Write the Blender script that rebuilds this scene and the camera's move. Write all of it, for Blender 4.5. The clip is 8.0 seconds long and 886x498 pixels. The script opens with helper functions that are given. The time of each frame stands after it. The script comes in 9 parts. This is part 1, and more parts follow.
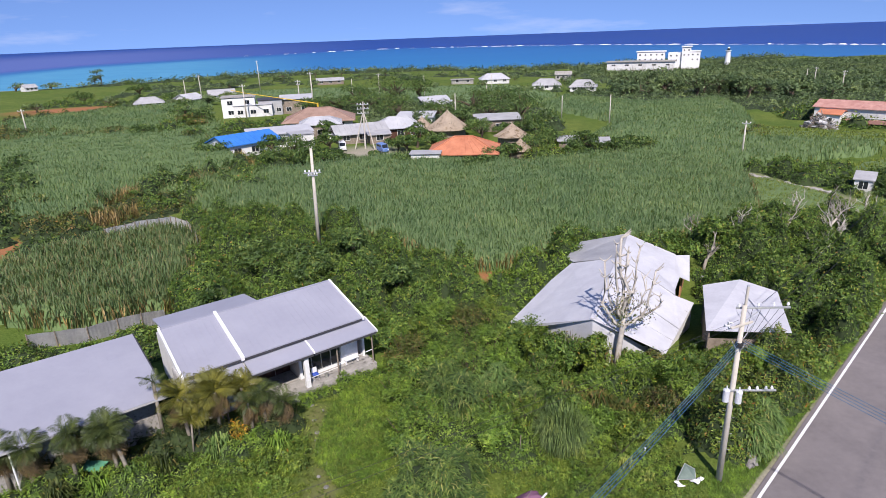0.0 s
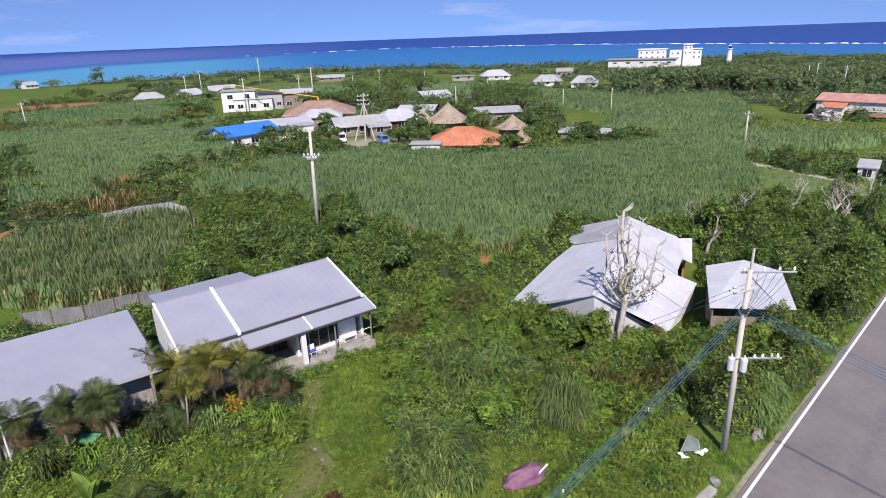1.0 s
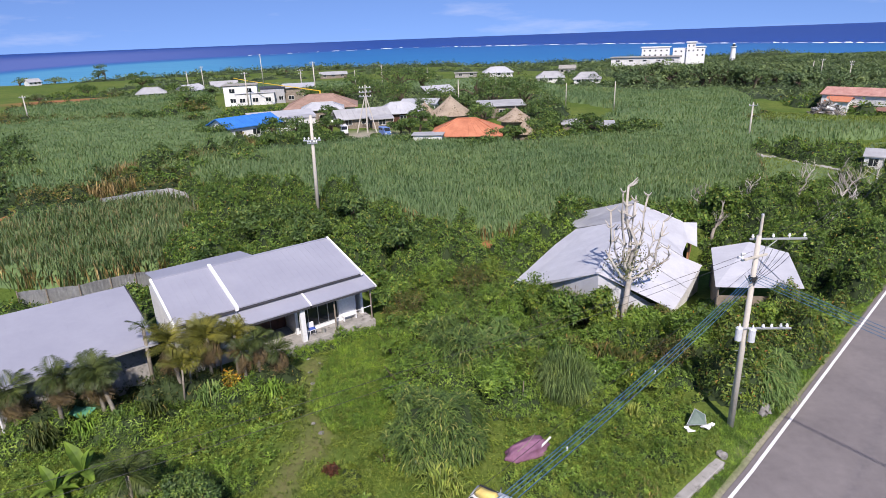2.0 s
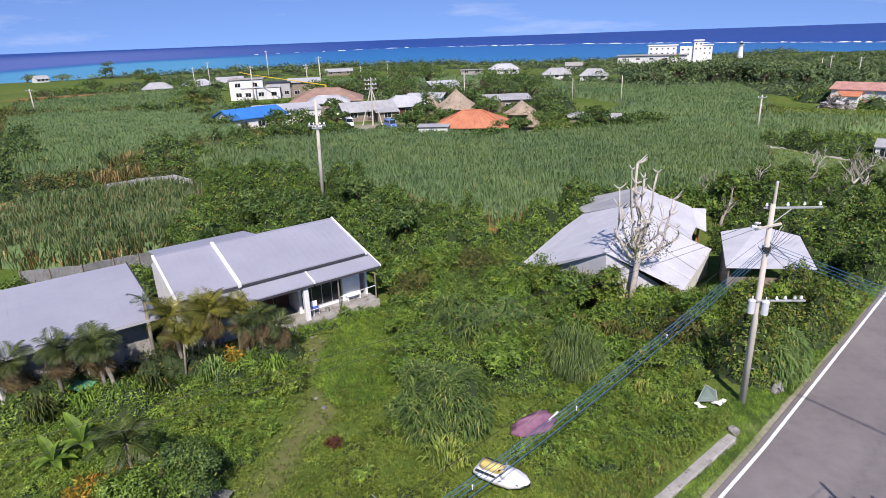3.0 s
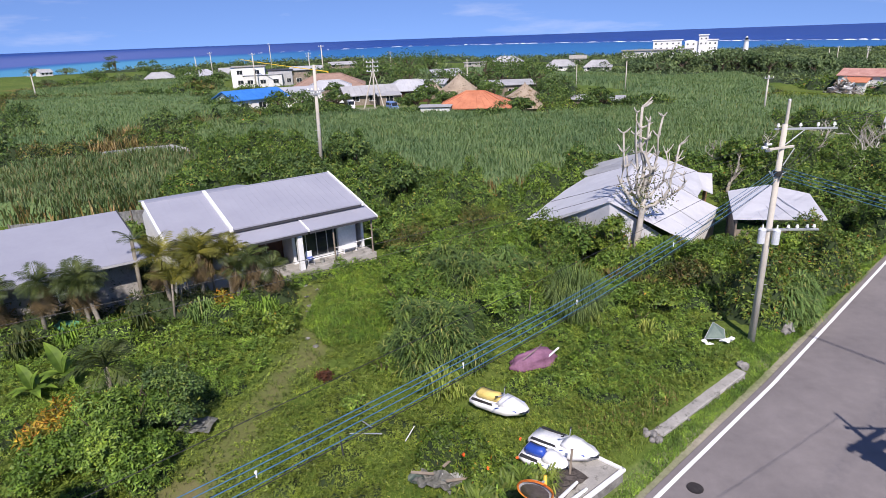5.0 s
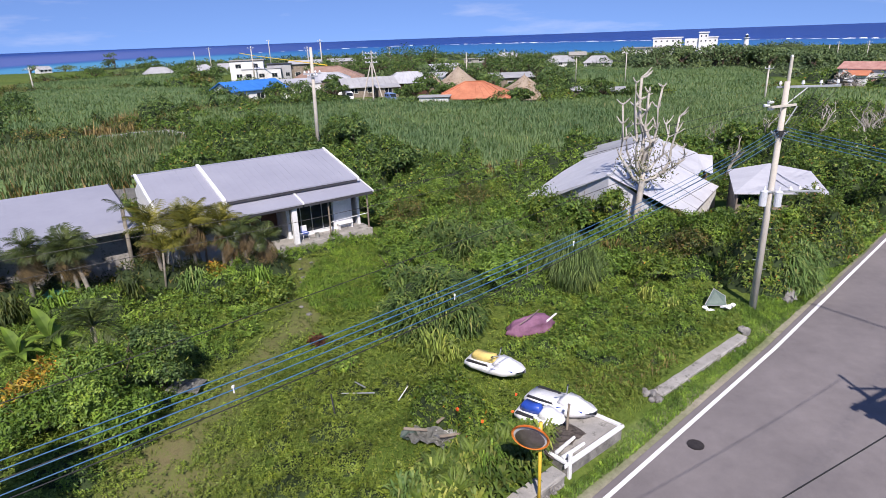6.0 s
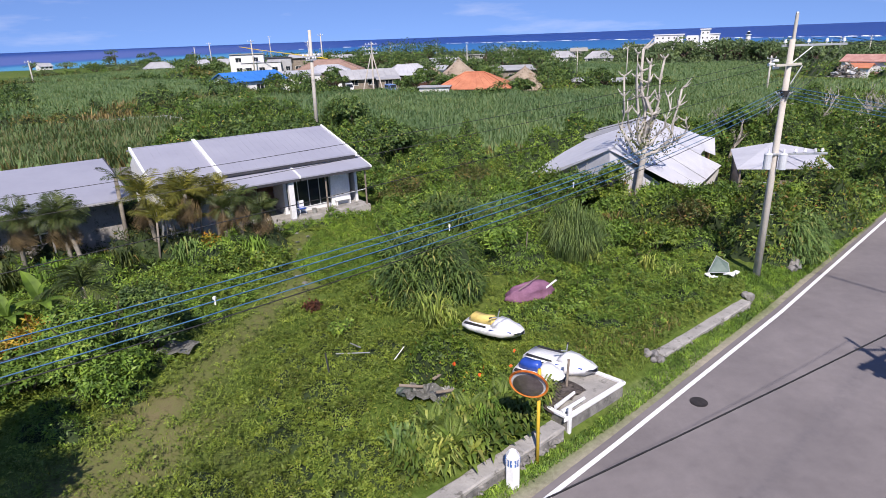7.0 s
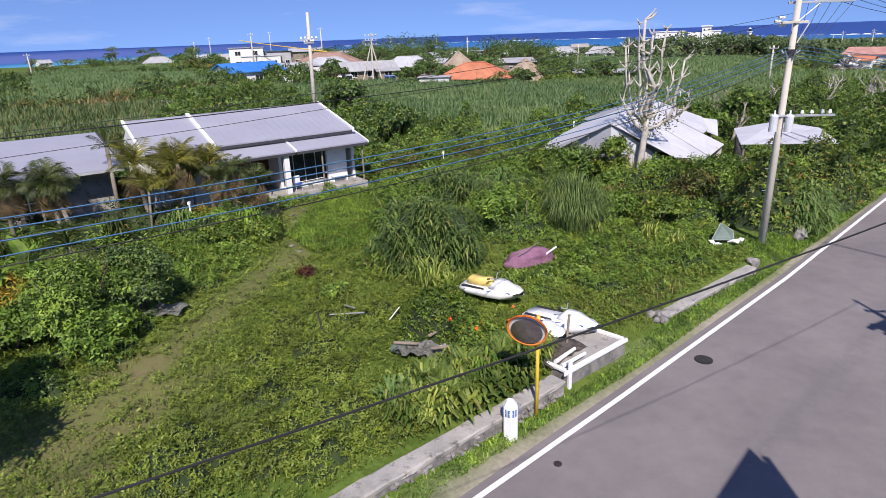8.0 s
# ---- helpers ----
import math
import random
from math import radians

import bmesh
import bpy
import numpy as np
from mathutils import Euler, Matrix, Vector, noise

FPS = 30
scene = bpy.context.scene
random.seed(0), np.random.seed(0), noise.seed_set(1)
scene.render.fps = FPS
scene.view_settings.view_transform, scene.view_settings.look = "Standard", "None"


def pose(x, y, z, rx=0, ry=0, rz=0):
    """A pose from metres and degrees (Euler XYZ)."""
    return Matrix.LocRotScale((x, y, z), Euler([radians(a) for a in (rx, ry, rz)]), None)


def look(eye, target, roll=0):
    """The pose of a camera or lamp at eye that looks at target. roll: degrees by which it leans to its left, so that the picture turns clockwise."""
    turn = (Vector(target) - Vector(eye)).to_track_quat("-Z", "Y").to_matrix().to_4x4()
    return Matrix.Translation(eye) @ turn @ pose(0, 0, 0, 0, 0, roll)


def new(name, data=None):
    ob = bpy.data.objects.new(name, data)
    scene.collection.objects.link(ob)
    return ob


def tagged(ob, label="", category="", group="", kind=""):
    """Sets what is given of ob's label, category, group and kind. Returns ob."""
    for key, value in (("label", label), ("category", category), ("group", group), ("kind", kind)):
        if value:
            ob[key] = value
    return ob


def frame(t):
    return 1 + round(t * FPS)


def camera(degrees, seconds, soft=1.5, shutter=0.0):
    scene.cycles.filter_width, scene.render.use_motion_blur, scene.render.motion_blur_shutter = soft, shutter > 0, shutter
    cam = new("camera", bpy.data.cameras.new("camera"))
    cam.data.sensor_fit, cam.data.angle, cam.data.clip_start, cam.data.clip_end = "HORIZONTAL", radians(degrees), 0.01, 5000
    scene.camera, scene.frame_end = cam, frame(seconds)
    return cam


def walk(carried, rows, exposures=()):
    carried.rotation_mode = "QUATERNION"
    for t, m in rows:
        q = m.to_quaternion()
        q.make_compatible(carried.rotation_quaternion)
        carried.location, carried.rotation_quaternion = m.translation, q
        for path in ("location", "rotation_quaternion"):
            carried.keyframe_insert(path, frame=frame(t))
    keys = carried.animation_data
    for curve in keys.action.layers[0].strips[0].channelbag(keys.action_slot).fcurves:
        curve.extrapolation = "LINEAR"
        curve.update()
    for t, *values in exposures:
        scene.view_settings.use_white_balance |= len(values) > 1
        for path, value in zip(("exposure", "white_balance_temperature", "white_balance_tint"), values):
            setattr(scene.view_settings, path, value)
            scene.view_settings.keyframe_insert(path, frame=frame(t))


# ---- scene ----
# ---- camera and its way ----
cam = camera(73.4, 8.0, soft=0.8)
METRES, EYE, TILT, LEAN, TURN = 14.0, 22.0, -19.9, 2.0, 0.0
ROWS = [
    (0.0, 0.0, 0.0, 0.0, 0.0, 0.0, -0.0),
    (0.5, 0.0019, 0.0201, -0.0607, 0.03, 0.02, -0.01),
    (1.0, 0.008, 0.0436, -0.1281, 0.1, 0.05, -0.02),
    (1.5, 0.0133, 0.0681, -0.1894, 0.16, 0.07, -0.05),
    (3.0, 0.0118, 0.1331, -0.3519, 0.82, 0.11, -0.37),
    (3.5, 0.0139, 0.1538, -0.4055, 0.99, 0.11, -0.46),
    (4.0, 0.0194, 0.1778, -0.4643, 1.09, 0.09, -0.49),
    (4.5, 0.0282, 0.1986, -0.53, 1.17, 0.1, -0.52),
    (6.0, 0.0536, 0.2581, -0.715, 1.17, 0.13, -0.52),
    (6.5, 0.0588, 0.2786, -0.7724, 1.21, 0.12, -0.52),
    (7.0, 0.0647, 0.2949, -0.827, 1.28, 0.09, -0.53),
    (7.5, 0.0696, 0.3161, -0.8813, 1.32, 0.06, -0.52),
    (8.0, 0.0754, 0.342, -0.9342, 1.35, 0.04, -0.54),
]
walk(cam, [(t, pose(0, 0, EYE, TILT, LEAN, TURN) @ pose(METRES * x, METRES * y, METRES * z, 90 + pitch, roll, yaw)) for t, x, y, z, yaw, pitch, roll in ROWS],
     exposures=[(0.0, 0.375, 6540, 17), (8.0, 0.375, 6540, 17)])

# ---- world and sun ----
SUN_ELEV = radians(47)
SUN_FROM = Vector((0.11 * math.cos(SUN_ELEV), -0.994 * math.cos(SUN_ELEV), math.sin(SUN_ELEV)))
world = bpy.data.worlds.new("sky")
scene.world = world
world.use_nodes = True
wn, wl = world.node_tree.nodes, world.node_tree.links
sky = wn.new("ShaderNodeTexSky")
sky.sky_type, sky.sun_disc = "NISHITA", False
sky.sun_elevation, sky.sun_rotation = SUN_ELEV, radians(173.7)
sky.air_density, sky.dust_density, sky.ozone_density = 1.0, 0.1, 3.0
# clear tropical air: the sky keeps its blue down to the sea
air = wn.new("ShaderNodeTexCoord")
lift = wn.new("ShaderNodeVectorMath")
lift.operation = "ADD"
lift.inputs[1].default_value = (0, 0, 0.22)
wl.new(air.outputs["Generated"], lift.inputs[0])
wl.new(lift.outputs[0], sky.inputs[0])
clear = wn.new("ShaderNodeMix")
clear.data_type, clear.blend_type = "RGBA", "MULTIPLY"
clear.inputs[0].default_value, clear.inputs[7].default_value = 1.0, (0.80, 0.92, 1.22, 1)
wl.new(sky.outputs[0], clear.inputs[6])
# thin wisps of cloud
puff = wn.new("ShaderNodeTexNoise")
puff.inputs["Scale"].default_value, puff.inputs["Detail"].default_value, puff.inputs["Roughness"].default_value = 2.4, 6, 0.6
squash = wn.new("ShaderNodeMapping")
squash.inputs["Scale"].default_value, squash.inputs["Location"].default_value = (1, 1, 6), (0.35, 0.1, 0.2)
wl.new(air.outputs["Generated"], squash.inputs[0])
wl.new(squash.outputs[0], puff.inputs["Vector"])
veil = wn.new("ShaderNodeMapRange")
veil.inputs[1].default_value, veil.inputs[2].default_value, veil.inputs[3].default_value, veil.inputs[4].default_value = 0.52, 0.78, 0.0, 0.55
wl.new(puff.outputs[0], veil.inputs[0])
cloud = wn.new("ShaderNodeMix")
cloud.data_type = "RGBA"
cloud.inputs[7].default_value = (7.0, 7.3, 8.4, 1)
wl.new(veil.outputs[0], cloud.inputs[0])
wl.new(clear.outputs[2], cloud.inputs[6])
wl.new(cloud.outputs[2], wn["Background"].inputs[0])
wn["Background"].inputs[1].default_value = 0.100
sun = new("sun", bpy.data.lights.new("sun", "SUN"))
sun.data.energy, sun.data.angle, sun.data.color = 4.85, radians(0.53), (1.0, 0.95, 0.87)
sun.matrix_world = look(SUN_FROM * 100, (0, 0, 0))

# ---- building tools ----
rng = np.random.default_rng(7)


def link_mesh(name, me, mat, parent=None, label=""):
    ob = new(name, me)
    for m in (mat if isinstance(mat, (list, tuple)) else [mat]):
        me.materials.append(m)
    if parent is not None:
        ob.parent = parent
        ob.matrix_parent_inverse = Matrix.Translation(parent.matrix_basis.translation).inverted() if parent.type == "EMPTY" and parent.parent is None else Matrix()
    if label:
        ob["label"] = label
    return ob


def part(name, bm, mat, parent=None, label="", smooth=False):
    """One bmesh, in world places, as one mesh object under a thing or a part."""
    me = bpy.data.meshes.new(name)
    bm.normal_update()
    bm.to_mesh(me)
    bm.free()
    if smooth:
        me.shade_smooth()
    return link_mesh(name, me, mat, parent, label)


def soup(name, verts, faces, mat, parent=None, label=""):
    """A mesh from arrays of places and of equal-length faces."""
    me = bpy.data.meshes.new(name)
    verts = np.asarray(verts, dtype=np.float32).reshape(-1, 3)
    faces = np.asarray(faces, dtype=np.int32)
    k = faces.shape[1]
    me.vertices.add(len(verts))
    me.vertices.foreach_set("co", verts.ravel())
    me.loops.add(faces.size)
    me.loops.foreach_set("vertex_index", faces.ravel())
    me.polygons.add(len(faces))
    me.polygons.foreach_set("loop_start", np.arange(0, faces.size, k, dtype=np.int32))
    me.update(calc_edges=True)
    return link_mesh(name, me, mat, parent, label)


def thing(name, place, label, category, group=""):
    ob = new(name)
    ob.matrix_basis = Matrix.Translation(place)
    ob.empty_display_size = 0.2
    return tagged(ob, label, category, group)


def bev(bm, w, seg=1):
    bmesh.ops.bevel(bm, geom=bm.edges[:], offset=w, segments=seg, affect="EDGES")
    return bm


def box(c, s, rz=0, w=0.0, bm=None, rx=0, ry=0):
    own = bm is None
    bm = bm or bmesh.new()
    m = pose(*c, rx, ry, rz) @ Matrix.Diagonal((*s, 1))
    if w and own:
        bmesh.ops.create_cube(bm, size=1, matrix=m)
        return bev(bm, w)
    bmesh.ops.create_cube(bm, size=1, matrix=m)
    return bm


def rod(p, q, r0, r1=None, seg=8, bm=None):
    bm = bm or bmesh.new()
    p, q = Vector(p), Vector(q)
    r1 = r0 if r1 is None else r1
    d = q - p
    m = Matrix.Translation((p + q) / 2) @ d.to_track_quat("Z", "Y").to_matrix().to_4x4()
    bmesh.ops.create_cone(bm, cap_ends=True, segments=seg, radius1=r0, radius2=max(r1, 1e-4), depth=d.length, matrix=m)
    return bm


def slab(pts, thick, bm=None, down=Vector((0, 0, -1))):
    """A flat plate: its upper face through pts, anticlockwise from above."""
    bm = bm or bmesh.new()
    a = [bm.verts.new(p) for p in pts]
    b = [bm.verts.new(Vector(p) + down * thick) for p in pts]
    bm.faces.new(a)
    bm.faces.new(b[::-1])
    n = len(pts)
    for i in range(n):
        bm.faces.new((a[i], b[i], b[(i + 1) % n], a[(i + 1) % n]))
    return bm


def tube(points, radii, seg=6, bm=None, cap=True):
    """A round bar along a line of points."""
    bm = bm or bmesh.new()
    pts = [Vector(p) for p in points]
    rings = []
    for i, p in enumerate(pts):
        d = (pts[min(i + 1, len(pts) - 1)] - pts[max(i - 1, 0)]).normalized()
        q = d.to_track_quat("Z", "Y")
        r = radii[i] if isinstance(radii, (list, tuple, np.ndarray)) else radii
        rings.append([bm.verts.new(p + q @ Vector((r * math.cos(k * 2 * math.pi / seg), r * math.sin(k * 2 * math.pi / seg), 0))) for k in range(seg)])
    for a, b in zip(rings, rings[1:]):
        for k in range(seg):
            bm.faces.new((a[k], a[(k + 1) % seg], b[(k + 1) % seg], b[k]))
    if cap:
        bm.faces.new(rings[0][::-1])
        bm.faces.new(rings[-1])
    return bm


def sagging(p, q, sag, n=14):
    p, q = Vector(p), Vector(q)
    return [p.lerp(q, i / n) - Vector((0, 0, sag * 4 * (i / n) * (1 - i / n))) for i in range(n + 1)]


def inside(x, y, poly):
    x, y = np.asarray(x, float), np.asarray(y, float)
    hit = np.zeros(x.shape, bool)
    n = len(poly)
    for i in range(n):
        (x0, y0), (x1, y1) = poly[i], poly[(i + 1) % n]
        if y0 == y1:
            continue
        hit ^= ((y0 > y) != (y1 > y)) & (x < (x1 - x0) * (y - y0) / (y1 - y0) + x0)
    return hit


def poly_area(poly):
    a = 0
    for (x0, y0), (x1, y1) in zip(poly, poly[1:] + poly[:1]):
        a += x0 * y1 - x1 * y0
    return abs(a) / 2


def sprinkle(poly, n):
    """n random places within a polygon."""
    xs, ys = [p[0] for p in poly], [p[1] for p in poly]
    out = np.zeros((0, 2))
    while len(out) < n:
        c = np.column_stack([rng.uniform(min(xs), max(xs), 2 * n + 20), rng.uniform(min(ys), max(ys), 2 * n + 20)])
        out = np.vstack([out, c[inside(c[:, 0], c[:, 1], poly)]])
    return out[:n]


def wave(x, y, s, k=0.0):
    """A smooth uneven value from -1 to 1, about s metres from hill to hill."""
    a = 2 * math.pi / s
    return (np.sin(a * (x * 0.8 + y * 0.6) + 1.3 + k) + np.sin(a * (x * -0.47 + y * 0.9) * 1.31 + 4.1 + 2 * k)
            + np.sin(a * (x * 0.95 - y * 0.33) * 0.73 + 2.2 + 3 * k) + np.sin(a * (x * 0.25 + y * 1.02) * 1.7 + 0.4 - k)) / 4


def unit(v):
    return v / np.maximum(np.linalg.norm(v, axis=1, keepdims=True), 1e-6)


def leaf_quads(p, normal, size, slim=0.45, wild=0.6):
    """Corners and faces of pointed leaves at the places p, roughly square to the normals."""
    n = len(p)
    nn = unit(normal + rng.normal(0, wild, (n, 3)))
    t = unit(np.cross(nn, rng.normal(0, 1, (n, 3))))
    b = np.cross(nn, t)
    size = np.broadcast_to(np.asarray(size, float), (n,))[:, None]
    v = np.stack([p - t * size * 0.5, p + b * size * slim * 0.5 + nn * size * 0.08, p + t * size * 0.5 - nn * size * 0.05, p - b * size * slim * 0.5 + nn * size * 0.08], 1)
    return v.reshape(-1, 3), np.arange(4 * n).reshape(-1, 4)


def patchy(x, y, s, seed=0):
    """A random value from 0 to 1 that changes smoothly over about s metres."""
    lat = np.random.default_rng(seed).uniform(0, 1, (64, 64))
    u, v = np.asarray(x, float) / s + 1000, np.asarray(y, float) / s + 1000
    i, j = np.floor(u).astype(int), np.floor(v).astype(int)
    a, b = u - i, v - j
    a, b = a * a * (3 - 2 * a), b * b * (3 - 2 * b)
    i0, i1, j0, j1 = i % 64, (i + 1) % 64, j % 64, (j + 1) % 64
    return (lat[i0, j0] * (1 - a) + lat[i1, j0] * a) * (1 - b) + (lat[i0, j1] * (1 - a) + lat[i1, j1] * a) * b


def sprigs(p, axis, size, each=5, slim=0.45, reach=1.6, lr=None):
    """Leaves in rosettes: each sprig stands at p along its axis, its leaves spread round it and bend over."""
    lr = rng if lr is None else lr
    m = len(p)
    ax = np.repeat(unit(axis), each, 0)
    size = np.repeat(np.broadcast_to(np.asarray(size, float), (m,)), each)[:, None] * lr.uniform(0.65, 1.35, (m * each, 1))
    u = unit(np.cross(ax, np.array([[0.31, 0.87, 0.4]])))
    v = np.cross(ax, u)
    a = np.repeat(lr.uniform(0, 6.283, m), each) + np.tile(np.arange(each) * 2.4, m) + lr.normal(0, 0.3, m * each)
    f = np.tile((np.arange(each) + 0.5) / each, m)[:, None]
    t = unit(u * np.cos(a)[:, None] + v * np.sin(a)[:, None] + ax * (0.15 + 0.9 * f * lr.uniform(0.4, 1.2, (m * each, 1))) - np.array([[0, 0, 0.25]]))
    c = np.repeat(p, each, 0) + ax * size * reach * (f - 0.5) + t * size * 0.5
    n = unit(ax - t * (ax * t).sum(1, keepdims=True) + lr.normal(0, 0.25, (m * each, 3)))
    b = np.cross(n, t) * size * slim * 0.5
    q = np.stack([c - t * size * 0.5, c + b + n * size * 0.06, c + t * size * 0.5 - n * size * 0.1, c - b + n * size * 0.06], 1)
    return q.reshape(-1, 3), np.arange(4 * m * each).reshape(-1, 4)


def blade_tris(p, tall, lean, width, droop=0.35):
    """Corners and faces of arching grass blades that stand at p."""
    n = len(p)
    a = rng.uniform(0, 2 * math.pi, n)
    d = np.column_stack([np.cos(a), np.sin(a), np.zeros(n)])
    s = np.column_stack([-np.sin(a), np.cos(a), np.zeros(n)])
    tall = np.broadcast_to(np.asarray(tall, float), (n,))[:, None]
    lean = np.broadcast_to(np.asarray(lean, float), (n,))[:, None] * rng.uniform(0.5, 1.3, (n, 1))
    w = np.broadcast_to(np.asarray(width, float), (n,))[:, None] * 0.5
    up = np.array([[0, 0, 1.0]])
    mid = p + up * tall * 0.72 + d * tall * lean * 0.45
    tip = p + up * tall * (1 - droop * lean) + d * tall * lean
    v = np.stack([p - s * w, p + s * w, mid + s * w, mid - s * w, tip], 1).reshape(-1, 3)
    k = 5 * np.arange(n)[:, None]
    f = np.vstack([k + [[0, 1, 2]], k + [[0, 2, 3]], k + [[3, 2, 4]]])
    return v, f


def bars(us, zs, place, deep):
    """A window frame in one piece: bars between every second pair of cuts, us across and zs up."""
    bm = bmesh.new()
    layers = [{(i, j): bm.verts.new(place(u, d, z)) for i, u in enumerate(us) for j, z in enumerate(zs)} for d in (0.0, deep)]
    solid = lambda i, j: 0 <= i < len(us) - 1 and 0 <= j < len(zs) - 1 and (i % 2 == 0 or j % 2 == 0)
    a, b = layers
    for i in range(len(us) - 1):
        for j in range(len(zs) - 1):
            if not solid(i, j):
                continue
            k = [(i, j), (i + 1, j), (i + 1, j + 1), (i, j + 1)]
            bm.faces.new([a[q] for q in k])
            bm.faces.new([b[q] for q in k[::-1]])
            for (p, q), (di, dj) in zip(zip(k, k[1:] + k[:1]), ((0, -1), (1, 0), (0, 1), (-1, 0))):
                if not solid(i + di, j + dj):
                    bm.faces.new([a[q], a[p], b[p], b[q]])
    bmesh.ops.delete(bm, geom=[v for v in bm.verts if not v.link_faces], context="VERTS")
    bmesh.ops.recalc_face_normals(bm, faces=bm.faces[:])
    return bm

# ---- materials ----
def nodes_of(name):
    m = bpy.data.materials.new(name)
    m.use_nodes = True
    nt = m.node_tree
    return m, nt.nodes, nt.links, nt.nodes["Principled BSDF"]


def ramp(nodes, stops):
    r = nodes.new("ShaderNodeValToRGB")
    e = r.color_ramp.elements
    while len(e) < len(stops):
        e.new(0.5)
    for k, (pos, col) in zip(e, stops):
        k.position, k.color = pos, (*col, 1)
    return r


def noise_node(nodes, links, scale, detail=4, rough=0.6, coord="Object", stretch=None):
    tc = nodes.new("ShaderNodeTexCoord")
    n = nodes.new("ShaderNodeTexNoise")
    n.inputs["Scale"].default_value, n.inputs["Detail"].default_value, n.inputs["Roughness"].default_value = scale, detail, rough
    if stretch:
        mp = nodes.new("ShaderNodeMapping")
        mp.inputs["Scale"].default_value = stretch
        links.new(tc.outputs[coord], mp.inputs[0])
        links.new(mp.outputs[0], n.inputs["Vector"])
    else:
        links.new(tc.outputs[coord], n.inputs["Vector"])
    return n


def mix_rgb(nodes, links, fac, a, b, mode="MIX"):
    m = nodes.new("ShaderNodeMix")
    m.data_type, m.blend_type = "RGBA", mode
    for sock, v in ((m.inputs[0], fac), (m.inputs[6], a), (m.inputs[7], b)):
        if isinstance(v, (int, float)):
            sock.default_value = v
        elif isinstance(v, tuple):
            sock.default_value = (*v, 1)
        else:
            links.new(v, sock)
    return m.outputs[2]


def surface(name, dark, light, rough=0.7, metal=0.0, big=0.6, fine=14.0, bump=0.15, stain=None, stain_at=0.62, stretch=None, spec=0.4, grain=0.6):
    """Paint, plaster, metal, stone: two scales of unevenness, some stains, a fine relief."""
    m, n, l, p = nodes_of(name)
    a = noise_node(n, l, big, 5, 0.65, stretch=stretch)
    b = noise_node(n, l, fine, 6, 0.7)
    ra = ramp(n, [(0.3, dark), (0.7, light)])
    l.new(a.outputs[0], ra.inputs[0])
    rb = ramp(n, [(0.25, (0.72, 0.72, 0.72)), (0.75, (1.12, 1.12, 1.12))])
    l.new(b.outputs[0], rb.inputs[0])
    col = mix_rgb(n, l, grain, ra.outputs[0], rb.outputs[0], "MULTIPLY")
    if stain:
        s = noise_node(n, l, big * 2.3, 7, 0.72, stretch=stretch)
        rs = ramp(n, [(stain_at, (0, 0, 0)), (min(stain_at + 0.12, 1), (1, 1, 1))])
        l.new(s.outputs[0], rs.inputs[0])
        col = mix_rgb(n, l, rs.outputs[0], col, stain)
    l.new(col, p.inputs["Base Color"])
    p.inputs["Roughness"].default_value, p.inputs["Metallic"].default_value = rough, metal
    p.inputs["Specular IOR Level"].default_value = spec
    if bump:
        bp = n.new("ShaderNodeBump")
        bp.inputs["Strength"].default_value, bp.inputs["Distance"].default_value = bump, 0.02
        l.new(b.outputs[0], bp.inputs["Height"])
        l.new(bp.outputs[0], p.inputs["Normal"])
    return m


def foliage(name, stops, through_light=0.13, patch=0.25, mottle=0.8, patch_tint=(0.72, 0.78, 0.6), rough=0.55, clump=2.6):
    """Leaves: every leaf its own tone out of stops, wide patches of another tone, some light through the blade."""
    m, n, l, p = nodes_of(name)
    g = n.new("ShaderNodeNewGeometry")
    r = ramp(n, [(q, (2.10 * col[0], 1.64 * col[1], 1.30 * col[2])) for q, col in stops])
    l.new(g.outputs["Random Per Island"], r.inputs[0])
    big = noise_node(n, l, patch, 3, 0.6)
    rb = ramp(n, [(0.38, patch_tint), (0.62, (1.12, 1.1, 1.0))])
    l.new(big.outputs[0], rb.inputs[0])
    col = mix_rgb(n, l, 1.0, r.outputs[0], rb.outputs[0], "MULTIPLY")
    mid = noise_node(n, l, patch * 4, 3, 0.6)
    rm = ramp(n, [(0.36, (0.62, 0.68, 0.66)), (0.52, (1.0, 1.0, 1.0)), (0.68, (1.28, 1.2, 0.95))])
    l.new(mid.outputs[0], rm.inputs[0])
    col = mix_rgb(n, l, mottle, col, rm.outputs[0], "MULTIPLY")
    tuft = noise_node(n, l, clump, 2, 0.5)
    rt = ramp(n, [(0.34, (0.52, 0.56, 0.58)), (0.5, (1.03, 1.03, 1.03)), (0.66, (1.50, 1.46, 1.20))])
    l.new(tuft.outputs[0], rt.inputs[0])
    col = mix_rgb(n, l, mottle, col, rt.outputs[0], "MULTIPLY")
    l.new(col, p.inputs["Base Color"])
    p.inputs["Roughness"].default_value = rough
    p.inputs["Specular IOR Level"].default_value = 0.3
    t = n.new("ShaderNodeBsdfTranslucent")
    warm = mix_rgb(n, l, 1.0, col, (1.3, 1.25, 0.5), "MULTIPLY")
    l.new(warm, t.inputs[0])
    mx = n.new("ShaderNodeMixShader")
    mx.inputs[0].default_value = through_light
    l.new(p.outputs[0], mx.inputs[1])
    l.new(t.outputs[0], mx.inputs[2])
    l.new(mx.outputs[0], n["Material Output"].inputs[0])
    return m


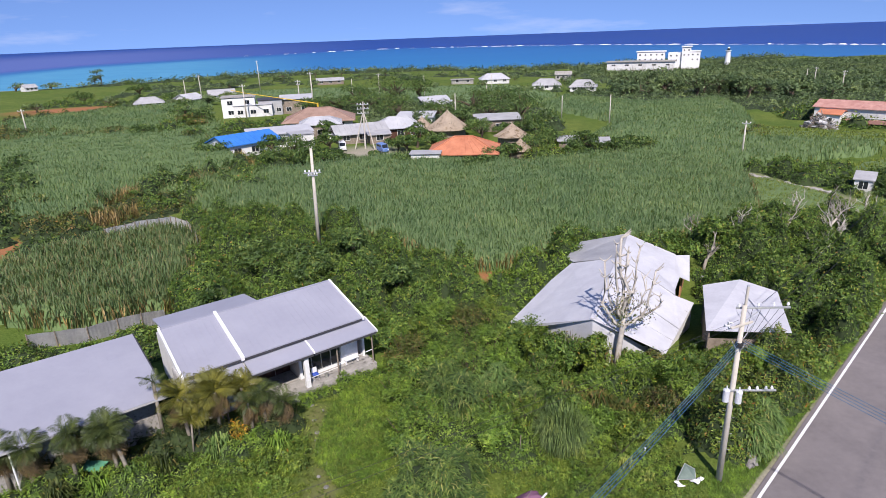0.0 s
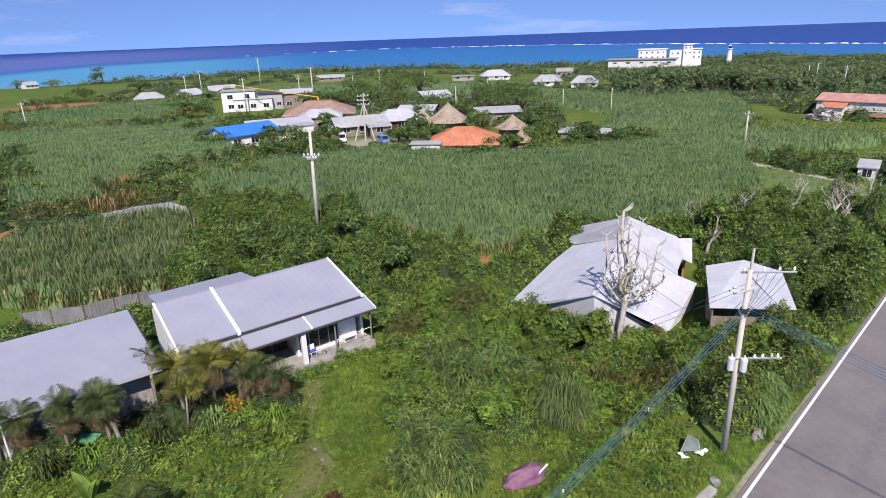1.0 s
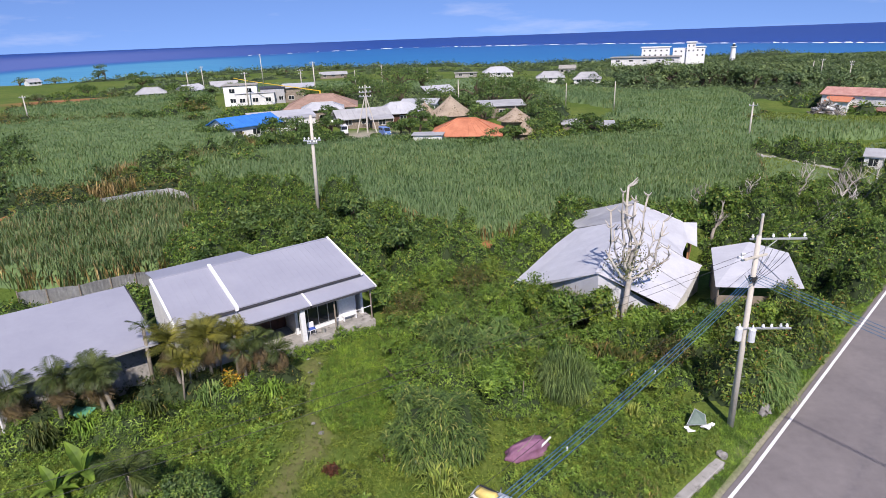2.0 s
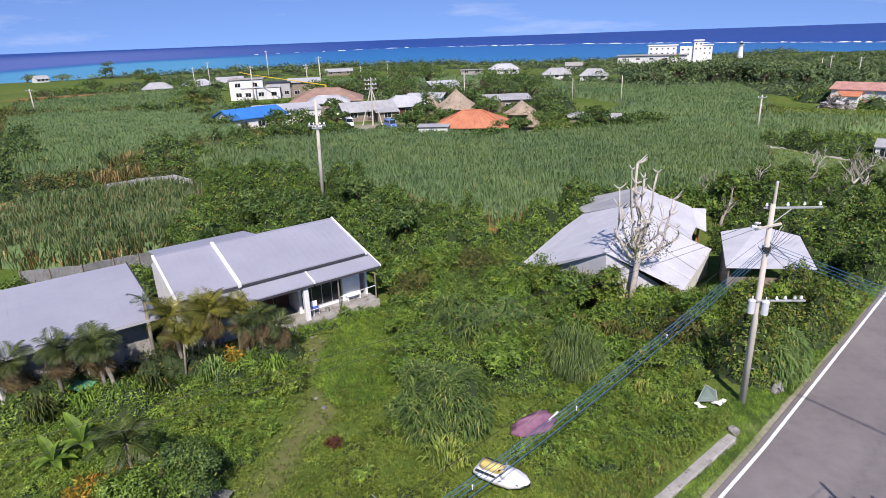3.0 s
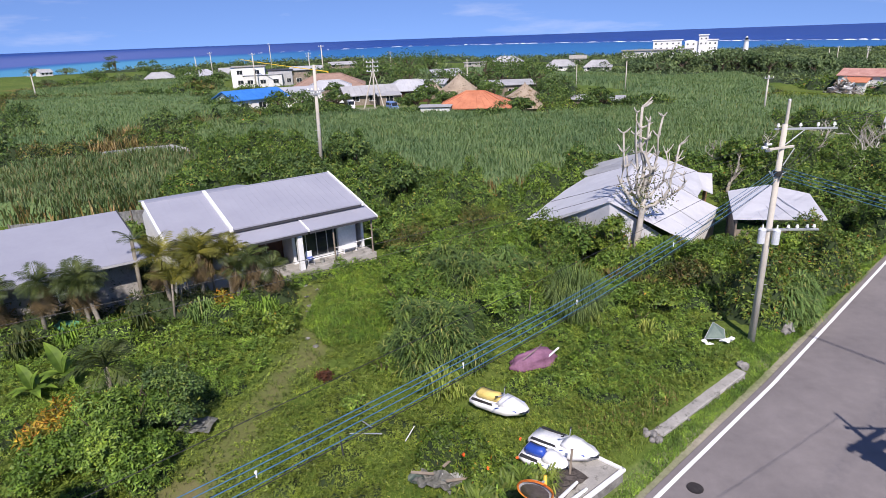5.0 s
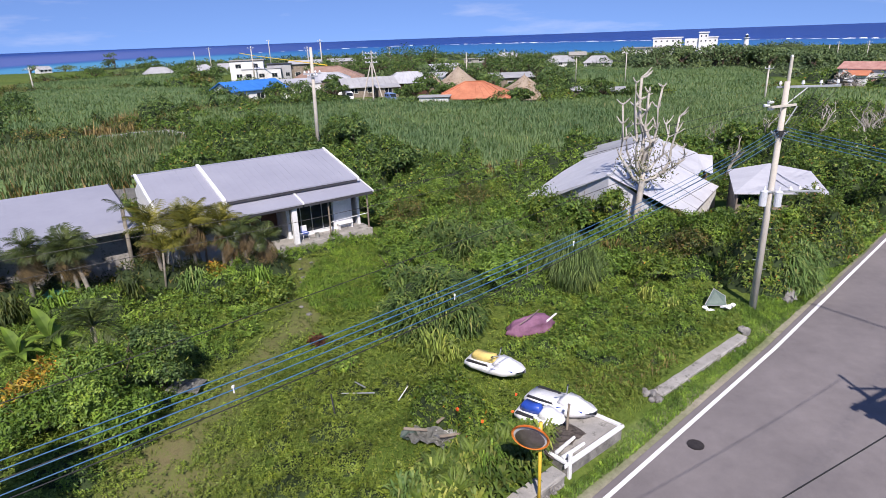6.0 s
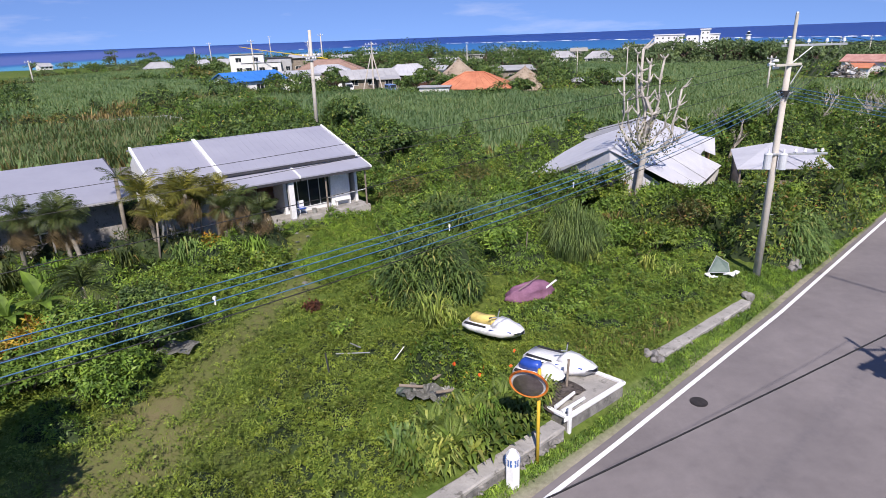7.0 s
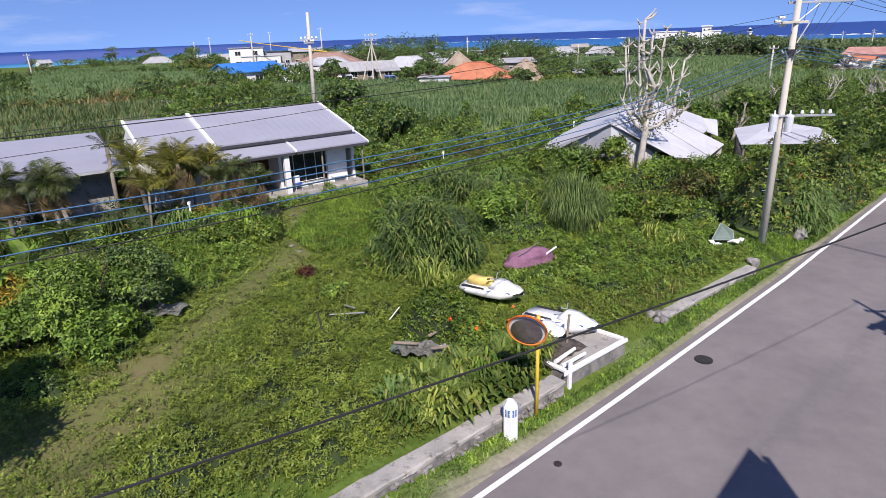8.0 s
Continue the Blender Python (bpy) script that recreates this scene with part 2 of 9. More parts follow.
def ground_material():
    """Weedy turf, with trodden soil, red earth and drier patches by the cover map."""
    m, n, l, p = nodes_of("turf_and_soil")
    a = noise_node(n, l, 0.35, 6, 0.7)
    b = noise_node(n, l, 5.0, 8, 0.75)
    f = noise_node(n, l, 0.035, 4, 0.6)
    turf = ramp(n, [(0.32, (0.058, 0.080, 0.018)), (0.5, (0.095, 0.138, 0.032)), (0.66, (0.145, 0.180, 0.055))])
    l.new(b.outputs[0], turf.inputs[0])
    wide = ramp(n, [(0.35, (0.75, 0.8, 0.7)), (0.65, (1.15, 1.1, 1.0))])
    l.new(a.outputs[0], wide.inputs[0])
    col = mix_rgb(n, l, 1.0, turf.outputs[0], wide.outputs[0], "MULTIPLY")
    far = ramp(n, [(0.4, (0.8, 0.9, 0.75)), (0.6, (1.1, 1.05, 1.0))])
    l.new(f.outputs[0], far.inputs[0])
    col = mix_rgb(n, l, 1.0, col, far.outputs[0], "MULTIPLY")
    at = n.new("ShaderNodeVertexColor")
    at.layer_name = "cover"
    sep = n.new("ShaderNodeSeparateColor")
    l.new(at.outputs[0], sep.inputs[0])
    soil = ramp(n, [(0.3, (0.115, 0.098, 0.046)), (0.5, (0.185, 0.150, 0.080)), (0.62, (0.135, 0.145, 0.045)), (0.8, (0.205, 0.175, 0.095))])
    l.new(b.outputs[0], soil.inputs[0])
    red = ramp(n, [(0.3, (0.22, 0.09, 0.04)), (0.7, (0.36, 0.17, 0.08))])
    l.new(b.outputs[0], red.inputs[0])
    sand = ramp(n, [(0.3, (0.24, 0.21, 0.17)), (0.7, (0.40, 0.36, 0.30))])
    l.new(b.outputs[0], sand.inputs[0])
    col = mix_rgb(n, l, sep.outputs[0], col, soil.outputs[0])
    col = mix_rgb(n, l, sep.outputs[1], col, red.outputs[0])
    col = mix_rgb(n, l, sep.outputs[2], col, sand.outputs[0])
    l.new(col, p.inputs["Base Color"])
    p.inputs["Roughness"].default_value = 0.95
    p.inputs["Specular IOR Level"].default_value = 0.1
    bp = n.new("ShaderNodeBump")
    bp.inputs["Strength"].default_value, bp.inputs["Distance"].default_value = 0.6, 0.05
    l.new(b.outputs[0], bp.inputs["Height"])
    l.new(bp.outputs[0], p.inputs["Normal"])
    return m


def sea_material():
    """Shallow turquoise water over sand inside the reef, deep blue outside: the water's depth, by its distance from the
    reef. Haze over the far left is tinted in.
    """
    m, n, l, p = nodes_of("sea_water")
    at = n.new("ShaderNodeVertexColor")
    at.layer_name = "water"
    sep = n.new("ShaderNodeSeparateColor")
    l.new(at.outputs[0], sep.inputs[0])
    big = noise_node(n, l, 0.004, 5, 0.6, stretch=(1, 2.2, 1))
    fine = noise_node(n, l, 0.03, 5, 0.6, stretch=(1, 3, 1))
    wob = n.new("ShaderNodeMath")
    wob.operation = "MULTIPLY_ADD"
    wob.inputs[1].default_value, wob.inputs[2].default_value = 0.18, -0.09
    l.new(big.outputs[0], wob.inputs[0])
    add = n.new("ShaderNodeMath")
    l.new(sep.outputs[0], add.inputs[0])
    l.new(wob.outputs[0], add.inputs[1])
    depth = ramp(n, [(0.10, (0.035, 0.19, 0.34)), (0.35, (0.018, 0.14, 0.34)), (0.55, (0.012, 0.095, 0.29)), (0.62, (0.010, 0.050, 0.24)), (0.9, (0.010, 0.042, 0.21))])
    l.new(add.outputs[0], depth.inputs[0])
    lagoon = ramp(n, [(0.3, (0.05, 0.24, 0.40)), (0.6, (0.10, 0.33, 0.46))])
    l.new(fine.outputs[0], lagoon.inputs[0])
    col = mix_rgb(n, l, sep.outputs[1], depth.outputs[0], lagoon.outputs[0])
    # Horizon haze mixed into the water colour as a pale violet.
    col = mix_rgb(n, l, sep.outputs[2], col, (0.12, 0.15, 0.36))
    l.new(col, p.inputs["Base Color"])
    p.inputs["Roughness"].default_value = 0.45
    p.inputs["Specular IOR Level"].default_value = 0.2
    return m


def road_material():
    m, n, l, p = nodes_of("worn_asphalt")
    a = noise_node(n, l, 0.25, 5, 0.6)
    b = noise_node(n, l, 40.0, 6, 0.8)
    mid = noise_node(n, l, 1.6, 6, 0.7)
    ra = ramp(n, [(0.3, (0.158, 0.142, 0.142)), (0.7, (0.215, 0.193, 0.190))])
    l.new(a.outputs[0], ra.inputs[0])
    rb = ramp(n, [(0.2, (0.7, 0.7, 0.7)), (0.8, (1.2, 1.2, 1.2))])
    l.new(b.outputs[0], rb.inputs[0])
    rm = ramp(n, [(0.3, (0.88, 0.88, 0.88)), (0.7, (1.06, 1.06, 1.06))])
    l.new(mid.outputs[0], rm.inputs[0])
    col = mix_rgb(n, l, 0.6, ra.outputs[0], rb.outputs[0], "MULTIPLY")
    col = mix_rgb(n, l, 1.0, col, rm.outputs[0], "MULTIPLY")
    at = n.new("ShaderNodeVertexColor")
    at.layer_name = "skid"
    st = noise_node(n, l, 3.0, 6, 0.8)
    sep = n.new("ShaderNodeSeparateColor")
    l.new(at.outputs[0], sep.inputs[0])
    mu = n.new("ShaderNodeMath")
    mu.operation = "MULTIPLY"
    l.new(sep.outputs[0], mu.inputs[0])
    rs = ramp(n, [(0.35, (0, 0, 0)), (0.6, (1, 1, 1))])
    l.new(st.outputs[0], rs.inputs[0])
    l.new(rs.outputs[0], mu.inputs[1])
    col = mix_rgb(n, l, mu.outputs[0], col, (0.13, 0.12, 0.125))
    l.new(col, p.inputs["Base Color"])
    p.inputs["Roughness"].default_value = 0.85
    p.inputs["Specular IOR Level"].default_value = 0.3
    bp = n.new("ShaderNodeBump")
    bp.inputs["Strength"].default_value, bp.inputs["Distance"].default_value = 0.3, 0.01
    l.new(b.outputs[0], bp.inputs["Height"])
    l.new(bp.outputs[0], p.inputs["Normal"])
    return m


M = {}
M["ground"] = ground_material()
M["sea"] = sea_material()
M["road"] = road_material()
M["foam"] = surface("surf_foam", (0.75, 0.78, 0.82), (0.9, 0.9, 0.92), 0.9, big=0.05, fine=0.5, bump=0)
M["line"] = surface("road_paint", (0.72, 0.72, 0.72), (0.85, 0.85, 0.85), 0.7, big=0.8, fine=9, stain=(0.35, 0.34, 0.34), stain_at=0.66)
M["roof_metal"] = surface("painted_metal_roof", (0.27, 0.275, 0.33), (0.31, 0.315, 0.37), 0.55, big=0.35, fine=3, bump=0.05, stain=(0.285, 0.28, 0.295), stain_at=0.68, grain=0.12)
M["roof_dark"] = surface("dark_fascia", (0.035, 0.035, 0.04), (0.06, 0.06, 0.065), 0.6)
M["white"] = surface("white_paint", (0.68, 0.68, 0.68), (0.82, 0.82, 0.81), 0.6, big=0.9, fine=8, stain=(0.45, 0.43, 0.40), stain_at=0.68)
M["plaster"] = surface("weathered_plaster", (0.55, 0.55, 0.54), (0.74, 0.73, 0.71), 0.85, big=0.7, fine=9, stain=(0.25, 0.24, 0.22), stain_at=0.6)
M["concrete"] = surface("grey_concrete", (0.25, 0.24, 0.22), (0.40, 0.38, 0.35), 0.9, big=1.2, fine=16, bump=0.4, stain=(0.11, 0.105, 0.09), stain_at=0.54)
M["rubble"] = surface("coral_stone", (0.12, 0.115, 0.11), (0.31, 0.295, 0.275), 0.95, big=3.0, fine=20, bump=0.7, stain=(0.07, 0.07, 0.06), stain_at=0.55)
M["tin"] = surface("sun_bleached_sheet_roof", (0.46, 0.46, 0.49), (0.58, 0.58, 0.605), 0.6, big=0.5, fine=6, bump=0.08, stain=(0.40, 0.39, 0.39), stain_at=0.62, grain=0.3)
M["tin_grey"] = surface("grey_sheet_roof", (0.30, 0.30, 0.31), (0.42, 0.42, 0.425), 0.6, big=0.5, fine=5, bump=0.08, stain=(0.32, 0.29, 0.26), stain_at=0.62)
M["fence"] = surface("galvanised_sheet", (0.32, 0.32, 0.32), (0.46, 0.46, 0.46), 0.6, 0.0, big=0.7, fine=6, bump=0.05, stain=(0.22, 0.17, 0.13), stain_at=0.66)
M["tin_mid"] = surface("weathered_pale_roof", (0.37, 0.375, 0.40), (0.47, 0.475, 0.495), 0.6, big=0.3, fine=3, bump=0.06, stain=(0.33, 0.32, 0.31), stain_at=0.6, grain=0.3)
M["fence_pale"] = surface("pale_corrugated_sheet", (0.52, 0.52, 0.52), (0.66, 0.66, 0.66), 0.6, 0.0, big=0.7, fine=6, bump=0.05, stain=(0.35, 0.30, 0.25), stain_at=0.66)
M["blue"] = surface("blue_painted_roof", (0.03, 0.16, 0.50), (0.045, 0.21, 0.60), 0.5, big=0.4, fine=3, bump=0.03)
M["brown_tile"] = surface("brown_roof_tile", (0.24, 0.155, 0.12), (0.36, 0.24, 0.19), 0.85, big=0.5, fine=5, stain=(0.16, 0.12, 0.10), stain_at=0.6)
M["red_tile"] = surface("red_roof_tile", (0.40, 0.14, 0.075), (0.55, 0.22, 0.12), 0.85, big=0.5, fine=6, stain=(0.27, 0.11, 0.07), stain_at=0.6)
M["pink_tile"] = surface("faded_red_tile", (0.36, 0.17, 0.14), (0.52, 0.30, 0.25), 0.85, big=0.6, fine=5, stain=(0.25, 0.13, 0.11), stain_at=0.58)
M["thatch"] = surface("dry_thatch", (0.27, 0.21, 0.155), (0.38, 0.31, 0.235), 0.95, big=0.9, fine=12, bump=0.8, stain=(0.22, 0.175, 0.13), stain_at=0.6)
M["wood_dark"] = surface("dark_stained_wood", (0.05, 0.022, 0.014), (0.11, 0.045, 0.028), 0.6, big=2, fine=20)
M["wood"] = surface("weathered_wood", (0.16, 0.13, 0.10), (0.30, 0.25, 0.20), 0.85, big=2, fine=24, bump=0.4)
M["orange_wood"] = surface("bare_plywood", (0.32, 0.15, 0.07), (0.46, 0.24, 0.12), 0.8, big=2, fine=20)
M["deadwood"] = surface("bleached_bark", (0.34, 0.31, 0.27), (0.58, 0.54, 0.48), 0.9, big=2.0, fine=18, bump=0.6, stain=(0.12, 0.10, 0.085), stain_at=0.6)
M["twig_grey"] = surface("grey_twigs", (0.20, 0.18, 0.15), (0.38, 0.35, 0.30), 0.9, big=2.0, fine=18, bump=0.5)
M["trunk"] = surface("palm_bark", (0.16, 0.14, 0.11), (0.30, 0.27, 0.22), 0.9, big=3, fine=14, bump=0.6)
M["bark"] = surface("brown_bark", (0.06, 0.045, 0.03), (0.12, 0.09, 0.06), 0.9, big=2, fine=14, bump=0.6)
M["pole"] = surface("concrete_pole", (0.46, 0.42, 0.36), (0.58, 0.54, 0.47), 0.85, big=0.9, fine=20, stain=(0.36, 0.32, 0.27), stain_at=0.64)
M["steel"] = surface("galvanised_steel", (0.42, 0.43, 0.44), (0.58, 0.59, 0.60), 0.45, 0.6, big=2, fine=12)
M["porcelain"] = surface("white_porcelain", (0.75, 0.75, 0.74), (0.85, 0.85, 0.84), 0.25, big=4, fine=20, bump=0)
M["transformer"] = surface("grey_enamel", (0.50, 0.52, 0.55), (0.62, 0.64, 0.67), 0.45, big=2, fine=12)
M["cable_black"] = surface("black_cable", (0.012, 0.012, 0.013), (0.025, 0.025, 0.026), 0.6, big=3, fine=20, bump=0)
M["cable_blue"] = surface("blue_spiral_wrap", (0.03, 0.10, 0.20), (0.06, 0.17, 0.30), 0.5, big=3, fine=20, bump=0)
M["yellow"] = surface("yellow_paint", (0.62, 0.40, 0.03), (0.75, 0.50, 0.06), 0.5, big=2, fine=12, stain=(0.40, 0.26, 0.06), stain_at=0.66)
M["orange"] = surface("orange_plastic", (0.70, 0.20, 0.03), (0.80, 0.26, 0.05), 0.45, big=3, fine=12, bump=0.03)
M["gel_white"] = surface("white_gelcoat", (0.70, 0.70, 0.70), (0.82, 0.82, 0.82), 0.3, big=1.5, fine=10, bump=0.02, stain=(0.50, 0.46, 0.40), stain_at=0.64)
M["gel_yellow"] = surface("yellow_gelcoat", (0.66, 0.50, 0.14), (0.74, 0.58, 0.20), 0.35, big=2, fine=10, bump=0.02)
M["gel_blue"] = surface("blue_gelcoat", (0.02, 0.06, 0.34), (0.03, 0.09, 0.44), 0.35, big=2, fine=10, bump=0.02)
M["rubber"] = surface("black_rubber", (0.015, 0.015, 0.016), (0.04, 0.04, 0.042), 0.7, big=3, fine=16)
M["purple"] = surface("faded_purple_cover", (0.15, 0.065, 0.11), (0.25, 0.12, 0.19), 0.8, big=1.5, fine=12, bump=0.4, stain=(0.18, 0.08, 0.13), stain_at=0.58)
M["tarp"] = surface("grey_tarpaulin", (0.20, 0.20, 0.18), (0.34, 0.34, 0.31), 0.7, big=1.6, fine=10, bump=0.4, stain=(0.16, 0.17, 0.12), stain_at=0.58)
M["iron"] = surface("cast_iron", (0.035, 0.03, 0.03), (0.07, 0.06, 0.055), 0.6, 0.4, big=4, fine=24)
M["net"] = surface("fishing_net", (0.10, 0.085, 0.08), (0.20, 0.17, 0.15), 0.95, big=3, fine=26, bump=0.8)
M["blue_mark"] = surface("blue_sign_paint", (0.04, 0.12, 0.34), (0.06, 0.16, 0.42), 0.5, big=4, fine=20, bump=0)
M["panel_green"] = surface("grey_green_board", (0.09, 0.13, 0.11), (0.14, 0.19, 0.16), 0.5, big=2, fine=12)
M["car_white"] = surface("white_car_paint", (0.72, 0.72, 0.73), (0.8, 0.8, 0.8), 0.25, big=1, fine=6, bump=0)
M["car_blue"] = surface("blue_car_paint", (0.10, 0.18, 0.42), (0.14, 0.24, 0.5), 0.3, big=1, fine=6, bump=0)
M["turquoise"] = surface("green_sheet", (0.05, 0.20, 0.12), (0.09, 0.28, 0.17), 0.6, big=1, fine=6)


def glass_material():
    m, n, l, p = nodes_of("window_glass")
    p.inputs["Base Color"].default_value = (0.02, 0.025, 0.03, 1)
    p.inputs["Roughness"].default_value = 0.06
    return m


def mirror_material():
    m, n, l, p = nodes_of("dulled_mirror")
    b = noise_node(n, l, 7, 5, 0.6)
    r = ramp(n, [(0.3, (0.20, 0.17, 0.17)), (0.7, (0.30, 0.26, 0.26))])
    l.new(b.outputs[0], r.inputs[0])
    l.new(r.outputs[0], p.inputs["Base Color"])
    p.inputs["Metallic"].default_value, p.inputs["Roughness"].default_value = 0.9, 0.35
    return m


M["glass"], M["mirror"] = glass_material(), mirror_material()
# Near-black: the darkness of an unlit room put into the colour.
M["dark"] = surface("unlit_interior", (0.03, 0.028, 0.026), (0.06, 0.055, 0.05), 0.9)
# Near-black green: the shade between leaves put into the colour.
M["under"] = surface("leaf_gap_shade", (0.014, 0.026, 0.008), (0.036, 0.058, 0.017), 0.95, big=0.6, fine=6, bump=0.6)
M["cane_under"] = surface("cane_stalks", (0.088, 0.142, 0.050), (0.130, 0.195, 0.070), 0.95, big=0.3, fine=5, bump=0.8)
M["vine"] = foliage("vine_leaves", [(0.0, (0.044, 0.096, 0.024)), (0.4, (0.058, 0.126, 0.028)), (0.8, (0.076, 0.150, 0.034)), (1.0, (0.100, 0.168, 0.042))])
M["shrub"] = foliage("shrub_leaves", [(0.0, (0.026, 0.064, 0.018)), (0.45, (0.044, 0.100, 0.026)), (0.85, (0.066, 0.130, 0.034)), (0.985, (0.10, 0.14, 0.04)), (1.0, (0.18, 0.12, 0.05))])
M["shrub_brown"] = foliage("browning_shrub_leaves", [(0.0, (0.028, 0.056, 0.016)), (0.6, (0.050, 0.078, 0.026)), (0.88, (0.078, 0.074, 0.036)), (1.0, (0.11, 0.09, 0.05))])
M["hibiscus"] = foliage("flowering_shrub_leaves", [(0.0, (0.032, 0.072, 0.016)), (0.5, (0.058, 0.116, 0.024)), (0.985, (0.09, 0.145, 0.034)), (1.0, (0.20, 0.12, 0.03))])
M["weeds"] = foliage("lawn_weeds", [(0.0, (0.050, 0.096, 0.018)), (0.5, (0.066, 0.120, 0.023)), (0.95, (0.084, 0.142, 0.029)), (1.0, (0.12, 0.15, 0.05))], mottle=0.45, patch=0.45, patch_tint=(0.85, 0.8, 0.75), clump=1.6)
M["cane"] = foliage("cane_blades", [(0.0, (0.055, 0.112, 0.064)), (0.5, (0.071, 0.138, 0.082)), (0.92, (0.090, 0.160, 0.098)), (1.0, (0.14, 0.165, 0.10))], through_light=0.4, patch=0.04, mottle=0.3, patch_tint=(0.85, 0.92, 0.9))
M["cane_dry"] = foliage("dry_cane_blades", [(0.0, (0.070, 0.066, 0.036)), (0.5, (0.115, 0.105, 0.062)), (0.9, (0.165, 0.15, 0.098)), (1.0, (0.09, 0.12, 0.05))])
M["reed"] = foliage("tall_grass_blades", [(0.0, (0.038, 0.088, 0.034)), (0.5, (0.060, 0.124, 0.048)), (0.93, (0.090, 0.160, 0.068)), (1.0, (0.17, 0.19, 0.10))], patch=0.1, mottle=0.3)
M["reed_dark"] = foliage("dark_grass_blades", [(0.0, (0.020, 0.048, 0.018)), (0.5, (0.040, 0.084, 0.028)), (0.9, (0.070, 0.124, 0.046)), (1.0, (0.13, 0.16, 0.075))], patch=0.2, mottle=0.6)
M["palm"] = foliage("palm_leaflets", [(0.0, (0.014, 0.028, 0.012)), (0.5, (0.028, 0.050, 0.020)), (0.88, (0.048, 0.072, 0.030)), (1.0, (0.12, 0.10, 0.05))])
M["palm_yellow"] = foliage("yellowing_palm_leaflets", [(0.0, (0.026, 0.048, 0.014)), (0.45, (0.056, 0.082, 0.022)), (0.75, (0.105, 0.112, 0.032)), (1.0, (0.15, 0.11, 0.045))])
M["palm_dead"] = foliage("dead_palm_leaflets", [(0.0, (0.035, 0.032, 0.026)), (0.5, (0.075, 0.068, 0.052)), (1.0, (0.13, 0.12, 0.095))])
M["banana"] = foliage("banana_leaf", [(0.0, (0.06, 0.125, 0.03)), (1.0, (0.09, 0.17, 0.04))], through_light=0.35)
M["croton"] = foliage("croton_leaves", [(0.0, (0.06, 0.09, 0.02)), (0.4, (0.16, 0.16, 0.03)), (0.8, (0.26, 0.20, 0.04)), (1.0, (0.20, 0.07, 0.03))])
M["broadleaf"] = foliage("broad_bright_leaves", [(0.0, (0.042, 0.100, 0.022)), (0.5, (0.066, 0.142, 0.030)), (1.0, (0.10, 0.185, 0.045))])
M["bright_grass"] = foliage("fresh_grass_blades", [(0.0, (0.048, 0.112, 0.022)), (0.6, (0.070, 0.150, 0.030)), (1.0, (0.10, 0.18, 0.045))], through_light=0.25)
M["agave"] = foliage("stiff_yellow_green_blades", [(0.0, (0.09, 0.15, 0.05)), (0.6, (0.13, 0.20, 0.07)), (1.0, (0.18, 0.23, 0.10))])
M["cycad"] = foliage("cycad_leaflets", [(0.0, (0.030, 0.065, 0.016)), (0.6, (0.055, 0.10, 0.028)), (1.0, (0.10, 0.13, 0.05))])
# Distance haze is put into these leaves: paler and bluer than nearer ones.
M["far_wood"] = foliage("hazed_woodland_leaves", [(0.0, (0.042, 0.080, 0.046)), (0.6, (0.058, 0.106, 0.058)), (1.0, (0.076, 0.126, 0.070))], patch=0.025, mottle=0.6, patch_tint=(0.72, 0.8, 0.75), clump=0.3)
M["hedge_leaf"] = foliage("hedge_leaves", [(0.0, (0.030, 0.066, 0.018)), (0.45, (0.052, 0.104, 0.026)), (0.85, (0.078, 0.130, 0.034)), (0.95, (0.10, 0.11, 0.04)), (1.0, (0.15, 0.07, 0.03))])
M["cane_mixed"] = foliage("half_dry_cane_blades", [(0.0, (0.048, 0.096, 0.054)), (0.6, (0.066, 0.124, 0.072)), (0.85, (0.088, 0.114, 0.072)), (1.0, (0.115, 0.115, 0.080))], through_light=0.3, patch=0.15, mottle=0.4)
M["tree_leaf"] = foliage("garden_tree_leaves", [(0.0, (0.018, 0.046, 0.018)), (0.5, (0.034, 0.076, 0.028)), (0.9, (0.055, 0.108, 0.038)), (1.0, (0.085, 0.12, 0.04))], patch=0.12)
M["petal"] = foliage("red_petals", [(0.0, (0.50, 0.05, 0.02)), (1.0, (0.65, 0.12, 0.04))])
M["coleus"] = foliage("dark_red_leaves", [(0.0, (0.030, 0.016, 0.014)), (1.0, (0.075, 0.032, 0.026))])
M["casuarina"] = foliage("grey_green_needles", [(0.0, (0.05, 0.10, 0.05)), (1.0, (0.10, 0.165, 0.085))])

# ---- land, road and sea ----
HEIGHTS = [(-2, 17, -1.5), (-13, 17, -1.5), (-25, 22, -1.3), (-8, 29, -1.45), (-12, 37, -1.3), (-25, 33, -1.2), (14, 27, -1.3), (5, 30, -1.7), (2, 42, -2.6), (12, 46, -3.6), (24, 50, -3.6),
           (-29, 43, 0.1), (-33, 68, 0.5), (-48, 62, 0.9), (-70, 100, 1.1), (-15, 65, -0.8), (8, 66, -2.6), (35, 75, -3.0), (10, 100, -2.2), (-42, 122, 0.0), (-12, 130, -0.9), (4, 118, -1.9), (16, 122, -3.0),
           (60, 110, -3.2), (108, 162, -5.0), (45, 160, -1.6), (92, 205, -3.5), (-60, 180, 0.9), (-105, 225, 0.2), (-150, 300, -2.6), (60, 270, -3.6), (10, 300, -2.0), (-60, 335, -1.5), (165, 430, -8.0), (230, 330, -6.5), (110, 470, -8.0)]
CTRL = np.array(HEIGHTS, float)
COAST_X = [-900, -276, -176, -63, 100, 204, 300, 420, 620, 1200]
COAST_Y = [120, 385, 440, 476, 528, 545, 520, 440, 260, -200]
R2 = math.sqrt(0.5)


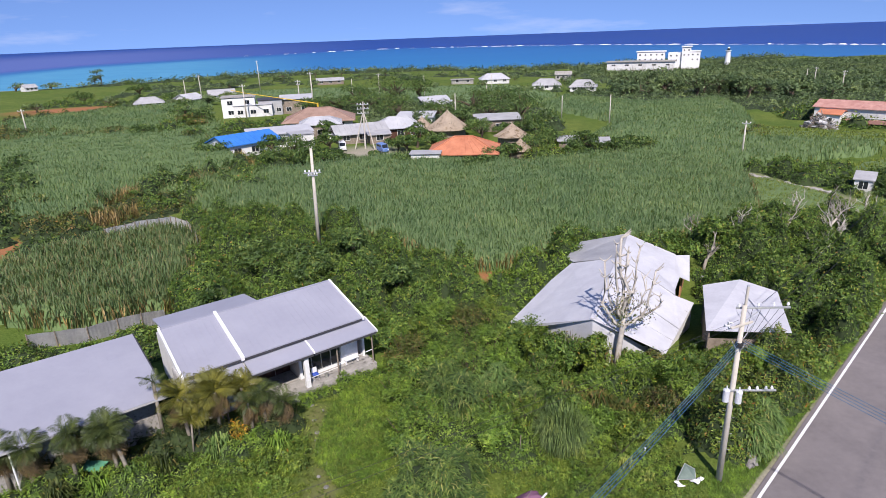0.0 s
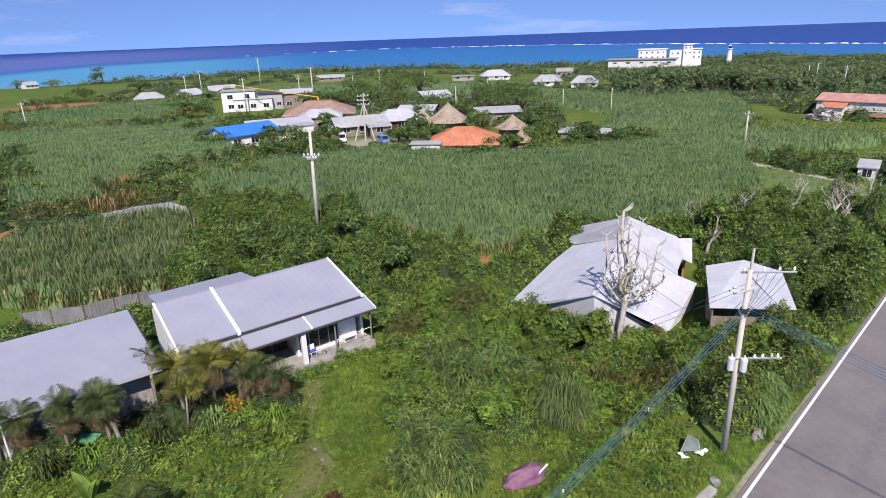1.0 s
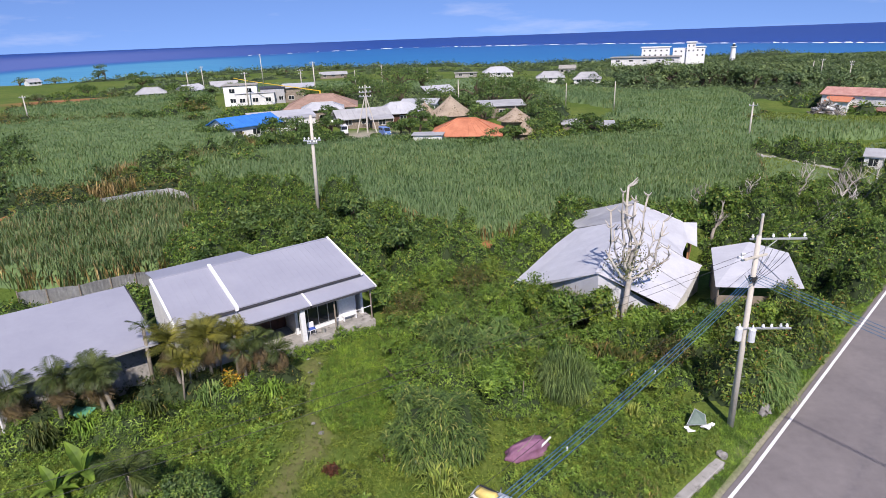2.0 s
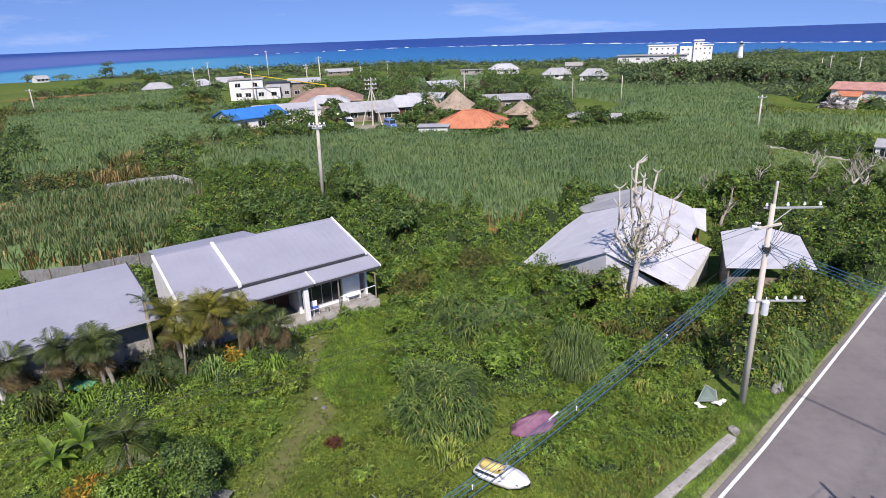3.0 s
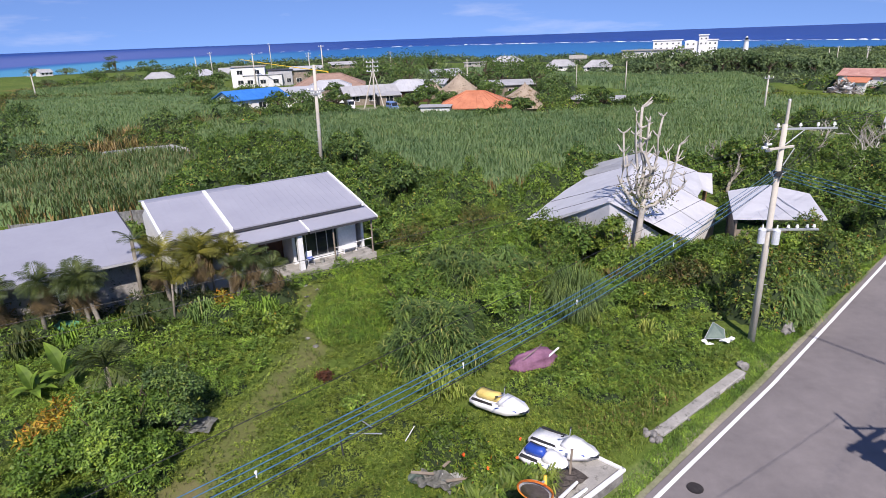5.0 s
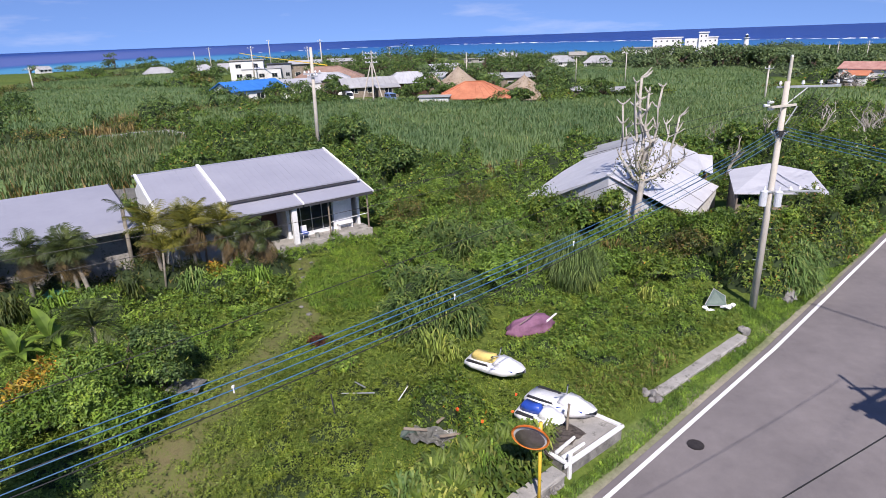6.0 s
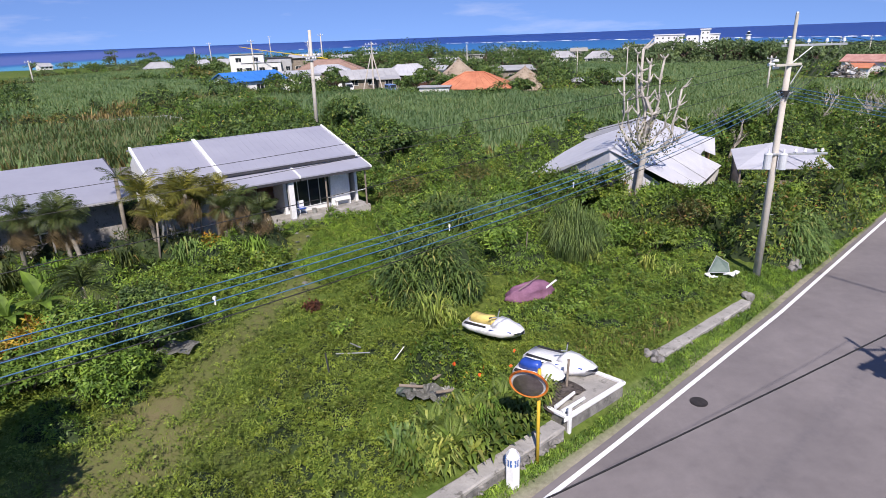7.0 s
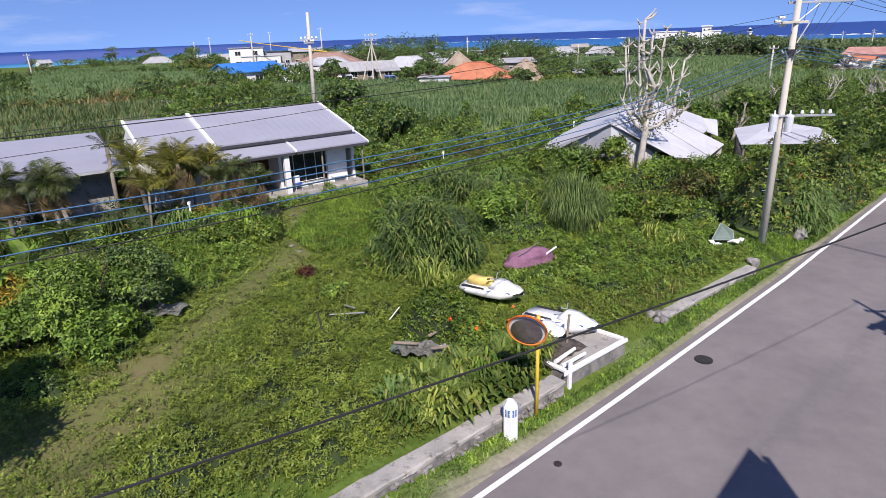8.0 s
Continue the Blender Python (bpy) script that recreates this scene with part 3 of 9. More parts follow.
def off_road(x, y):
    """Metres from the road's white line, on the house side."""
    return (y - x - np.interp(x, [0, 5, 14, 35], [10.3, 9.9, 9.35, 9.15])) * R2


def ground_z(x, y):
    x, y = np.asarray(x, float), np.asarray(y, float)
    num, den = np.zeros(x.shape), np.zeros(x.shape)
    for cx, cy, cz in CTRL:
        soft = 5 + 0.08 * math.hypot(cx, cy)
        w = 1 / ((x - cx) ** 2 + (y - cy) ** 2 + soft * soft) ** 1.6
        num, den = num + w * cz, den + w
    z = num / den
    s = off_road(x, y)
    k = np.clip((s - 0.5) / 1.6, 0, 1)
    z = np.where(s > -12, -2.0 + (z + 2.0) * k * k * (3 - 2 * k), -2.0)
    c = np.clip((y - np.interp(x, COAST_X, COAST_Y)) / 45, 0, 1)
    z = z + (-15 - z) * c * c * (3 - 2 * c)
    return z


def gz(x, y):
    return float(ground_z(np.array([x]), np.array([y]))[0])


def grid_mesh(name, xs, ys, z, mat):
    X, Y = np.meshgrid(xs, ys)
    nx, ny = len(xs), len(ys)
    i = np.arange(nx * ny).reshape(ny, nx)
    f = np.stack([i[:-1, :-1], i[:-1, 1:], i[1:, 1:], i[1:, :-1]], -1).reshape(-1, 4)
    ob = soup(name, np.stack([X, Y, z(X, Y)], -1), f, mat)
    ob.data.shade_smooth()
    return ob, X.ravel(), Y.ravel()


def paint(ob, layer, rgb):
    a = ob.data.color_attributes.new(layer, "FLOAT_COLOR", "POINT")
    a.data.foreach_set("color", np.column_stack([*rgb, np.ones(len(rgb[0]))]).astype(np.float32).ravel())


def near_line(x, y, pts):
    d = np.full(x.shape, 1e9)
    for (x0, y0), (x1, y1) in zip(pts, pts[1:]):
        t = np.clip(((x - x0) * (x1 - x0) + (y - y0) * (y1 - y0)) / ((x1 - x0) ** 2 + (y1 - y0) ** 2), 0, 1)
        d = np.minimum(d, np.hypot(x - x0 - t * (x1 - x0), y - y0 - t * (y1 - y0)))
    return d


CLEAR = [(0.9, 21.2, 0.75), (1.7, 20.75, 0.8), (2.5, 20.2, 0.7), (3.1, 18.5, 0.85), (3.9, 18.0, 0.9), (4.6, 17.5, 0.8), (2.8, 17.5, 0.6), (3.6, 17.0, 0.7), (2.7, 24.4, 0.6), (3.4, 24.75, 0.75), (4.1, 25.0, 0.7), (12.4, 26.2, 0.8), (12.9, 26.1, 0.6), (-1.2, 16.6, 0.5), (-0.5, 16.5, 0.6)]


def cleared(x, y):
    """0 where things lie in the weeds, 1 away from them."""
    k = np.ones(np.shape(x))
    for cx, cy, cr in CLEAR:
        k = np.minimum(k, np.clip((np.hypot(x - cx, y - cy) - cr) / 0.25, 0, 1))
    return k


TRAIL = [(-13.5, 8), (-11.2, 11), (-9.6, 14), (-9.0, 18), (-8.4, 22), (-7.4, 26), (-7.7, 29), (-9.2, 34)]
xs = np.concatenate([np.arange(-1500, -200, 60), np.arange(-200, -60, 8), np.arange(-60, 70, 1.1), np.arange(70, 250, 6), np.arange(250, 1501, 50)])
ys = np.concatenate([np.arange(-600, -40, 40), np.arange(-40, 6, 4), np.arange(6, 75, 0.9), np.arange(75, 300, 5), np.arange(300, 640, 10), np.arange(640, 1201, 60)])


def ground_shape(x, y):
    lumps = 0.06 * wave(x, y, 3.1) + 0.04 * wave(x, y, 1.3, 2)
    return ground_z(x, y) + np.where(off_road(x, y) > 1.2, lumps, -0.05)


ground, gx, gy = grid_mesh("ground", xs, ys, ground_shape, M["ground"])
tagged(ground, "weedy green turf with trodden bare soil and red earth", "ground", kind="structure")
dt = near_line(gx, gy, TRAIL)
bare = np.clip(1.25 - dt / 1.0 + 0.35 * wave(gx, gy, 2.3), 0, 1) * 0.6
bare = np.maximum(bare, np.clip(0.55 - ((gx + 9) / 5) ** 2 - ((gy - 13) / 6) ** 2 + 0.5 * wave(gx, gy, 2.0, 1), 0, 0.7))
bare = np.maximum(bare, np.clip(2 - 1.3 * np.hypot((gx + 9.8) / 0.9, (gy - 16.3) / 0.6), 0, 1))
redness = np.zeros(len(gx))
for cx, cy, rx, ry in [(-51, 64, 5, 4), (-112, 180, 13, 8), (-142, 232, 24, 16), (-150, 236, 22, 14), (-92, 128, 9, 5), (-62, 92, 6, 4), (66, 140, 7, 5), (-44, 74, 2, 2.5), (-50, 115, 8, 2), (4.5, 58.5, 3, 1.5), (1.0, 41.5, 1.2, 1.0)]:
    redness = np.maximum(redness, np.clip(1.6 - 1.3 * np.hypot((gx - cx) / rx, (gy - cy) / ry), 0, 1))
so = off_road(gx, gy)
sandy = np.clip(1.4 - np.abs(so - 0.1) / 0.42 + 0.5 * wave(gx, gy, 2.0, 4), 0, 1) * (gx < 60) * (gx > -20)
coast = gy - np.interp(gx, COAST_X, COAST_Y)
sandy = np.maximum(sandy, np.clip(coast / 10, 0, 1))
sandy = np.maximum(sandy, np.clip(1.5 - near_line(gx, gy, [(51.5, 105), (55, 96.5), (58, 86.5), (58.5, 82)]) / 0.8, 0, 0.45))
sandy = np.maximum(sandy, np.clip(1.4 - np.hypot((gx + 17) / 7, (gy - 126) / 6), 0, 0.9))
paint(ground, "cover", (bare, redness, sandy))

# the road runs at 45 degrees; its near edge lies under a strip of grit
rs_, rw = np.arange(-60, 90, 0.7), np.concatenate([np.arange(-8.2, 0.36, 0.25)])
T, W = np.meshgrid(rs_, rw)
cxr = T * R2
base_off = np.interp(cxr, [0, 5, 14, 35], [10.3, 9.9, 9.35, 9.15])
RX, RY = cxr - W * R2, cxr + base_off + W * R2
ir = np.arange(T.size).reshape(T.shape)
road = soup("road", np.stack([RX, RY, -1.985 + 0 * RX + 0.05 * np.cos(np.clip(W + 3.9, -4.3, 4.3) / 4.3 * 1.5) - 0.02], -1), np.stack([ir[:-1, :-1], ir[:-1, 1:], ir[1:, 1:], ir[1:, :-1]], -1).reshape(-1, 4), M["road"])
road.data.flip_normals()
road.data.shade_smooth()
tagged(road, "worn grey asphalt village road with faint tyre marks", "road", kind="structure")
tt, ww = T.ravel(), W.ravel()
skid = np.exp(-((ww + 3.55 + 0.25 * np.sin(tt / 9)) / 0.22) ** 2) * 0.75 + np.exp(-((ww + 1.9 + 0.12 * np.sin(tt / 5)) / 0.10) ** 2) * 0.25 + np.exp(-((ww + 4.35) / 0.12) ** 2) * 0.3
paint(road, "skid", (skid, skid, skid))

line_v, line_f = [], []
for k, t in enumerate(np.arange(-40, 90, 0.5)):
    x = t * R2
    o = float(np.interp(x, [0, 5, 14, 35], [10.3, 9.9, 9.35, 9.15]))
    for w in (-0.075, 0.075):
        line_v.append((x - w * R2, x + o + w * R2, -1.988))
    if k:
        i = 2 * k
        line_f.append((i - 2, i, i + 1, i - 1))
road_line = soup("road_line", line_v, line_f, M["line"])
tagged(road_line, "white painted edge line on asphalt", "road marking", kind="structure")

REEF_AZ = [-1.6, -0.7, -0.52, -0.41, -0.30, -0.2, -0.076, 0.06, 0.19, 0.40, 0.61, 0.9, 1.6]
REEF_R = [900, 1000, 1350, 1424, 1490, 1573, 1660, 1500, 1386, 1137, 969, 850, 800]
rings = np.concatenate([np.arange(100, 2000, 25), np.arange(2000, 4951, 147.5)])
az = np.linspace(-math.pi, math.pi, 241)
A, RR = np.meshgrid(az, rings)
ia = np.arange(A.size).reshape(A.shape)
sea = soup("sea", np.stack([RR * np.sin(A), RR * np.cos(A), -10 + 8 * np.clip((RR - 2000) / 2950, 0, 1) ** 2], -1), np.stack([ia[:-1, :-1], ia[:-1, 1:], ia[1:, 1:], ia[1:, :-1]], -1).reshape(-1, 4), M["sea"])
sea.data.flip_normals()
aa, rr = A.ravel(), RR.ravel()
reef = np.interp(aa, REEF_AZ, REEF_R)
q = rr / reef
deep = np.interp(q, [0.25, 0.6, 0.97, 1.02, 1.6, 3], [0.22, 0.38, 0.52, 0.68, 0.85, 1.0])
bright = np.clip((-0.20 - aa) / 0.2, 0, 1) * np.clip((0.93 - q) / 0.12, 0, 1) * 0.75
# Mask of the painted haze: left side, beyond the reef.
haze_violet = np.clip((-0.12 - aa) / 0.4, 0, 1) * np.clip((q - 0.9) / 0.15, 0, 1) * np.clip((3.2 - q) / 1.4, 0, 1) * 0.65
paint(sea, "water", (deep, bright, haze_violet))
tagged(sea, "turquoise lagoon and deep blue sea", "sea", kind="structure")

fv, ff = [], []
a0 = -0.31
while a0 < 0.95:
    span = rng.uniform(0.004, 0.022) if a0 > -0.2 else rng.uniform(0.003, 0.009)
    tall = rng.uniform(0.1, 1.0) ** 2 * (1.1 if a0 > -0.2 else 0.5) + 0.12
    for k in range(5):
        a = a0 + span * k / 4
        r = float(np.interp(a, REEF_AZ, REEF_R)) + 6 * math.sin(a * 160)
        h = tall * (0.25 + math.sin(math.pi * k / 4) ** 0.5) * rng.uniform(0.7, 1.1)
        for dr, z in ((-14, -10.3), (0, -10 + h), (12, -10.3)):
            fv.append(((r + dr) * math.sin(a), (r + dr) * math.cos(a), z))
        if k:
            i = len(fv) - 3
            ff += [(i - 3, i, i + 1, i - 2), (i - 2, i + 1, i + 2, i - 1)]
    a0 += span + (rng.uniform(-0.002, 0.005) if a0 > -0.05 else rng.uniform(0.006, 0.03))
breakers = soup("breaking_waves", fv, ff, M["foam"])
tagged(breakers, "white surf breaking along the outer reef", "surf", kind="stuff")

# ---- the long low house with the porch ----
HA = radians(37)
HU, HN = Vector((math.cos(HA), math.sin(HA), 0)), Vector((math.sin(HA), -math.cos(HA), 0))
HO = Vector((-9.85, 44.0, 0))


def hp(u, n, z):
    """A place by the house's own axes: along its ridge, out to its front, up."""
    p = HO + HU * u + HN * n
    return Vector((p.x, p.y, z))


def hbox(u0, u1, n0, n1, z0, z1, w=0.0, bm=None):
    return box(hp((u0 + u1) / 2, (n0 + n1) / 2, (z0 + z1) / 2), (u1 - u0, n1 - n0, z1 - z0), 37, w, bm)


def hwindow(parent, u0, u1, n, z0, z1, cols, rows=1, frame_mat="steel", bar=0.05, name="window"):
    us = [u for k in range(cols + 1) for u in (u0 + (u1 - u0 - bar) * k / cols, u0 + (u1 - u0 - bar) * k / cols + bar)]
    zs = [z for k in range(rows + 1) for z in (z0 + (z1 - z0 - bar) * k / rows, z0 + (z1 - z0 - bar) * k / rows + bar)]
    f = bars(us, zs, lambda u, d, z: hp(u, n + d, z), 0.07)
    win = part(name, f, M[frame_mat], parent)
    for i in range(cols):
        a, b = u0 + (u1 - u0) * i / cols + bar, u0 + (u1 - u0) * (i + 1) / cols - bar * 0.3
        part("pane", hbox(a, b, n + 0.025, n + 0.04, z0 + bar, z1 - bar), M["glass"], win)
    return win


FLOOR = -0.95
house = thing("house", hp(-5, 2, -1.4), "long low white house with a grey metal roof and porch", "house")
part("porch_floor", hbox(-9.3, 0.3, 4.9, 6.4, -1.7, FLOOR, 0.03), M["concrete"], house, "stained concrete porch floor")
part("step", hbox(-7.6, -6.2, 6.55, 7.0, -1.8, -1.18, 0.02), M["concrete"], house)
for nm, a in (("wall", (-12.6, -12.42, -2.9, 5.0, -1.6, 2.25)), ("wall", (-0.08, 0.1, -0.3, 5.0, -1.6, 2.25)), ("wall", (-12.42, -5.8, -2.9, -2.72, -1.6, 2.7)), ("wall", (-5.8, -0.08, -0.3, -0.12, -1.6, 3.2)),
              ("wall", (-12.42, -8.4, 4.82, 5.0, -1.6, 2.2)), ("wall", (-8.4, -8.22, 3.2, 5.0, -1.6, 2.2)), ("wall", (-8.22, -5.2, 3.0, 3.18, -1.6, 2.2)), ("wall", (-5.2, -5.02, 3.2, 5.0, -1.6, 2.2)),
              ("wall", (-5.02, -1.9, 4.82, 5.0, 1.25, 2.2)), ("wall", (-5.02, -1.9, 4.82, 5.0, -1.6, -0.78)), ("wall", (-1.9, -0.5, 4.82, 5.0, -1.6, 2.2)), ("wall", (-0.5, -0.08, 4.82, 5.0, 1.1, 2.2))):
    part(nm, hbox(*a), M["white"] if a[3] > 4 else M["plaster"], house)
# gable triangles over the end walls
for u0, u1 in ((-12.6, -12.42), (-0.08, 0.1)):
    g = bmesh.new()
    tri = [hp(u0, -2.9 if u0 < -5 else -0.3, 2.25), hp(u0, 5.0, 2.25), hp(u0, 0.0, 3.58)]
    slab(tri, 0.18, g, down=HU)
    part("gable", g, M["white"], house)
# Backing behind the windows, coloured dark as the room's shade.
part("inner_wall", hbox(-5.0, -0.1, 2.6, 2.7, -0.95, 2.2), M["dark"], house)
part("floor_inside", hbox(-12.4, -0.1, -2.7, 4.82, -1.7, -0.97), M["concrete"], house)
door = part("door", hbox(-7.9, -6.4, 3.19, 3.25, FLOOR, 1.15), M["wood_dark"], house, "dark brown panelled entrance door")
for k in range(3):
    part("panel", hbox(-7.8 + k * 0.47, -7.45 + k * 0.47, 3.25, 3.28, -0.75, 1.0), M["wood_dark"], door)
part("door_handle", hbox(-7.14, -7.08, 3.28, 3.34, 0.0, 0.16), M["steel"], door)
part("reveal", hbox(-6.35, -5.25, 3.19, 3.24, FLOOR, 1.3), M["wood_dark"], house, "dark red-brown timber panel beside the door")
hwindow(house, -5.0, -1.92, 4.86, -0.76, 1.24, 4)
hwindow(house, -11.8, -10.2, 4.93, -0.2, 1.0, 2)
side = part("side_shutter", hbox(-12.68, -12.6, 1.2, 3.6, -0.3, 1.3), M["tin_grey"], house, "closed grey shutter")
for k in range(7):
    part("slat", hbox(-12.71, -12.68, 1.25, 3.55, -0.25 + k * 0.22, -0.1 + k * 0.22), M["tin_grey"], side)
PITCH = (3.72 - 2.38) / 5.17


def roof_strip(u0, u1, n0, n1, z0, z1, thick, name, mat, label=""):
    return part(name, slab([hp(u0, n0, z0), hp(u0, n1, z1), hp(u1, n1, z1), hp(u1, n0, z0)], thick), mat, house, label)


for u0, u1 in ((-12.75, -9.12), (-8.9, 0.0)):
    r = roof_strip(u0, u1, 0.0, 5.2, 3.72, 2.38, 0.09, "roof", M["roof_metal"], "smooth lavender-grey metal roof sheet")
    part("fascia", hbox(u0, u1, 5.13, 5.2, 2.12, 2.27), M["roof_dark"], house, "dark fascia board under the eave")
    k = u0 + 0.45
    while k < u1 - 0.1:
        part("seam", slab([hp(k, 0.02, 3.727), hp(k, 5.19, 2.392), hp(k + 0.02, 5.19, 2.392), hp(k + 0.02, 0.02, 3.727)], 0.02), M["roof_metal"], r)
        k += 0.455
for u0, u1, w in ((-9.12, -8.9, 0.14), (-12.9, -12.75, 0.09), (0.0, 0.14, 0.09)):
    roof_strip(u0, u1, -0.02, 5.3, 3.73 + w, 2.36 + w, w + 0.16, "verge_board", M["white"], "white painted verge board")
roof_strip(-12.6, -5.8, -3.35, 0.0, 3.16, 3.715, 0.09, "rear_roof", M["roof_metal"])
roof_strip(-5.8, 0.0, -0.6, 0.0, 3.3, 3.715, 0.09, "rear_roof", M["roof_metal"])
part("ridge_cap", slab([hp(-12.75, -0.12, 3.735), hp(-12.75, 0.12, 3.735), hp(0, 0.12, 3.735), hp(0, -0.12, 3.735)], 0.05), M["roof_metal"], house)
for u0, u1 in ((-8.95, -4.62), (-4.5, 0.42)):
    roof_strip(u0, u1, 4.72, 6.52, 2.14, 1.68, 0.08, "porch_roof", M["roof_metal"])
    part("porch_fascia", hbox(u0, u1, 6.45, 6.52, 1.44, 1.6), M["roof_dark"], house)
    part("beam", hbox(u0, u1, 6.1, 6.22, 1.4, 1.6), M["roof_dark"], house)
roof_strip(-12.6, -9.05, 4.72, 6.0, 2.06, 1.76, 0.08, "porch_roof", M["roof_metal"])
part("porch_fascia", hbox(-12.6, -9.05, 5.93, 6.0, 1.55, 1.67), M["white"], house)
roof_strip(-4.62, -4.5, 4.7, 6.54, 2.2, 1.74, 0.14, "verge_board", M["white"])
roof_strip(0.42, 0.5, 4.7, 6.54, 2.17, 1.71, 0.14, "verge_board", M["white"])
part("porch_ceiling", slab([hp(-8.9, 4.9, 1.78), hp(-8.9, 6.1, 1.52), hp(0.3, 6.1, 1.52), hp(0.3, 4.9, 1.78)], 0.04), M["roof_dark"], house)
part("column", hbox(-5.32, -4.98, 6.05, 6.38, FLOOR, 1.44, 0.02), M["white"], house, "square white plastered column")
part("column", hbox(-8.9, -8.6, 6.05, 6.35, FLOOR, 1.44, 0.02), M["white"], house)
for u in (-2.75, 0.12):
    part("post", rod(hp(u, 6.2, -1.4), hp(u, 6.2, 1.5), 0.06, 0.055), M["wood"], house, "weathered round porch post")
part("rail", rod(hp(-2.75, 6.2, -0.02), hp(0.12, 6.2, 0.1), 0.025), M["white"], house)
part("rail", rod(hp(-5.0, 6.2, -0.35), hp(-2.75, 6.2, -0.3), 0.02), M["white"], house)

PORCH_FOOT = [tuple(hp(u, n, 0).xy) for u, n in ((-8.2, 6.5), (-6.4, 6.75), (-5.9, 6.45), (0.6, 6.45), (0.7, 7.3), (-3.0, 7.5), (-5.8, 7.4), (-8.2, 7.2))]
chair = thing("plastic_chair", hp(-4.3, 5.6, FLOOR), "white plastic chair with a blue seat on the porch", "chair")
part("seat", hbox(-4.55, -4.1, 5.4, 5.85, -0.56, -0.5, 0.015), M["gel_blue"], chair)
part("backrest", hbox(-4.55, -4.1, 5.4, 5.45, -0.5, -0.08, 0.015), M["gel_white"], chair)
for u in (-4.53, -4.15):
    for n in (5.43, 5.8):
        part("leg", rod(hp(u, n, FLOOR), hp(u, n, -0.56), 0.02, seg=6), M["gel_white"], chair)
bench = thing("low_bench", hp(-1.0, 5.5, FLOOR), "low white painted bench against the porch wall", "bench")
part("top", hbox(-1.75, -0.65, 5.05, 5.4, -0.62, -0.56, 0.01), M["white"], bench)
for u in (-1.7, -0.75):
    part("leg", hbox(u, u + 0.06, 5.1, 5.36, FLOOR, -0.62), M["white"], bench)
bucket = thing("bucket", hp(-3.6, 5.9, FLOOR), "grey plastic bucket on the porch floor", "bucket")
part("body", rod(hp(-3.6, 5.9, FLOOR), hp(-3.6, 5.9, -0.65), 0.12, 0.15, 14), M["tarp"], bucket)
part("rim", rod(hp(-3.6, 5.9, -0.65), hp(-3.6, 5.9, -0.63), 0.165, 0.165, 14), M["tarp"], bucket)

# ---- the lower wing beside it, with one wide roof ----
wing = thing("annex_house", hp(-22, 2, -1.3), "long low annex with a wide grey metal roof", "house")
WL = -36.0
part("roof", slab([hp(WL, -2.0, 3.05), hp(WL, 6.0, 2.02), hp(-13.95, 6.0, 2.02), hp(-14.2, -2.0, 3.05)], 0.1), M["roof_metal"], wing)
part("eave_board", hbox(WL, -13.95, 5.98, 6.03, 1.86, 1.97), M["tin_grey"], wing, "thin grey eave board")
part("verge_board", slab([hp(-14.22, -2.05, 3.08), hp(-13.97, 6.05, 2.05), hp(-13.89, 6.05, 2.05), hp(-14.14, -2.05, 3.08)], 0.2), M["roof_dark"], wing)
k = WL + 0.6
wroof = wing.children[0]
while k < -14.4:
    part("seam", slab([hp(k, -1.98, 3.054), hp(k, 5.97, 2.031), hp(k + 0.02, 5.97, 2.031), hp(k + 0.02, -1.98, 3.054)], 0.02), M["roof_metal"], wroof)
    k += 0.6
# Front wall takes darker concrete than the others, standing in for shade there.
part("wall", hbox(WL, -14.6, 4.6, 4.8, -1.6, 2.0), M["concrete"], wing)
part("wall", hbox(WL, -14.6, -1.6, -1.4, -1.6, 2.9), M["plaster"], wing)
part("wall", hbox(-14.8, -14.6, -1.4, 4.6, -1.6, 2.05), M["plaster"], wing)
part("wall", hbox(WL, WL + 0.2, -1.4, 4.6, -1.6, 2.05), M["plaster"], wing)
for u in (-32.0, -27.6, -24.0, -19.5):
    hwindow(wing, u, u + 1.5, 4.8, 0.0, 1.2, 3, 2, "white", 0.06)
for u in (-30, -26, -22, -18):
    part("post", rod(hp(u, 5.9, -1.5), hp(u, 5.9, 1.85), 0.05), M["white"], wing)
low = thing("window_screen", (-22.1, 29.1, -1.3), "white framed lattice window leaning low by the wall", "window frame")
f = bars([q for k in range(5) for q in (-0.46 + 0.22 * k, -0.42 + 0.22 * k)], [-1.12, -1.06, -0.66, -0.6, -0.24, -0.18], lambda u, d, z: Vector((-22.1 + 0.8 * u + 0.6 * d, 29.0 + 0.6 * u - 0.8 * d, z)), 0.05)
part("lattice", f, M["white"], low)
part("pane", box((-22.09, 29.0, -0.66), (0.86, 0.012, 0.82), 36.87), M["glass"], low)
part("sill", box((-22.1, 28.98, -1.14), (1.0, 0.16, 0.1), 37), M["white"], low)
sheet = thing("green_sheet", (-21.0, 28.0, -1.2), "green painted sheet lying in the weeds", "sheet")
part("board", slab([(-21.6, 27.7, -0.75), (-20.5, 27.6, -0.85), (-20.2, 28.2, -0.6), (-21.4, 28.3, -0.5)], 0.04), M["turquoise"], sheet)
part("batten", slab([(-21.1, 27.68, -0.78), (-21.04, 27.68, -0.78), (-20.84, 28.24, -0.54), (-20.9, 28.24, -0.54)], 0.02), M["turquoise"], sheet)

# ---- the sheet-roofed house in the thicket, and its shed ----
VA = math.atan2(0.94, 0.34)
VW, VL = Vector((math.cos(VA), math.sin(VA), 0)), Vector((-math.sin(VA), math.cos(VA), 0))
VO = Vector((10.3, 38.2, 0))


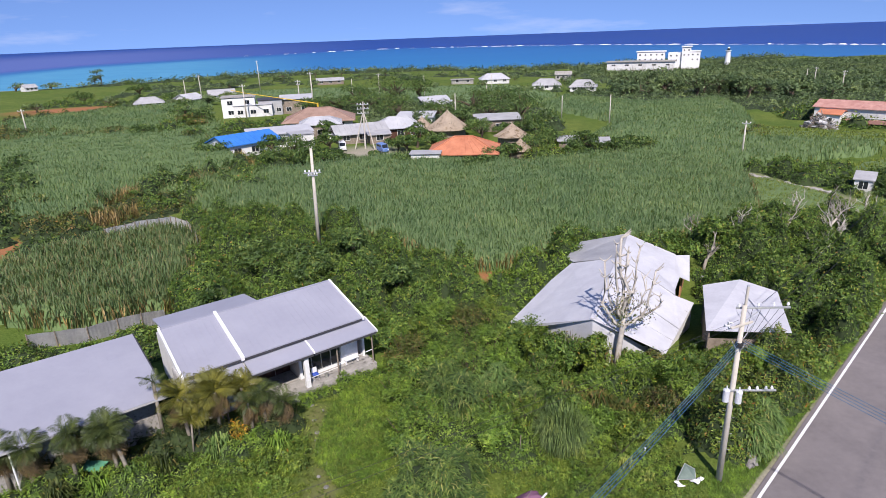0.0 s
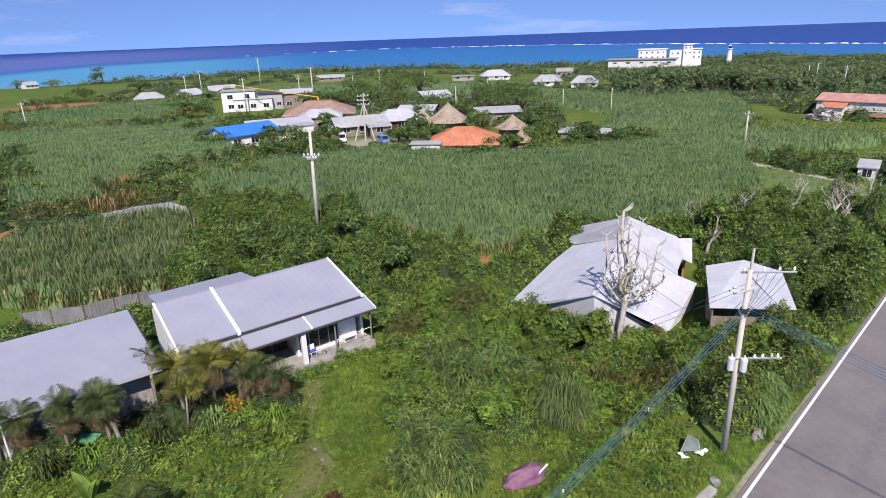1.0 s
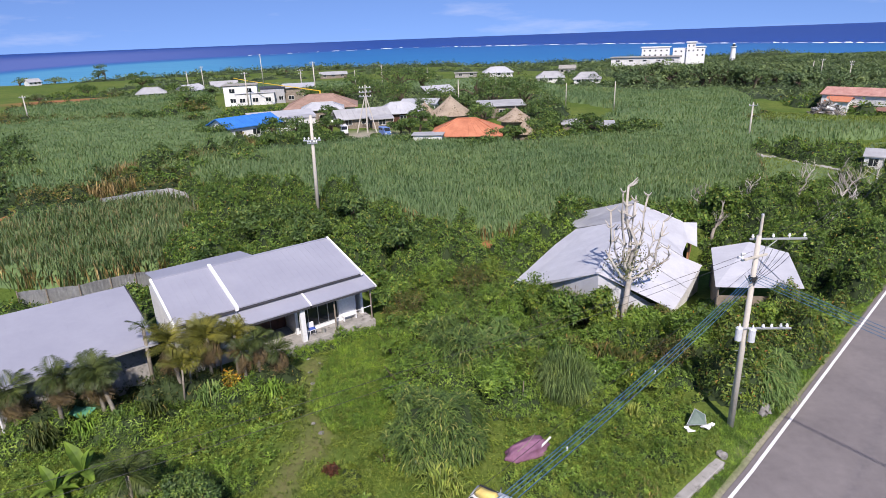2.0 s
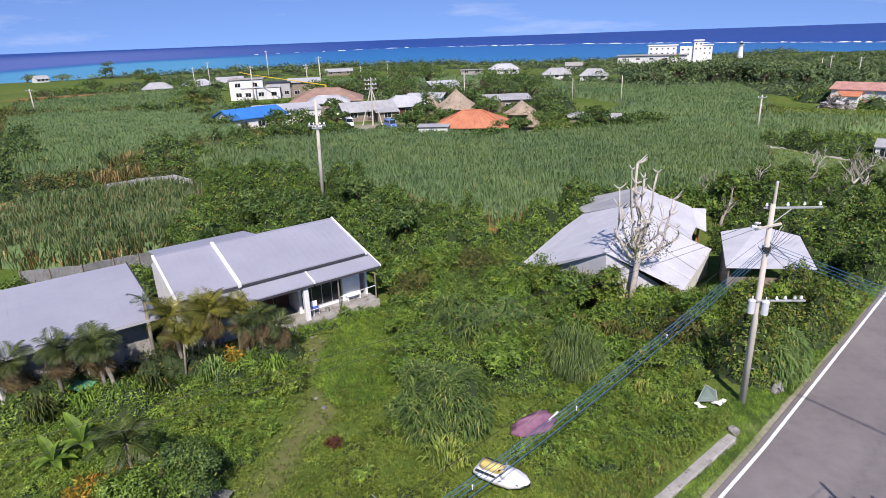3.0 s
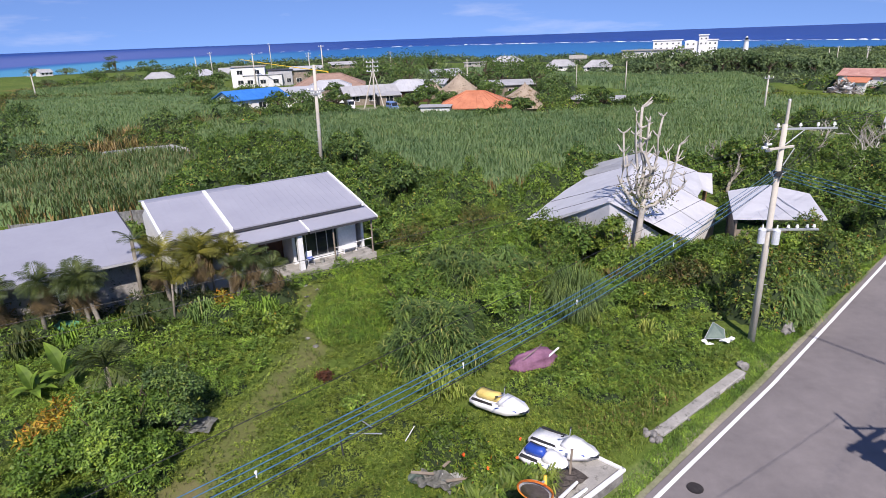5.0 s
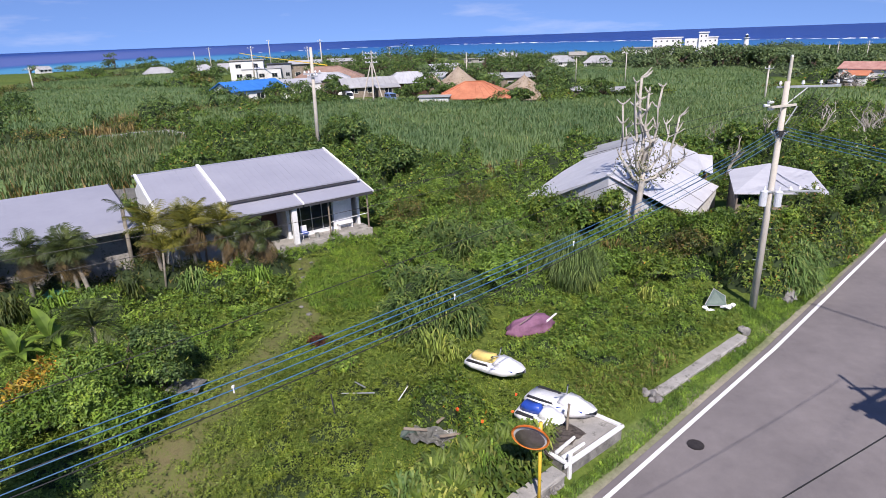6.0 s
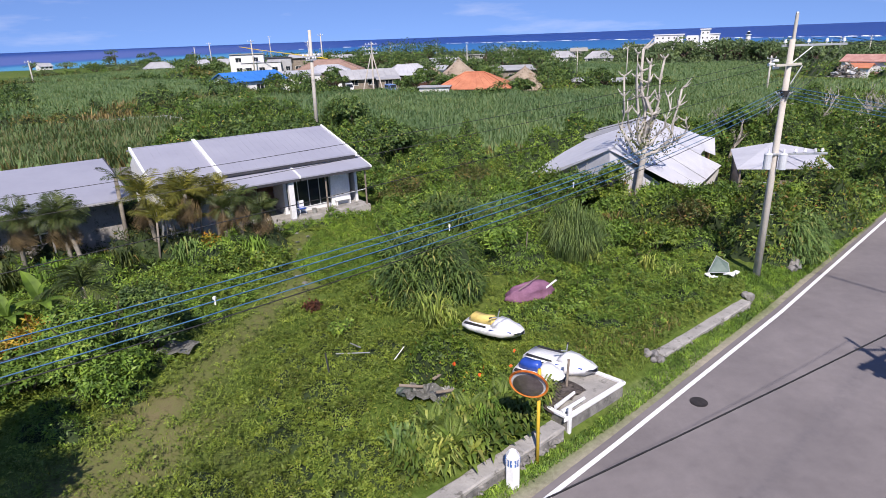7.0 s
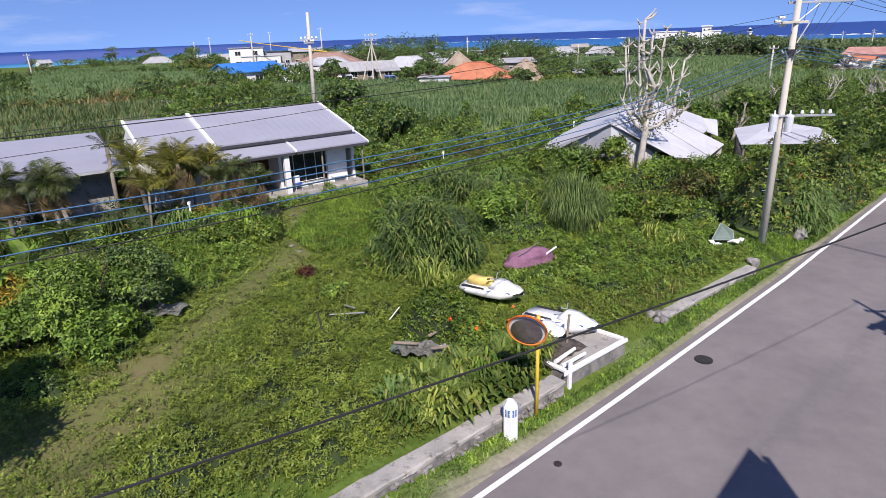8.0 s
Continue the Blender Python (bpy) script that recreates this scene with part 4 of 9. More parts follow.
def vp(a, l, z):
    p = VO + VW * a + VL * l
    return Vector((p.x, p.y, z))


old = thing("sheet_roofed_house", vp(10, 0, -3.6), "run-down house under bleached sheet-metal roofs", "house")


def sheet_roof(pts, mat, name="roof", rows=(), thick=0.05):
    up = bmesh.new()
    slab(pts, thick, up)
    return part(name, up, mat, old)


P3 = lambda x, y, z: Vector((x, y, z))
ridge_f, ridge_b, ridge_m = P3(10.0, 38.3, 2.45), P3(18.5, 58.9, 1.75), P3(15.35, 50.6, 2.3)
ridge_q = P3(13.0, 44.6, 2.48)
low_f, low_c, low_r, notch, back_r = P3(15.5, 38.2, -0.5), P3(17.9, 42.0, -0.62), P3(21.0, 46.9, -0.7), P3(19.2, 46.6, 0.2), P3(21.8, 52.3, -0.35)
for poly, mt in (([ridge_f, ridge_m, P3(11.9, 54.6, 0.32), P3(9.5, 51.9, -0.2), P3(4.55, 44.9, -1.25), P3(7.3, 41.6, 0.35)], "tin"), ([ridge_m, ridge_b, P3(14.2, 61.0, 0.25), P3(11.75, 56.5, 0.2), P3(12.1, 54.7, 0.42)], "tin_grey"),
                 ([ridge_f, low_f, low_c, ridge_q], "tin"), ([ridge_q, low_c, low_r, notch, ridge_m], "tin"), ([ridge_m, notch, P3(19.9, 48.5, -0.1), back_r, P3(22.9, 56.7, 0.1), ridge_b], "tin"),
                 ([P3(21.7, 52.4, -0.52), P3(22.7, 52.2, -0.95), P3(24.7, 57.5, -0.35), P3(22.9, 56.6, 0.02)], "tin")):
    sheet_roof(poly, M[mt])


def lap(p, q, name="lap_strip", mat="tin_grey", w=0.09):
    d = (q - p).normalized()
    s = d.cross(Vector((0, 0, 1))).normalized() * w
    part(name, slab([p - s + Vector((0, 0, 0.05)), q - s + Vector((0, 0, 0.05)), q + s + Vector((0, 0, 0.05)), p + s + Vector((0, 0, 0.05))][::-1], 0.04), M[mat], old)


lap(ridge_q, low_c, w=0.05)
lap(ridge_m, notch, w=0.05)
lap(ridge_f.lerp(ridge_q, 0.5), low_f.lerp(low_c, 0.5), w=0.01)
lap(ridge_q.lerp(ridge_m, 0.5), low_c.lerp(low_r, 0.6), w=0.01)
lap(ridge_f, ridge_m, "ridge_cap", "tin", 0.14)
lap(ridge_m, ridge_b, "ridge_cap", "tin_grey", 0.14)
for a, b, z in ((P3(7.6, 42.3, 0), P3(10.4, 39.2, 0), 0.55), (P3(10.9, 39.2, 0), P3(14.6, 39.5, 0), -0.6), (P3(14.8, 39.7, 0), P3(20.9, 47.2, 0), -0.95), (P3(22.3, 53.2, 0), P3(24.1, 57.0, 0), -0.75),
                (P3(5.3, 45.6, 0), P3(7.6, 42.5, 0), -1.2), (P3(5.4, 45.9, 0), P3(9.8, 51.3, 0), -1.0), (P3(12.3, 54.6, 0), P3(12.1, 56.3, 0), 0.1), (P3(12.4, 56.6, 0), P3(22.4, 56.4, 0), -0.1)):
    mid, d = (a + b) / 2, b - a
    part("wall", box((mid.x, mid.y, (z - 4.2) / 2), (d.length, 0.15, z + 4.2), math.degrees(math.atan2(d.y, d.x))), M["orange_wood"] if a.x > 22 else M["plaster"], old)
for tri in ([ridge_f - Vector((0, 0, 0.08)), P3(7.45, 41.95, 0.25), P3(7.45, 41.95, -2.6), P3(10.3, 38.6, -2.6)], [ridge_f - Vector((0, 0, 0.08)), P3(10.3, 38.6, -2.6), P3(14.8, 39.0, -2.6), P3(14.8, 39.0, -0.85)]):
    part("gable", slab([p + Vector((0.06, 0.12, 0)) for p in tri], 0.05, down=Vector((0.3, 0.9, 0))), M["tin"], old, "patched grey sheet gable")
# junk beside the back door
junk_rng = random.Random(3)
for k in range(16):
    x, y = junk_rng.uniform(25.4, 29.5), junk_rng.uniform(53.5, 57.5)
    s = junk_rng.uniform(0.3, 0.8)
    t_ = thing("crate", (x, y, gz(x, y)), junk_rng.choice(["pale plastic crate in a heap of junk", "dented white box in a heap of junk"]), "crate", "heap of junk")
    part("body", box((x, y, gz(x, y) + s / 2 - 0.02), (s * 1.2, s, s), junk_rng.uniform(0, 90), 0.03), M[junk_rng.choice(["white", "tarp", "plaster", "tin_grey"])], t_)
    part("lid", box((x, y, gz(x, y) + s), (s * 1.25, s * 1.05, 0.05), junk_rng.uniform(0, 90)), M["tarp"], t_)

shed = thing("shed", (23.5, 43.5, -3.6), "open shed under a pale sheet roof among bushes", "shed")
A_, B_, C_, D_, E_ = P3(22.3, 48.5, 0.25), P3(25.5, 48.4, 0.72), P3(27.6, 46.1, 0.5), P3(24.6, 38.5, 0.75), P3(18.75, 39.3, 0.72)
part("roof", slab([A_, E_, D_, C_, B_], 0.06), M["tin"], shed)
for k in range(1, 6):
    p, q = A_.lerp(B_, k / 6), E_.lerp(D_, k / 6)
    part("lap_strip", slab([p + P3(-0.06, 0, 0.012), q + P3(-0.06, 0, 0.012), q + P3(0.06, 0, 0.012), p + P3(0.06, 0, 0.012)], 0.02), M["tin"], shed)
for p in (A_, B_, C_, D_, E_):
    c = p.lerp(P3(23.6, 43.6, p.z), 0.08)
    part("post", rod((c.x, c.y, -4.2), (c.x, c.y, p.z - 0.05), 0.07), M["wood"], shed)
for p, q in ((A_, E_), (E_, D_), (D_, C_)):
    p, q = p.lerp(P3(23.6, 43.6, p.z), 0.1), q.lerp(P3(23.6, 43.6, q.z), 0.1)
    d = q - p
    part("wall", box(((p.x + q.x) / 2, (p.y + q.y) / 2, -2.2), (d.length, 0.1, 4.0), math.degrees(math.atan2(d.y, d.x))), M["wood"], shed)

# ---- plants in bulk ----
def cane_field(name, poly, tall, per_m2, width, label, mat="cane", step=1.0, lean=0.45, edge_dry=0.0, far_gain=0.0):
    """Standing cane or tall grass: a rough body of stalks, closed to the ground at its edge, under arching blades."""
    xs_ = np.arange(min(p[0] for p in poly) - step, max(p[0] for p in poly) + 2 * step, step)
    ys_ = np.arange(min(p[1] for p in poly) - step, max(p[1] for p in poly) + 2 * step, step)
    X, Y = np.meshgrid(xs_, ys_)
    X = X + rng.uniform(-0.3, 0.3, X.shape) * step
    Y = Y + rng.uniform(-0.3, 0.3, Y.shape) * step
    ins = inside(X, Y, poly)
    g = ground_z(X, Y)
    grown = lambda y: 1 + far_gain * np.clip((y - 85) / 30, 0, 1)
    Z = g + np.where(ins, grown(Y) * tall * (0.62 + 0.08 * wave(X, Y, 9) + 0.05 * wave(X, Y, 3.3)) + rng.uniform(-0.12, 0.12, X.shape), -0.2)
    i = np.arange(X.size).reshape(X.shape)
    f = np.stack([i[:-1, :-1], i[:-1, 1:], i[1:, 1:], i[1:, :-1]], -1).reshape(-1, 4)
    keep = ins.ravel()[f].any(1)
    field = new(name)
    tagged(field, label, "sugar cane" if "cane" in name else "grass", kind="stuff")
    soup("stalks", np.stack([X, Y, Z], -1), f[keep], M["cane_under"], field)
    n = int(poly_area(poly) * per_m2 * 1.9)
    p = sprinkle(poly, n)
    x, y = p[:, 0], p[:, 1]
    b = np.column_stack([x, y, ground_z(x, y) + grown(y) * tall * (0.42 + 0.08 * wave(x, y, 9) + 0.05 * wave(x, y, 3.3))])
    v, ft = blade_tris(b, tall * rng.uniform(0.42, 0.66, n), lean, width * 0.7)
    soup("blades", v, ft, M[mat], field)
    # leaves hang down the standing edge, dry stalks among them
    pts = []
    for (x0, y0), (x1, y1) in zip(poly, poly[1:] + poly[:1]):
        m = int(math.hypot(x1 - x0, y1 - y0) * (14 if width < 0.13 else 8))
        t = rng.uniform(0, 1, (m, 1))
        pts.append(np.column_stack([x0 + (x1 - x0) * t, y0 + (y1 - y0) * t]) + rng.normal(0, step * 0.45, (m, 2)))
    p = np.vstack(pts)
    b = np.column_stack([p, ground_z(p[:, 0], p[:, 1]) - 0.1])
    v, ft = blade_tris(b, tall * rng.uniform(0.5, 0.95, len(b)), 0.4, width * 1.1)
    soup("edge_leaves", v, ft, M[mat], field)
    if edge_dry:
        pts = []
        for (x0, y0), (x1, y1) in zip(poly, poly[1:] + poly[:1]):
            m = int(math.hypot(x1 - x0, y1 - y0) * edge_dry)
            t = rng.uniform(0, 1, (m, 1))
            pts.append(np.column_stack([x0 + (x1 - x0) * t, y0 + (y1 - y0) * t]) + rng.normal(0, 0.35, (m, 2)))
        p = np.vstack(pts)
        b = np.column_stack([p, ground_z(p[:, 0], p[:, 1]) - 0.1])
        v, ft = blade_tris(b, tall * rng.uniform(0.5, 0.95, len(b)), 0.35, width * 1.1)
        soup("dry_edge", v, ft, M["cane_dry"], field)
    return field


def thicket(name, poly, r, h, leaf, per_m2, mat, label, cell=0.3, fill=1.25, seed=1, category="shrubs", slim=0.5, base=0.2, wild=0.45):
    """A tangle of rounded bushes grown into one another, covered in leaves."""
    lr = np.random.default_rng(seed)
    pad = r[1]
    xs_ = np.arange(min(p[0] for p in poly) - pad, max(p[0] for p in poly) + pad, cell)
    ys_ = np.arange(min(p[1] for p in poly) - pad, max(p[1] for p in poly) + pad, cell)
    X, Y = np.meshgrid(xs_, ys_)
    H = np.where(inside(X, Y, poly), base, 0.0)
    count = int(poly_area(poly) * fill / (math.pi * ((r[0] + r[1]) / 2) ** 2)) + 1
    spots = sprinkle(poly, count)
    for (cx, cy) in spots:
        rad, top = lr.uniform(*r), lr.uniform(*h)
        i0, i1 = np.searchsorted(xs_, [cx - rad, cx + rad])
        j0, j1 = np.searchsorted(ys_, [cy - rad, cy + rad])
        d2 = ((X[j0:j1, i0:i1] - cx) ** 2 + (Y[j0:j1, i0:i1] - cy) ** 2) / rad ** 2
        H[j0:j1, i0:i1] = np.maximum(H[j0:j1, i0:i1], top * np.sqrt(np.clip(1 - d2, 0, 1)))
    # lumps and clefts between the branches
    lump = patchy(X, Y, 0.45 * r[0] + 3 * leaf, seed) * 0.6 + patchy(X, Y, 0.2 * r[0] + 1.4 * leaf, seed + 1) * 0.4
    H = H * (0.48 + 0.92 * np.clip((lump - 0.2) / 0.5, 0, 1)) + (H > 0.05) * 0.05 * lr.normal(0, 1, H.shape)
    if min(p[1] for p in poly) < 30:
        H = H * cleared(X, Y)
    H = np.where(Y < 75, H * np.clip((off_road(X, Y) - 0.5) / 0.9, 0, 1), H)
    G = ground_z(X, Y)
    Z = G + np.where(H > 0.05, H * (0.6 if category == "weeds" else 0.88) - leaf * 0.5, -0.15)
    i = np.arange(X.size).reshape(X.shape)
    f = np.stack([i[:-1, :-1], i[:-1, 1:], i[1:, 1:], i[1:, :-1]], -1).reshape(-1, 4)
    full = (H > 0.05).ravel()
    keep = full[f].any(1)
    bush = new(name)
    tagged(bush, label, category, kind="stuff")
    # Filler body under the leaves, coloured as the shade in their gaps.
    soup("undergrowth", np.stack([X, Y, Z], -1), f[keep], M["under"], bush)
    dy, dx = np.gradient(H, cell)
    steep = np.sqrt(1 + np.clip(dx * dx + dy * dy, 0, 9))
    wgt = np.where(H > 0.08, steep, 0).ravel()
    n = int(wgt.sum() * cell * cell * per_m2 / 4)
    pick = lr.choice(X.size, n, p=wgt / wgt.sum())
    px = X.ravel()[pick] + lr.uniform(-0.5, 0.5, n) * cell
    py = Y.ravel()[pick] + lr.uniform(-0.5, 0.5, n) * cell
    jx = np.clip(((px - xs_[0]) / cell), 0, len(xs_) - 2)
    jy = np.clip(((py - ys_[0]) / cell), 0, len(ys_) - 2)
    ix, iy = jx.astype(int), jy.astype(int)
    fx, fy = jx - ix, jy - iy
    hz = (H[iy, ix] * (1 - fx) * (1 - fy) + H[iy, ix + 1] * fx * (1 - fy) + H[iy + 1, ix] * (1 - fx) * fy + H[iy + 1, ix + 1] * fx * fy)
    pz = ground_z(px, py) + np.maximum(hz + lr.normal(-0.15, 0.4, n) * leaf, 0.03)
    nrm = unit(np.column_stack([-dx.ravel()[pick], -dy.ravel()[pick], np.ones(n) * 0.9]))
    nrm = nrm + lr.normal(0, wild, (n, 3)) * np.array([[1, 1, 0.6]])
    v, q = sprigs(np.column_stack([px, py, pz]), nrm, leaf * lr.uniform(0.7, 1.3, n), 5, slim * 0.85, 1.5, lr)
    soup("leaves", v, q, M[mat], bush)
    return bush


cane_field("sugar_cane_field", [(-33, 74), (-41, 97), (-31, 102), (-24, 107), (-10, 117), (14, 109), (22, 113), (39, 118), (50, 98), (40, 73), (33, 70), (23, 68), (14, 66), (5, 60), (-2, 61), (-4, 65), (-26, 75)], 2.3, 9.5, 0.09, "green standing sugar cane with dry stalks at its edge", edge_dry=14, far_gain=0.3)
cane_field("sugar_cane_field", [(24, 122), (34, 120), (41, 119), (50, 104), (60, 109), (73, 112), (84, 116), (88, 124), (78, 128), (64, 134), (76, 150), (92, 189), (96, 216), (68, 205), (46, 235), (32, 201), (46, 157)], 2.2, 3.4, 0.13, "green sugar cane on a gentle rise", step=2.0)
cane_field("sugar_cane_field", [(-54, 70), (-105, 140), (-79, 145), (-54, 133), (-46, 122), (-35, 103), (-37, 88), (-43, 86), (-49, 88), (-47, 76)], 2.3, 6, 0.10, "green sugar cane with dry patches", edge_dry=12, far_gain=0.6)
cane_field("sugar_cane_field", [(-94, 128), (-138, 190), (-118, 214), (-104, 232), (-92, 236), (-74, 185), (-59, 157), (-56, 136), (-79, 148), (-104, 144)], 2.2, 2.8, 0.15, "pale green sugar cane running down to the shore", step=2.0)
cane_field("sugar_cane_field", [(-41, 47), (-32, 44.5), (-24.5, 47), (-26.5, 57), (-29, 65), (-34, 67.5), (-39, 64), (-44, 58), (-47, 50)], 2.6, 16, 0.09, "half-dry sugar cane inside a sheet fence", "cane_mixed", edge_dry=16, step=0.8)
cane_field("grass_field", [(-10, 205), (20, 200), (32, 215), (44, 250), (30, 290), (-30, 290), (-70, 300), (-120, 280), (-90, 240), (-40, 225)], 1.6, 0.6, 0.25, "rough green pasture before the shore", step=3.0)
cane_field("grass_field", [(40, 73), (50.5, 98), (53.5, 98), (57, 86), (57.5, 80), (50, 72)], 0.6, 12, 0.07, "rough yellow-green grass", mat="weeds", step=0.8)

thicket("thicket", [(-27, 64), (-25, 72), (-12, 69), (-4, 62), (3, 58), (5, 49), (0, 50), (-6, 46.5), (-9.5, 46.5), (-15.5, 46.5), (-22, 44), (-26, 48)], (1.2, 2.6), (1.8, 3.8), 0.22, 84, "shrub", "dense dark green bushes behind the house", seed=2)
thicket("thicket", [(-4.5, 41), (-4, 46), (0, 50), (5, 48), (4.5, 45), (9, 40), (16, 38), (17.5, 33), (12.5, 30.5), (6, 29.5), (3.0, 27.5), (0, 28), (-2.5, 31), (-4.5, 36)], (0.8, 1.9), (0.5, 1.2), 0.155, 150, "vine", "tangled green and browning shrubs across the plot", seed=3)
thicket("thicket", [(25, 58), (33, 69), (41, 71), (50, 72), (54, 66), (46, 58), (36, 46.5), (29, 40), (28.5, 45), (27, 52)], (1.4, 3.0), (2.2, 4.2), 0.23, 84, "shrub", "high dark thicket with dead branches", seed=4)
thicket("hedge", [(13.2, 28.5), (16.8, 33.5), (20, 38.8), (27, 39.2), (35, 46), (40, 51), (50, 61), (53, 60), (44.5, 55.6), (36, 47.0), (24, 35.2), (18.2, 29.2)], (1.0, 2.0), (1.8, 3.0), 0.18, 140, "hedge_leaf", "green and reddish overgrown hedge beside the road", seed=5)
thicket("bushes", [(53.4, 106), (62, 107), (70, 102), (68, 90), (61, 86), (59.6, 89), (57, 97)], (1.2, 2.4), (1.2, 2.4), 0.34, 24, "shrub", "dark green bushes along a field", seed=6, cell=0.6)
thicket("bushes", [(-37, 87), (-30, 92), (-28, 100), (-36, 103), (-48, 88), (-46, 78), (-38, 80)], (1.4, 2.8), (1.2, 2.4), 0.4, 16, "shrub", "low dark green bushes between the fields", seed=7, cell=0.6)
thicket("vines", [(-46, 40.5), (-36, 41.6), (-30, 41.6), (-24.5, 45.4), (-21, 43), (-22, 40.5), (-26, 37.2), (-36, 31), (-46, 34)], (0.8, 1.5), (0.4, 0.95), 0.24, 66, "shrub", "thick green creepers in front of the fence", seed=8)
thicket("thicket", [(4.0, 45.0), (6.2, 41.2), (9.5, 38.0), (14.5, 37.2), (17.8, 39.4), (19.2, 39.0), (18.2, 35.5), (14.5, 33.5), (8, 35.2), (4.5, 38)], (0.8, 1.5), (1.6, 2.5), 0.16, 150, "hibiscus", "tangled shrubs against the sheet-roofed house", seed=13)
thicket("thicket", [(5, 49.5), (9.5, 51.6), (11, 56), (9, 59.5), (5, 58.5), (3.5, 53)], (1.0, 2.0), (2.0, 3.4), 0.24, 60, "vine", "bright green broad-leaved bushes beside the sheet roof", seed=14)
thicket("thicket", [(11.5, 57.2), (23, 58.6), (26, 60), (24, 66), (13, 65.5)], (1.2, 2.2), (2.2, 3.8), 0.28, 44, "shrub", "dark green bushes behind the sheet-roofed house", seed=15)
thicket("hedgerow", [(-55, 71), (-47, 77), (-43, 85), (-37, 86), (-36, 80), (-42, 72), (-46, 66)], (0.9, 2.0), (0.8, 2.0), 0.3, 26, "shrub_brown", "brown and green scrub along a field edge", seed=16, cell=0.5)
thicket("hedgerow", [(-47, 121), (-36, 104), (-33, 101), (-30, 104), (-38, 113), (-43, 119)], (1.0, 2.2), (0.8, 2.0), 0.35, 20, "shrub", "dark green scrub along a field edge", seed=17, cell=0.5)
thicket("hedgerow", [(-120, 150), (-104, 146), (-80, 150), (-58, 138), (-56, 142), (-80, 156), (-112, 162), (-135, 180)], (1.2, 2.6), (0.8, 2.2), 0.5, 9, "shrub_brown", "brown scrub between pale fields", seed=18, cell=0.8)
thicket("hedgerow", [(-48, 56), (-41, 66), (-44, 70), (-56, 66), (-60, 58)], (0.8, 1.8), (0.6, 1.6), 0.3, 24, "tree_leaf", "dark green scrub over rough ground", seed=19, cell=0.5, base=0.0, fill=0.4)
thicket("hedgerow", [(-176, 262), (-150, 268), (-120, 240), (-128, 236), (-152, 258), (-176, 250)], (1.5, 3.2), (1.0, 2.6), 0.6, 6, "shrub", "dark bushes beside a ploughed red field", seed=51, cell=0.9)
thicket("hedgerow", [(-140, 196), (-124, 208), (-108, 228), (-112, 231), (-128, 214), (-148, 202)], (1.2, 2.6), (1.0, 2.2), 0.5, 8, "shrub_brown", "dry scrub along the red field", seed=52, cell=0.8)
thicket("hedgerow", [(-150, 190), (-118, 152), (-100, 128), (-106, 124), (-130, 156), (-160, 186)], (1.6, 3.2), (1.4, 3.0), 0.5, 9, "shrub", "dark green bushes down the field edge", seed=53, cell=0.8)
cane_field("grass_field", [(60, 86), (70, 90), (74, 106), (88, 112), (100, 124), (112, 128), (112, 104), (92, 88), (72, 76), (60, 80)], 1.0, 5, 0.12, "rough green grass beyond the hedge", mat="weeds", step=1.5)
cane_field("grass_field", [(88, 124), (80, 129), (66, 136), (80, 152), (92, 148), (104, 140), (108, 130)], 1.1, 5, 0.14, "rough green pasture before the pink-roofed house", mat="weeds", step=1.5)
for poly in ([(64, 137), (72, 136), (82, 148), (78, 152)],):
    thicket("hedgerow", poly, (0.8, 1.6), (0.5, 1.3), 0.35, 14, "shrub_brown", "dry brown weeds beside a pole", seed=54, cell=0.6)
thicket("hedgerow", [(-48.7, 76.6), (-48.4, 85.8), (-45.1, 94.4), (-40.4, 101.6), (-36.5, 108.2), (-34.3, 101.1), (-38.1, 95.3), (-42.7, 88.8), (-46.5, 81.8)], (1.0, 2.2), (1.8, 3.4), 0.34, 26, "tree_leaf", "dark green hedge between two cane fields", seed=55, cell=0.5)
thicket("hedgerow", [(-33.5, 71.5), (-35.5, 80), (-30, 76), (-24.5, 73), (-24.5, 64.5), (-26.5, 60.5), (-28.5, 66), (-31, 70)], (0.9, 1.8), (1.2, 2.4), 0.22, 84, "shrub", "dark green scrub behind the curved fence", seed=57, cell=0.4)
thicket("hedgerow", [(-80.0, 104.8), (-81.3, 115.3), (-63.2, 89.8), (-53.1, 70.9), (-54.4, 68.7)], (1.4, 2.8), (1.4, 3.2), 0.42, 16, "tree_leaf", "dark green scrub at the edge of the fields", seed=56, cell=0.6)

# ---- the roadside utility pole ----
PX, PY, PTOP = 14.3, 26.35, 10.05


def insulator(p, parent, r=0.055, h=0.2):
    b = rod((p[0], p[1], p[2]), (p[0], p[1], p[2] + h * 0.35), r * 0.5, r * 0.5, 8)
    rod((p[0], p[1], p[2] + h * 0.35), (p[0], p[1], p[2] + h * 0.75), r * 1.5, r, 8, b)
    rod((p[0], p[1], p[2] + h * 0.75), (p[0], p[1], p[2] + h), r, r * 0.8, 8, b)
    return part("insulator", b, M["porcelain"], parent)


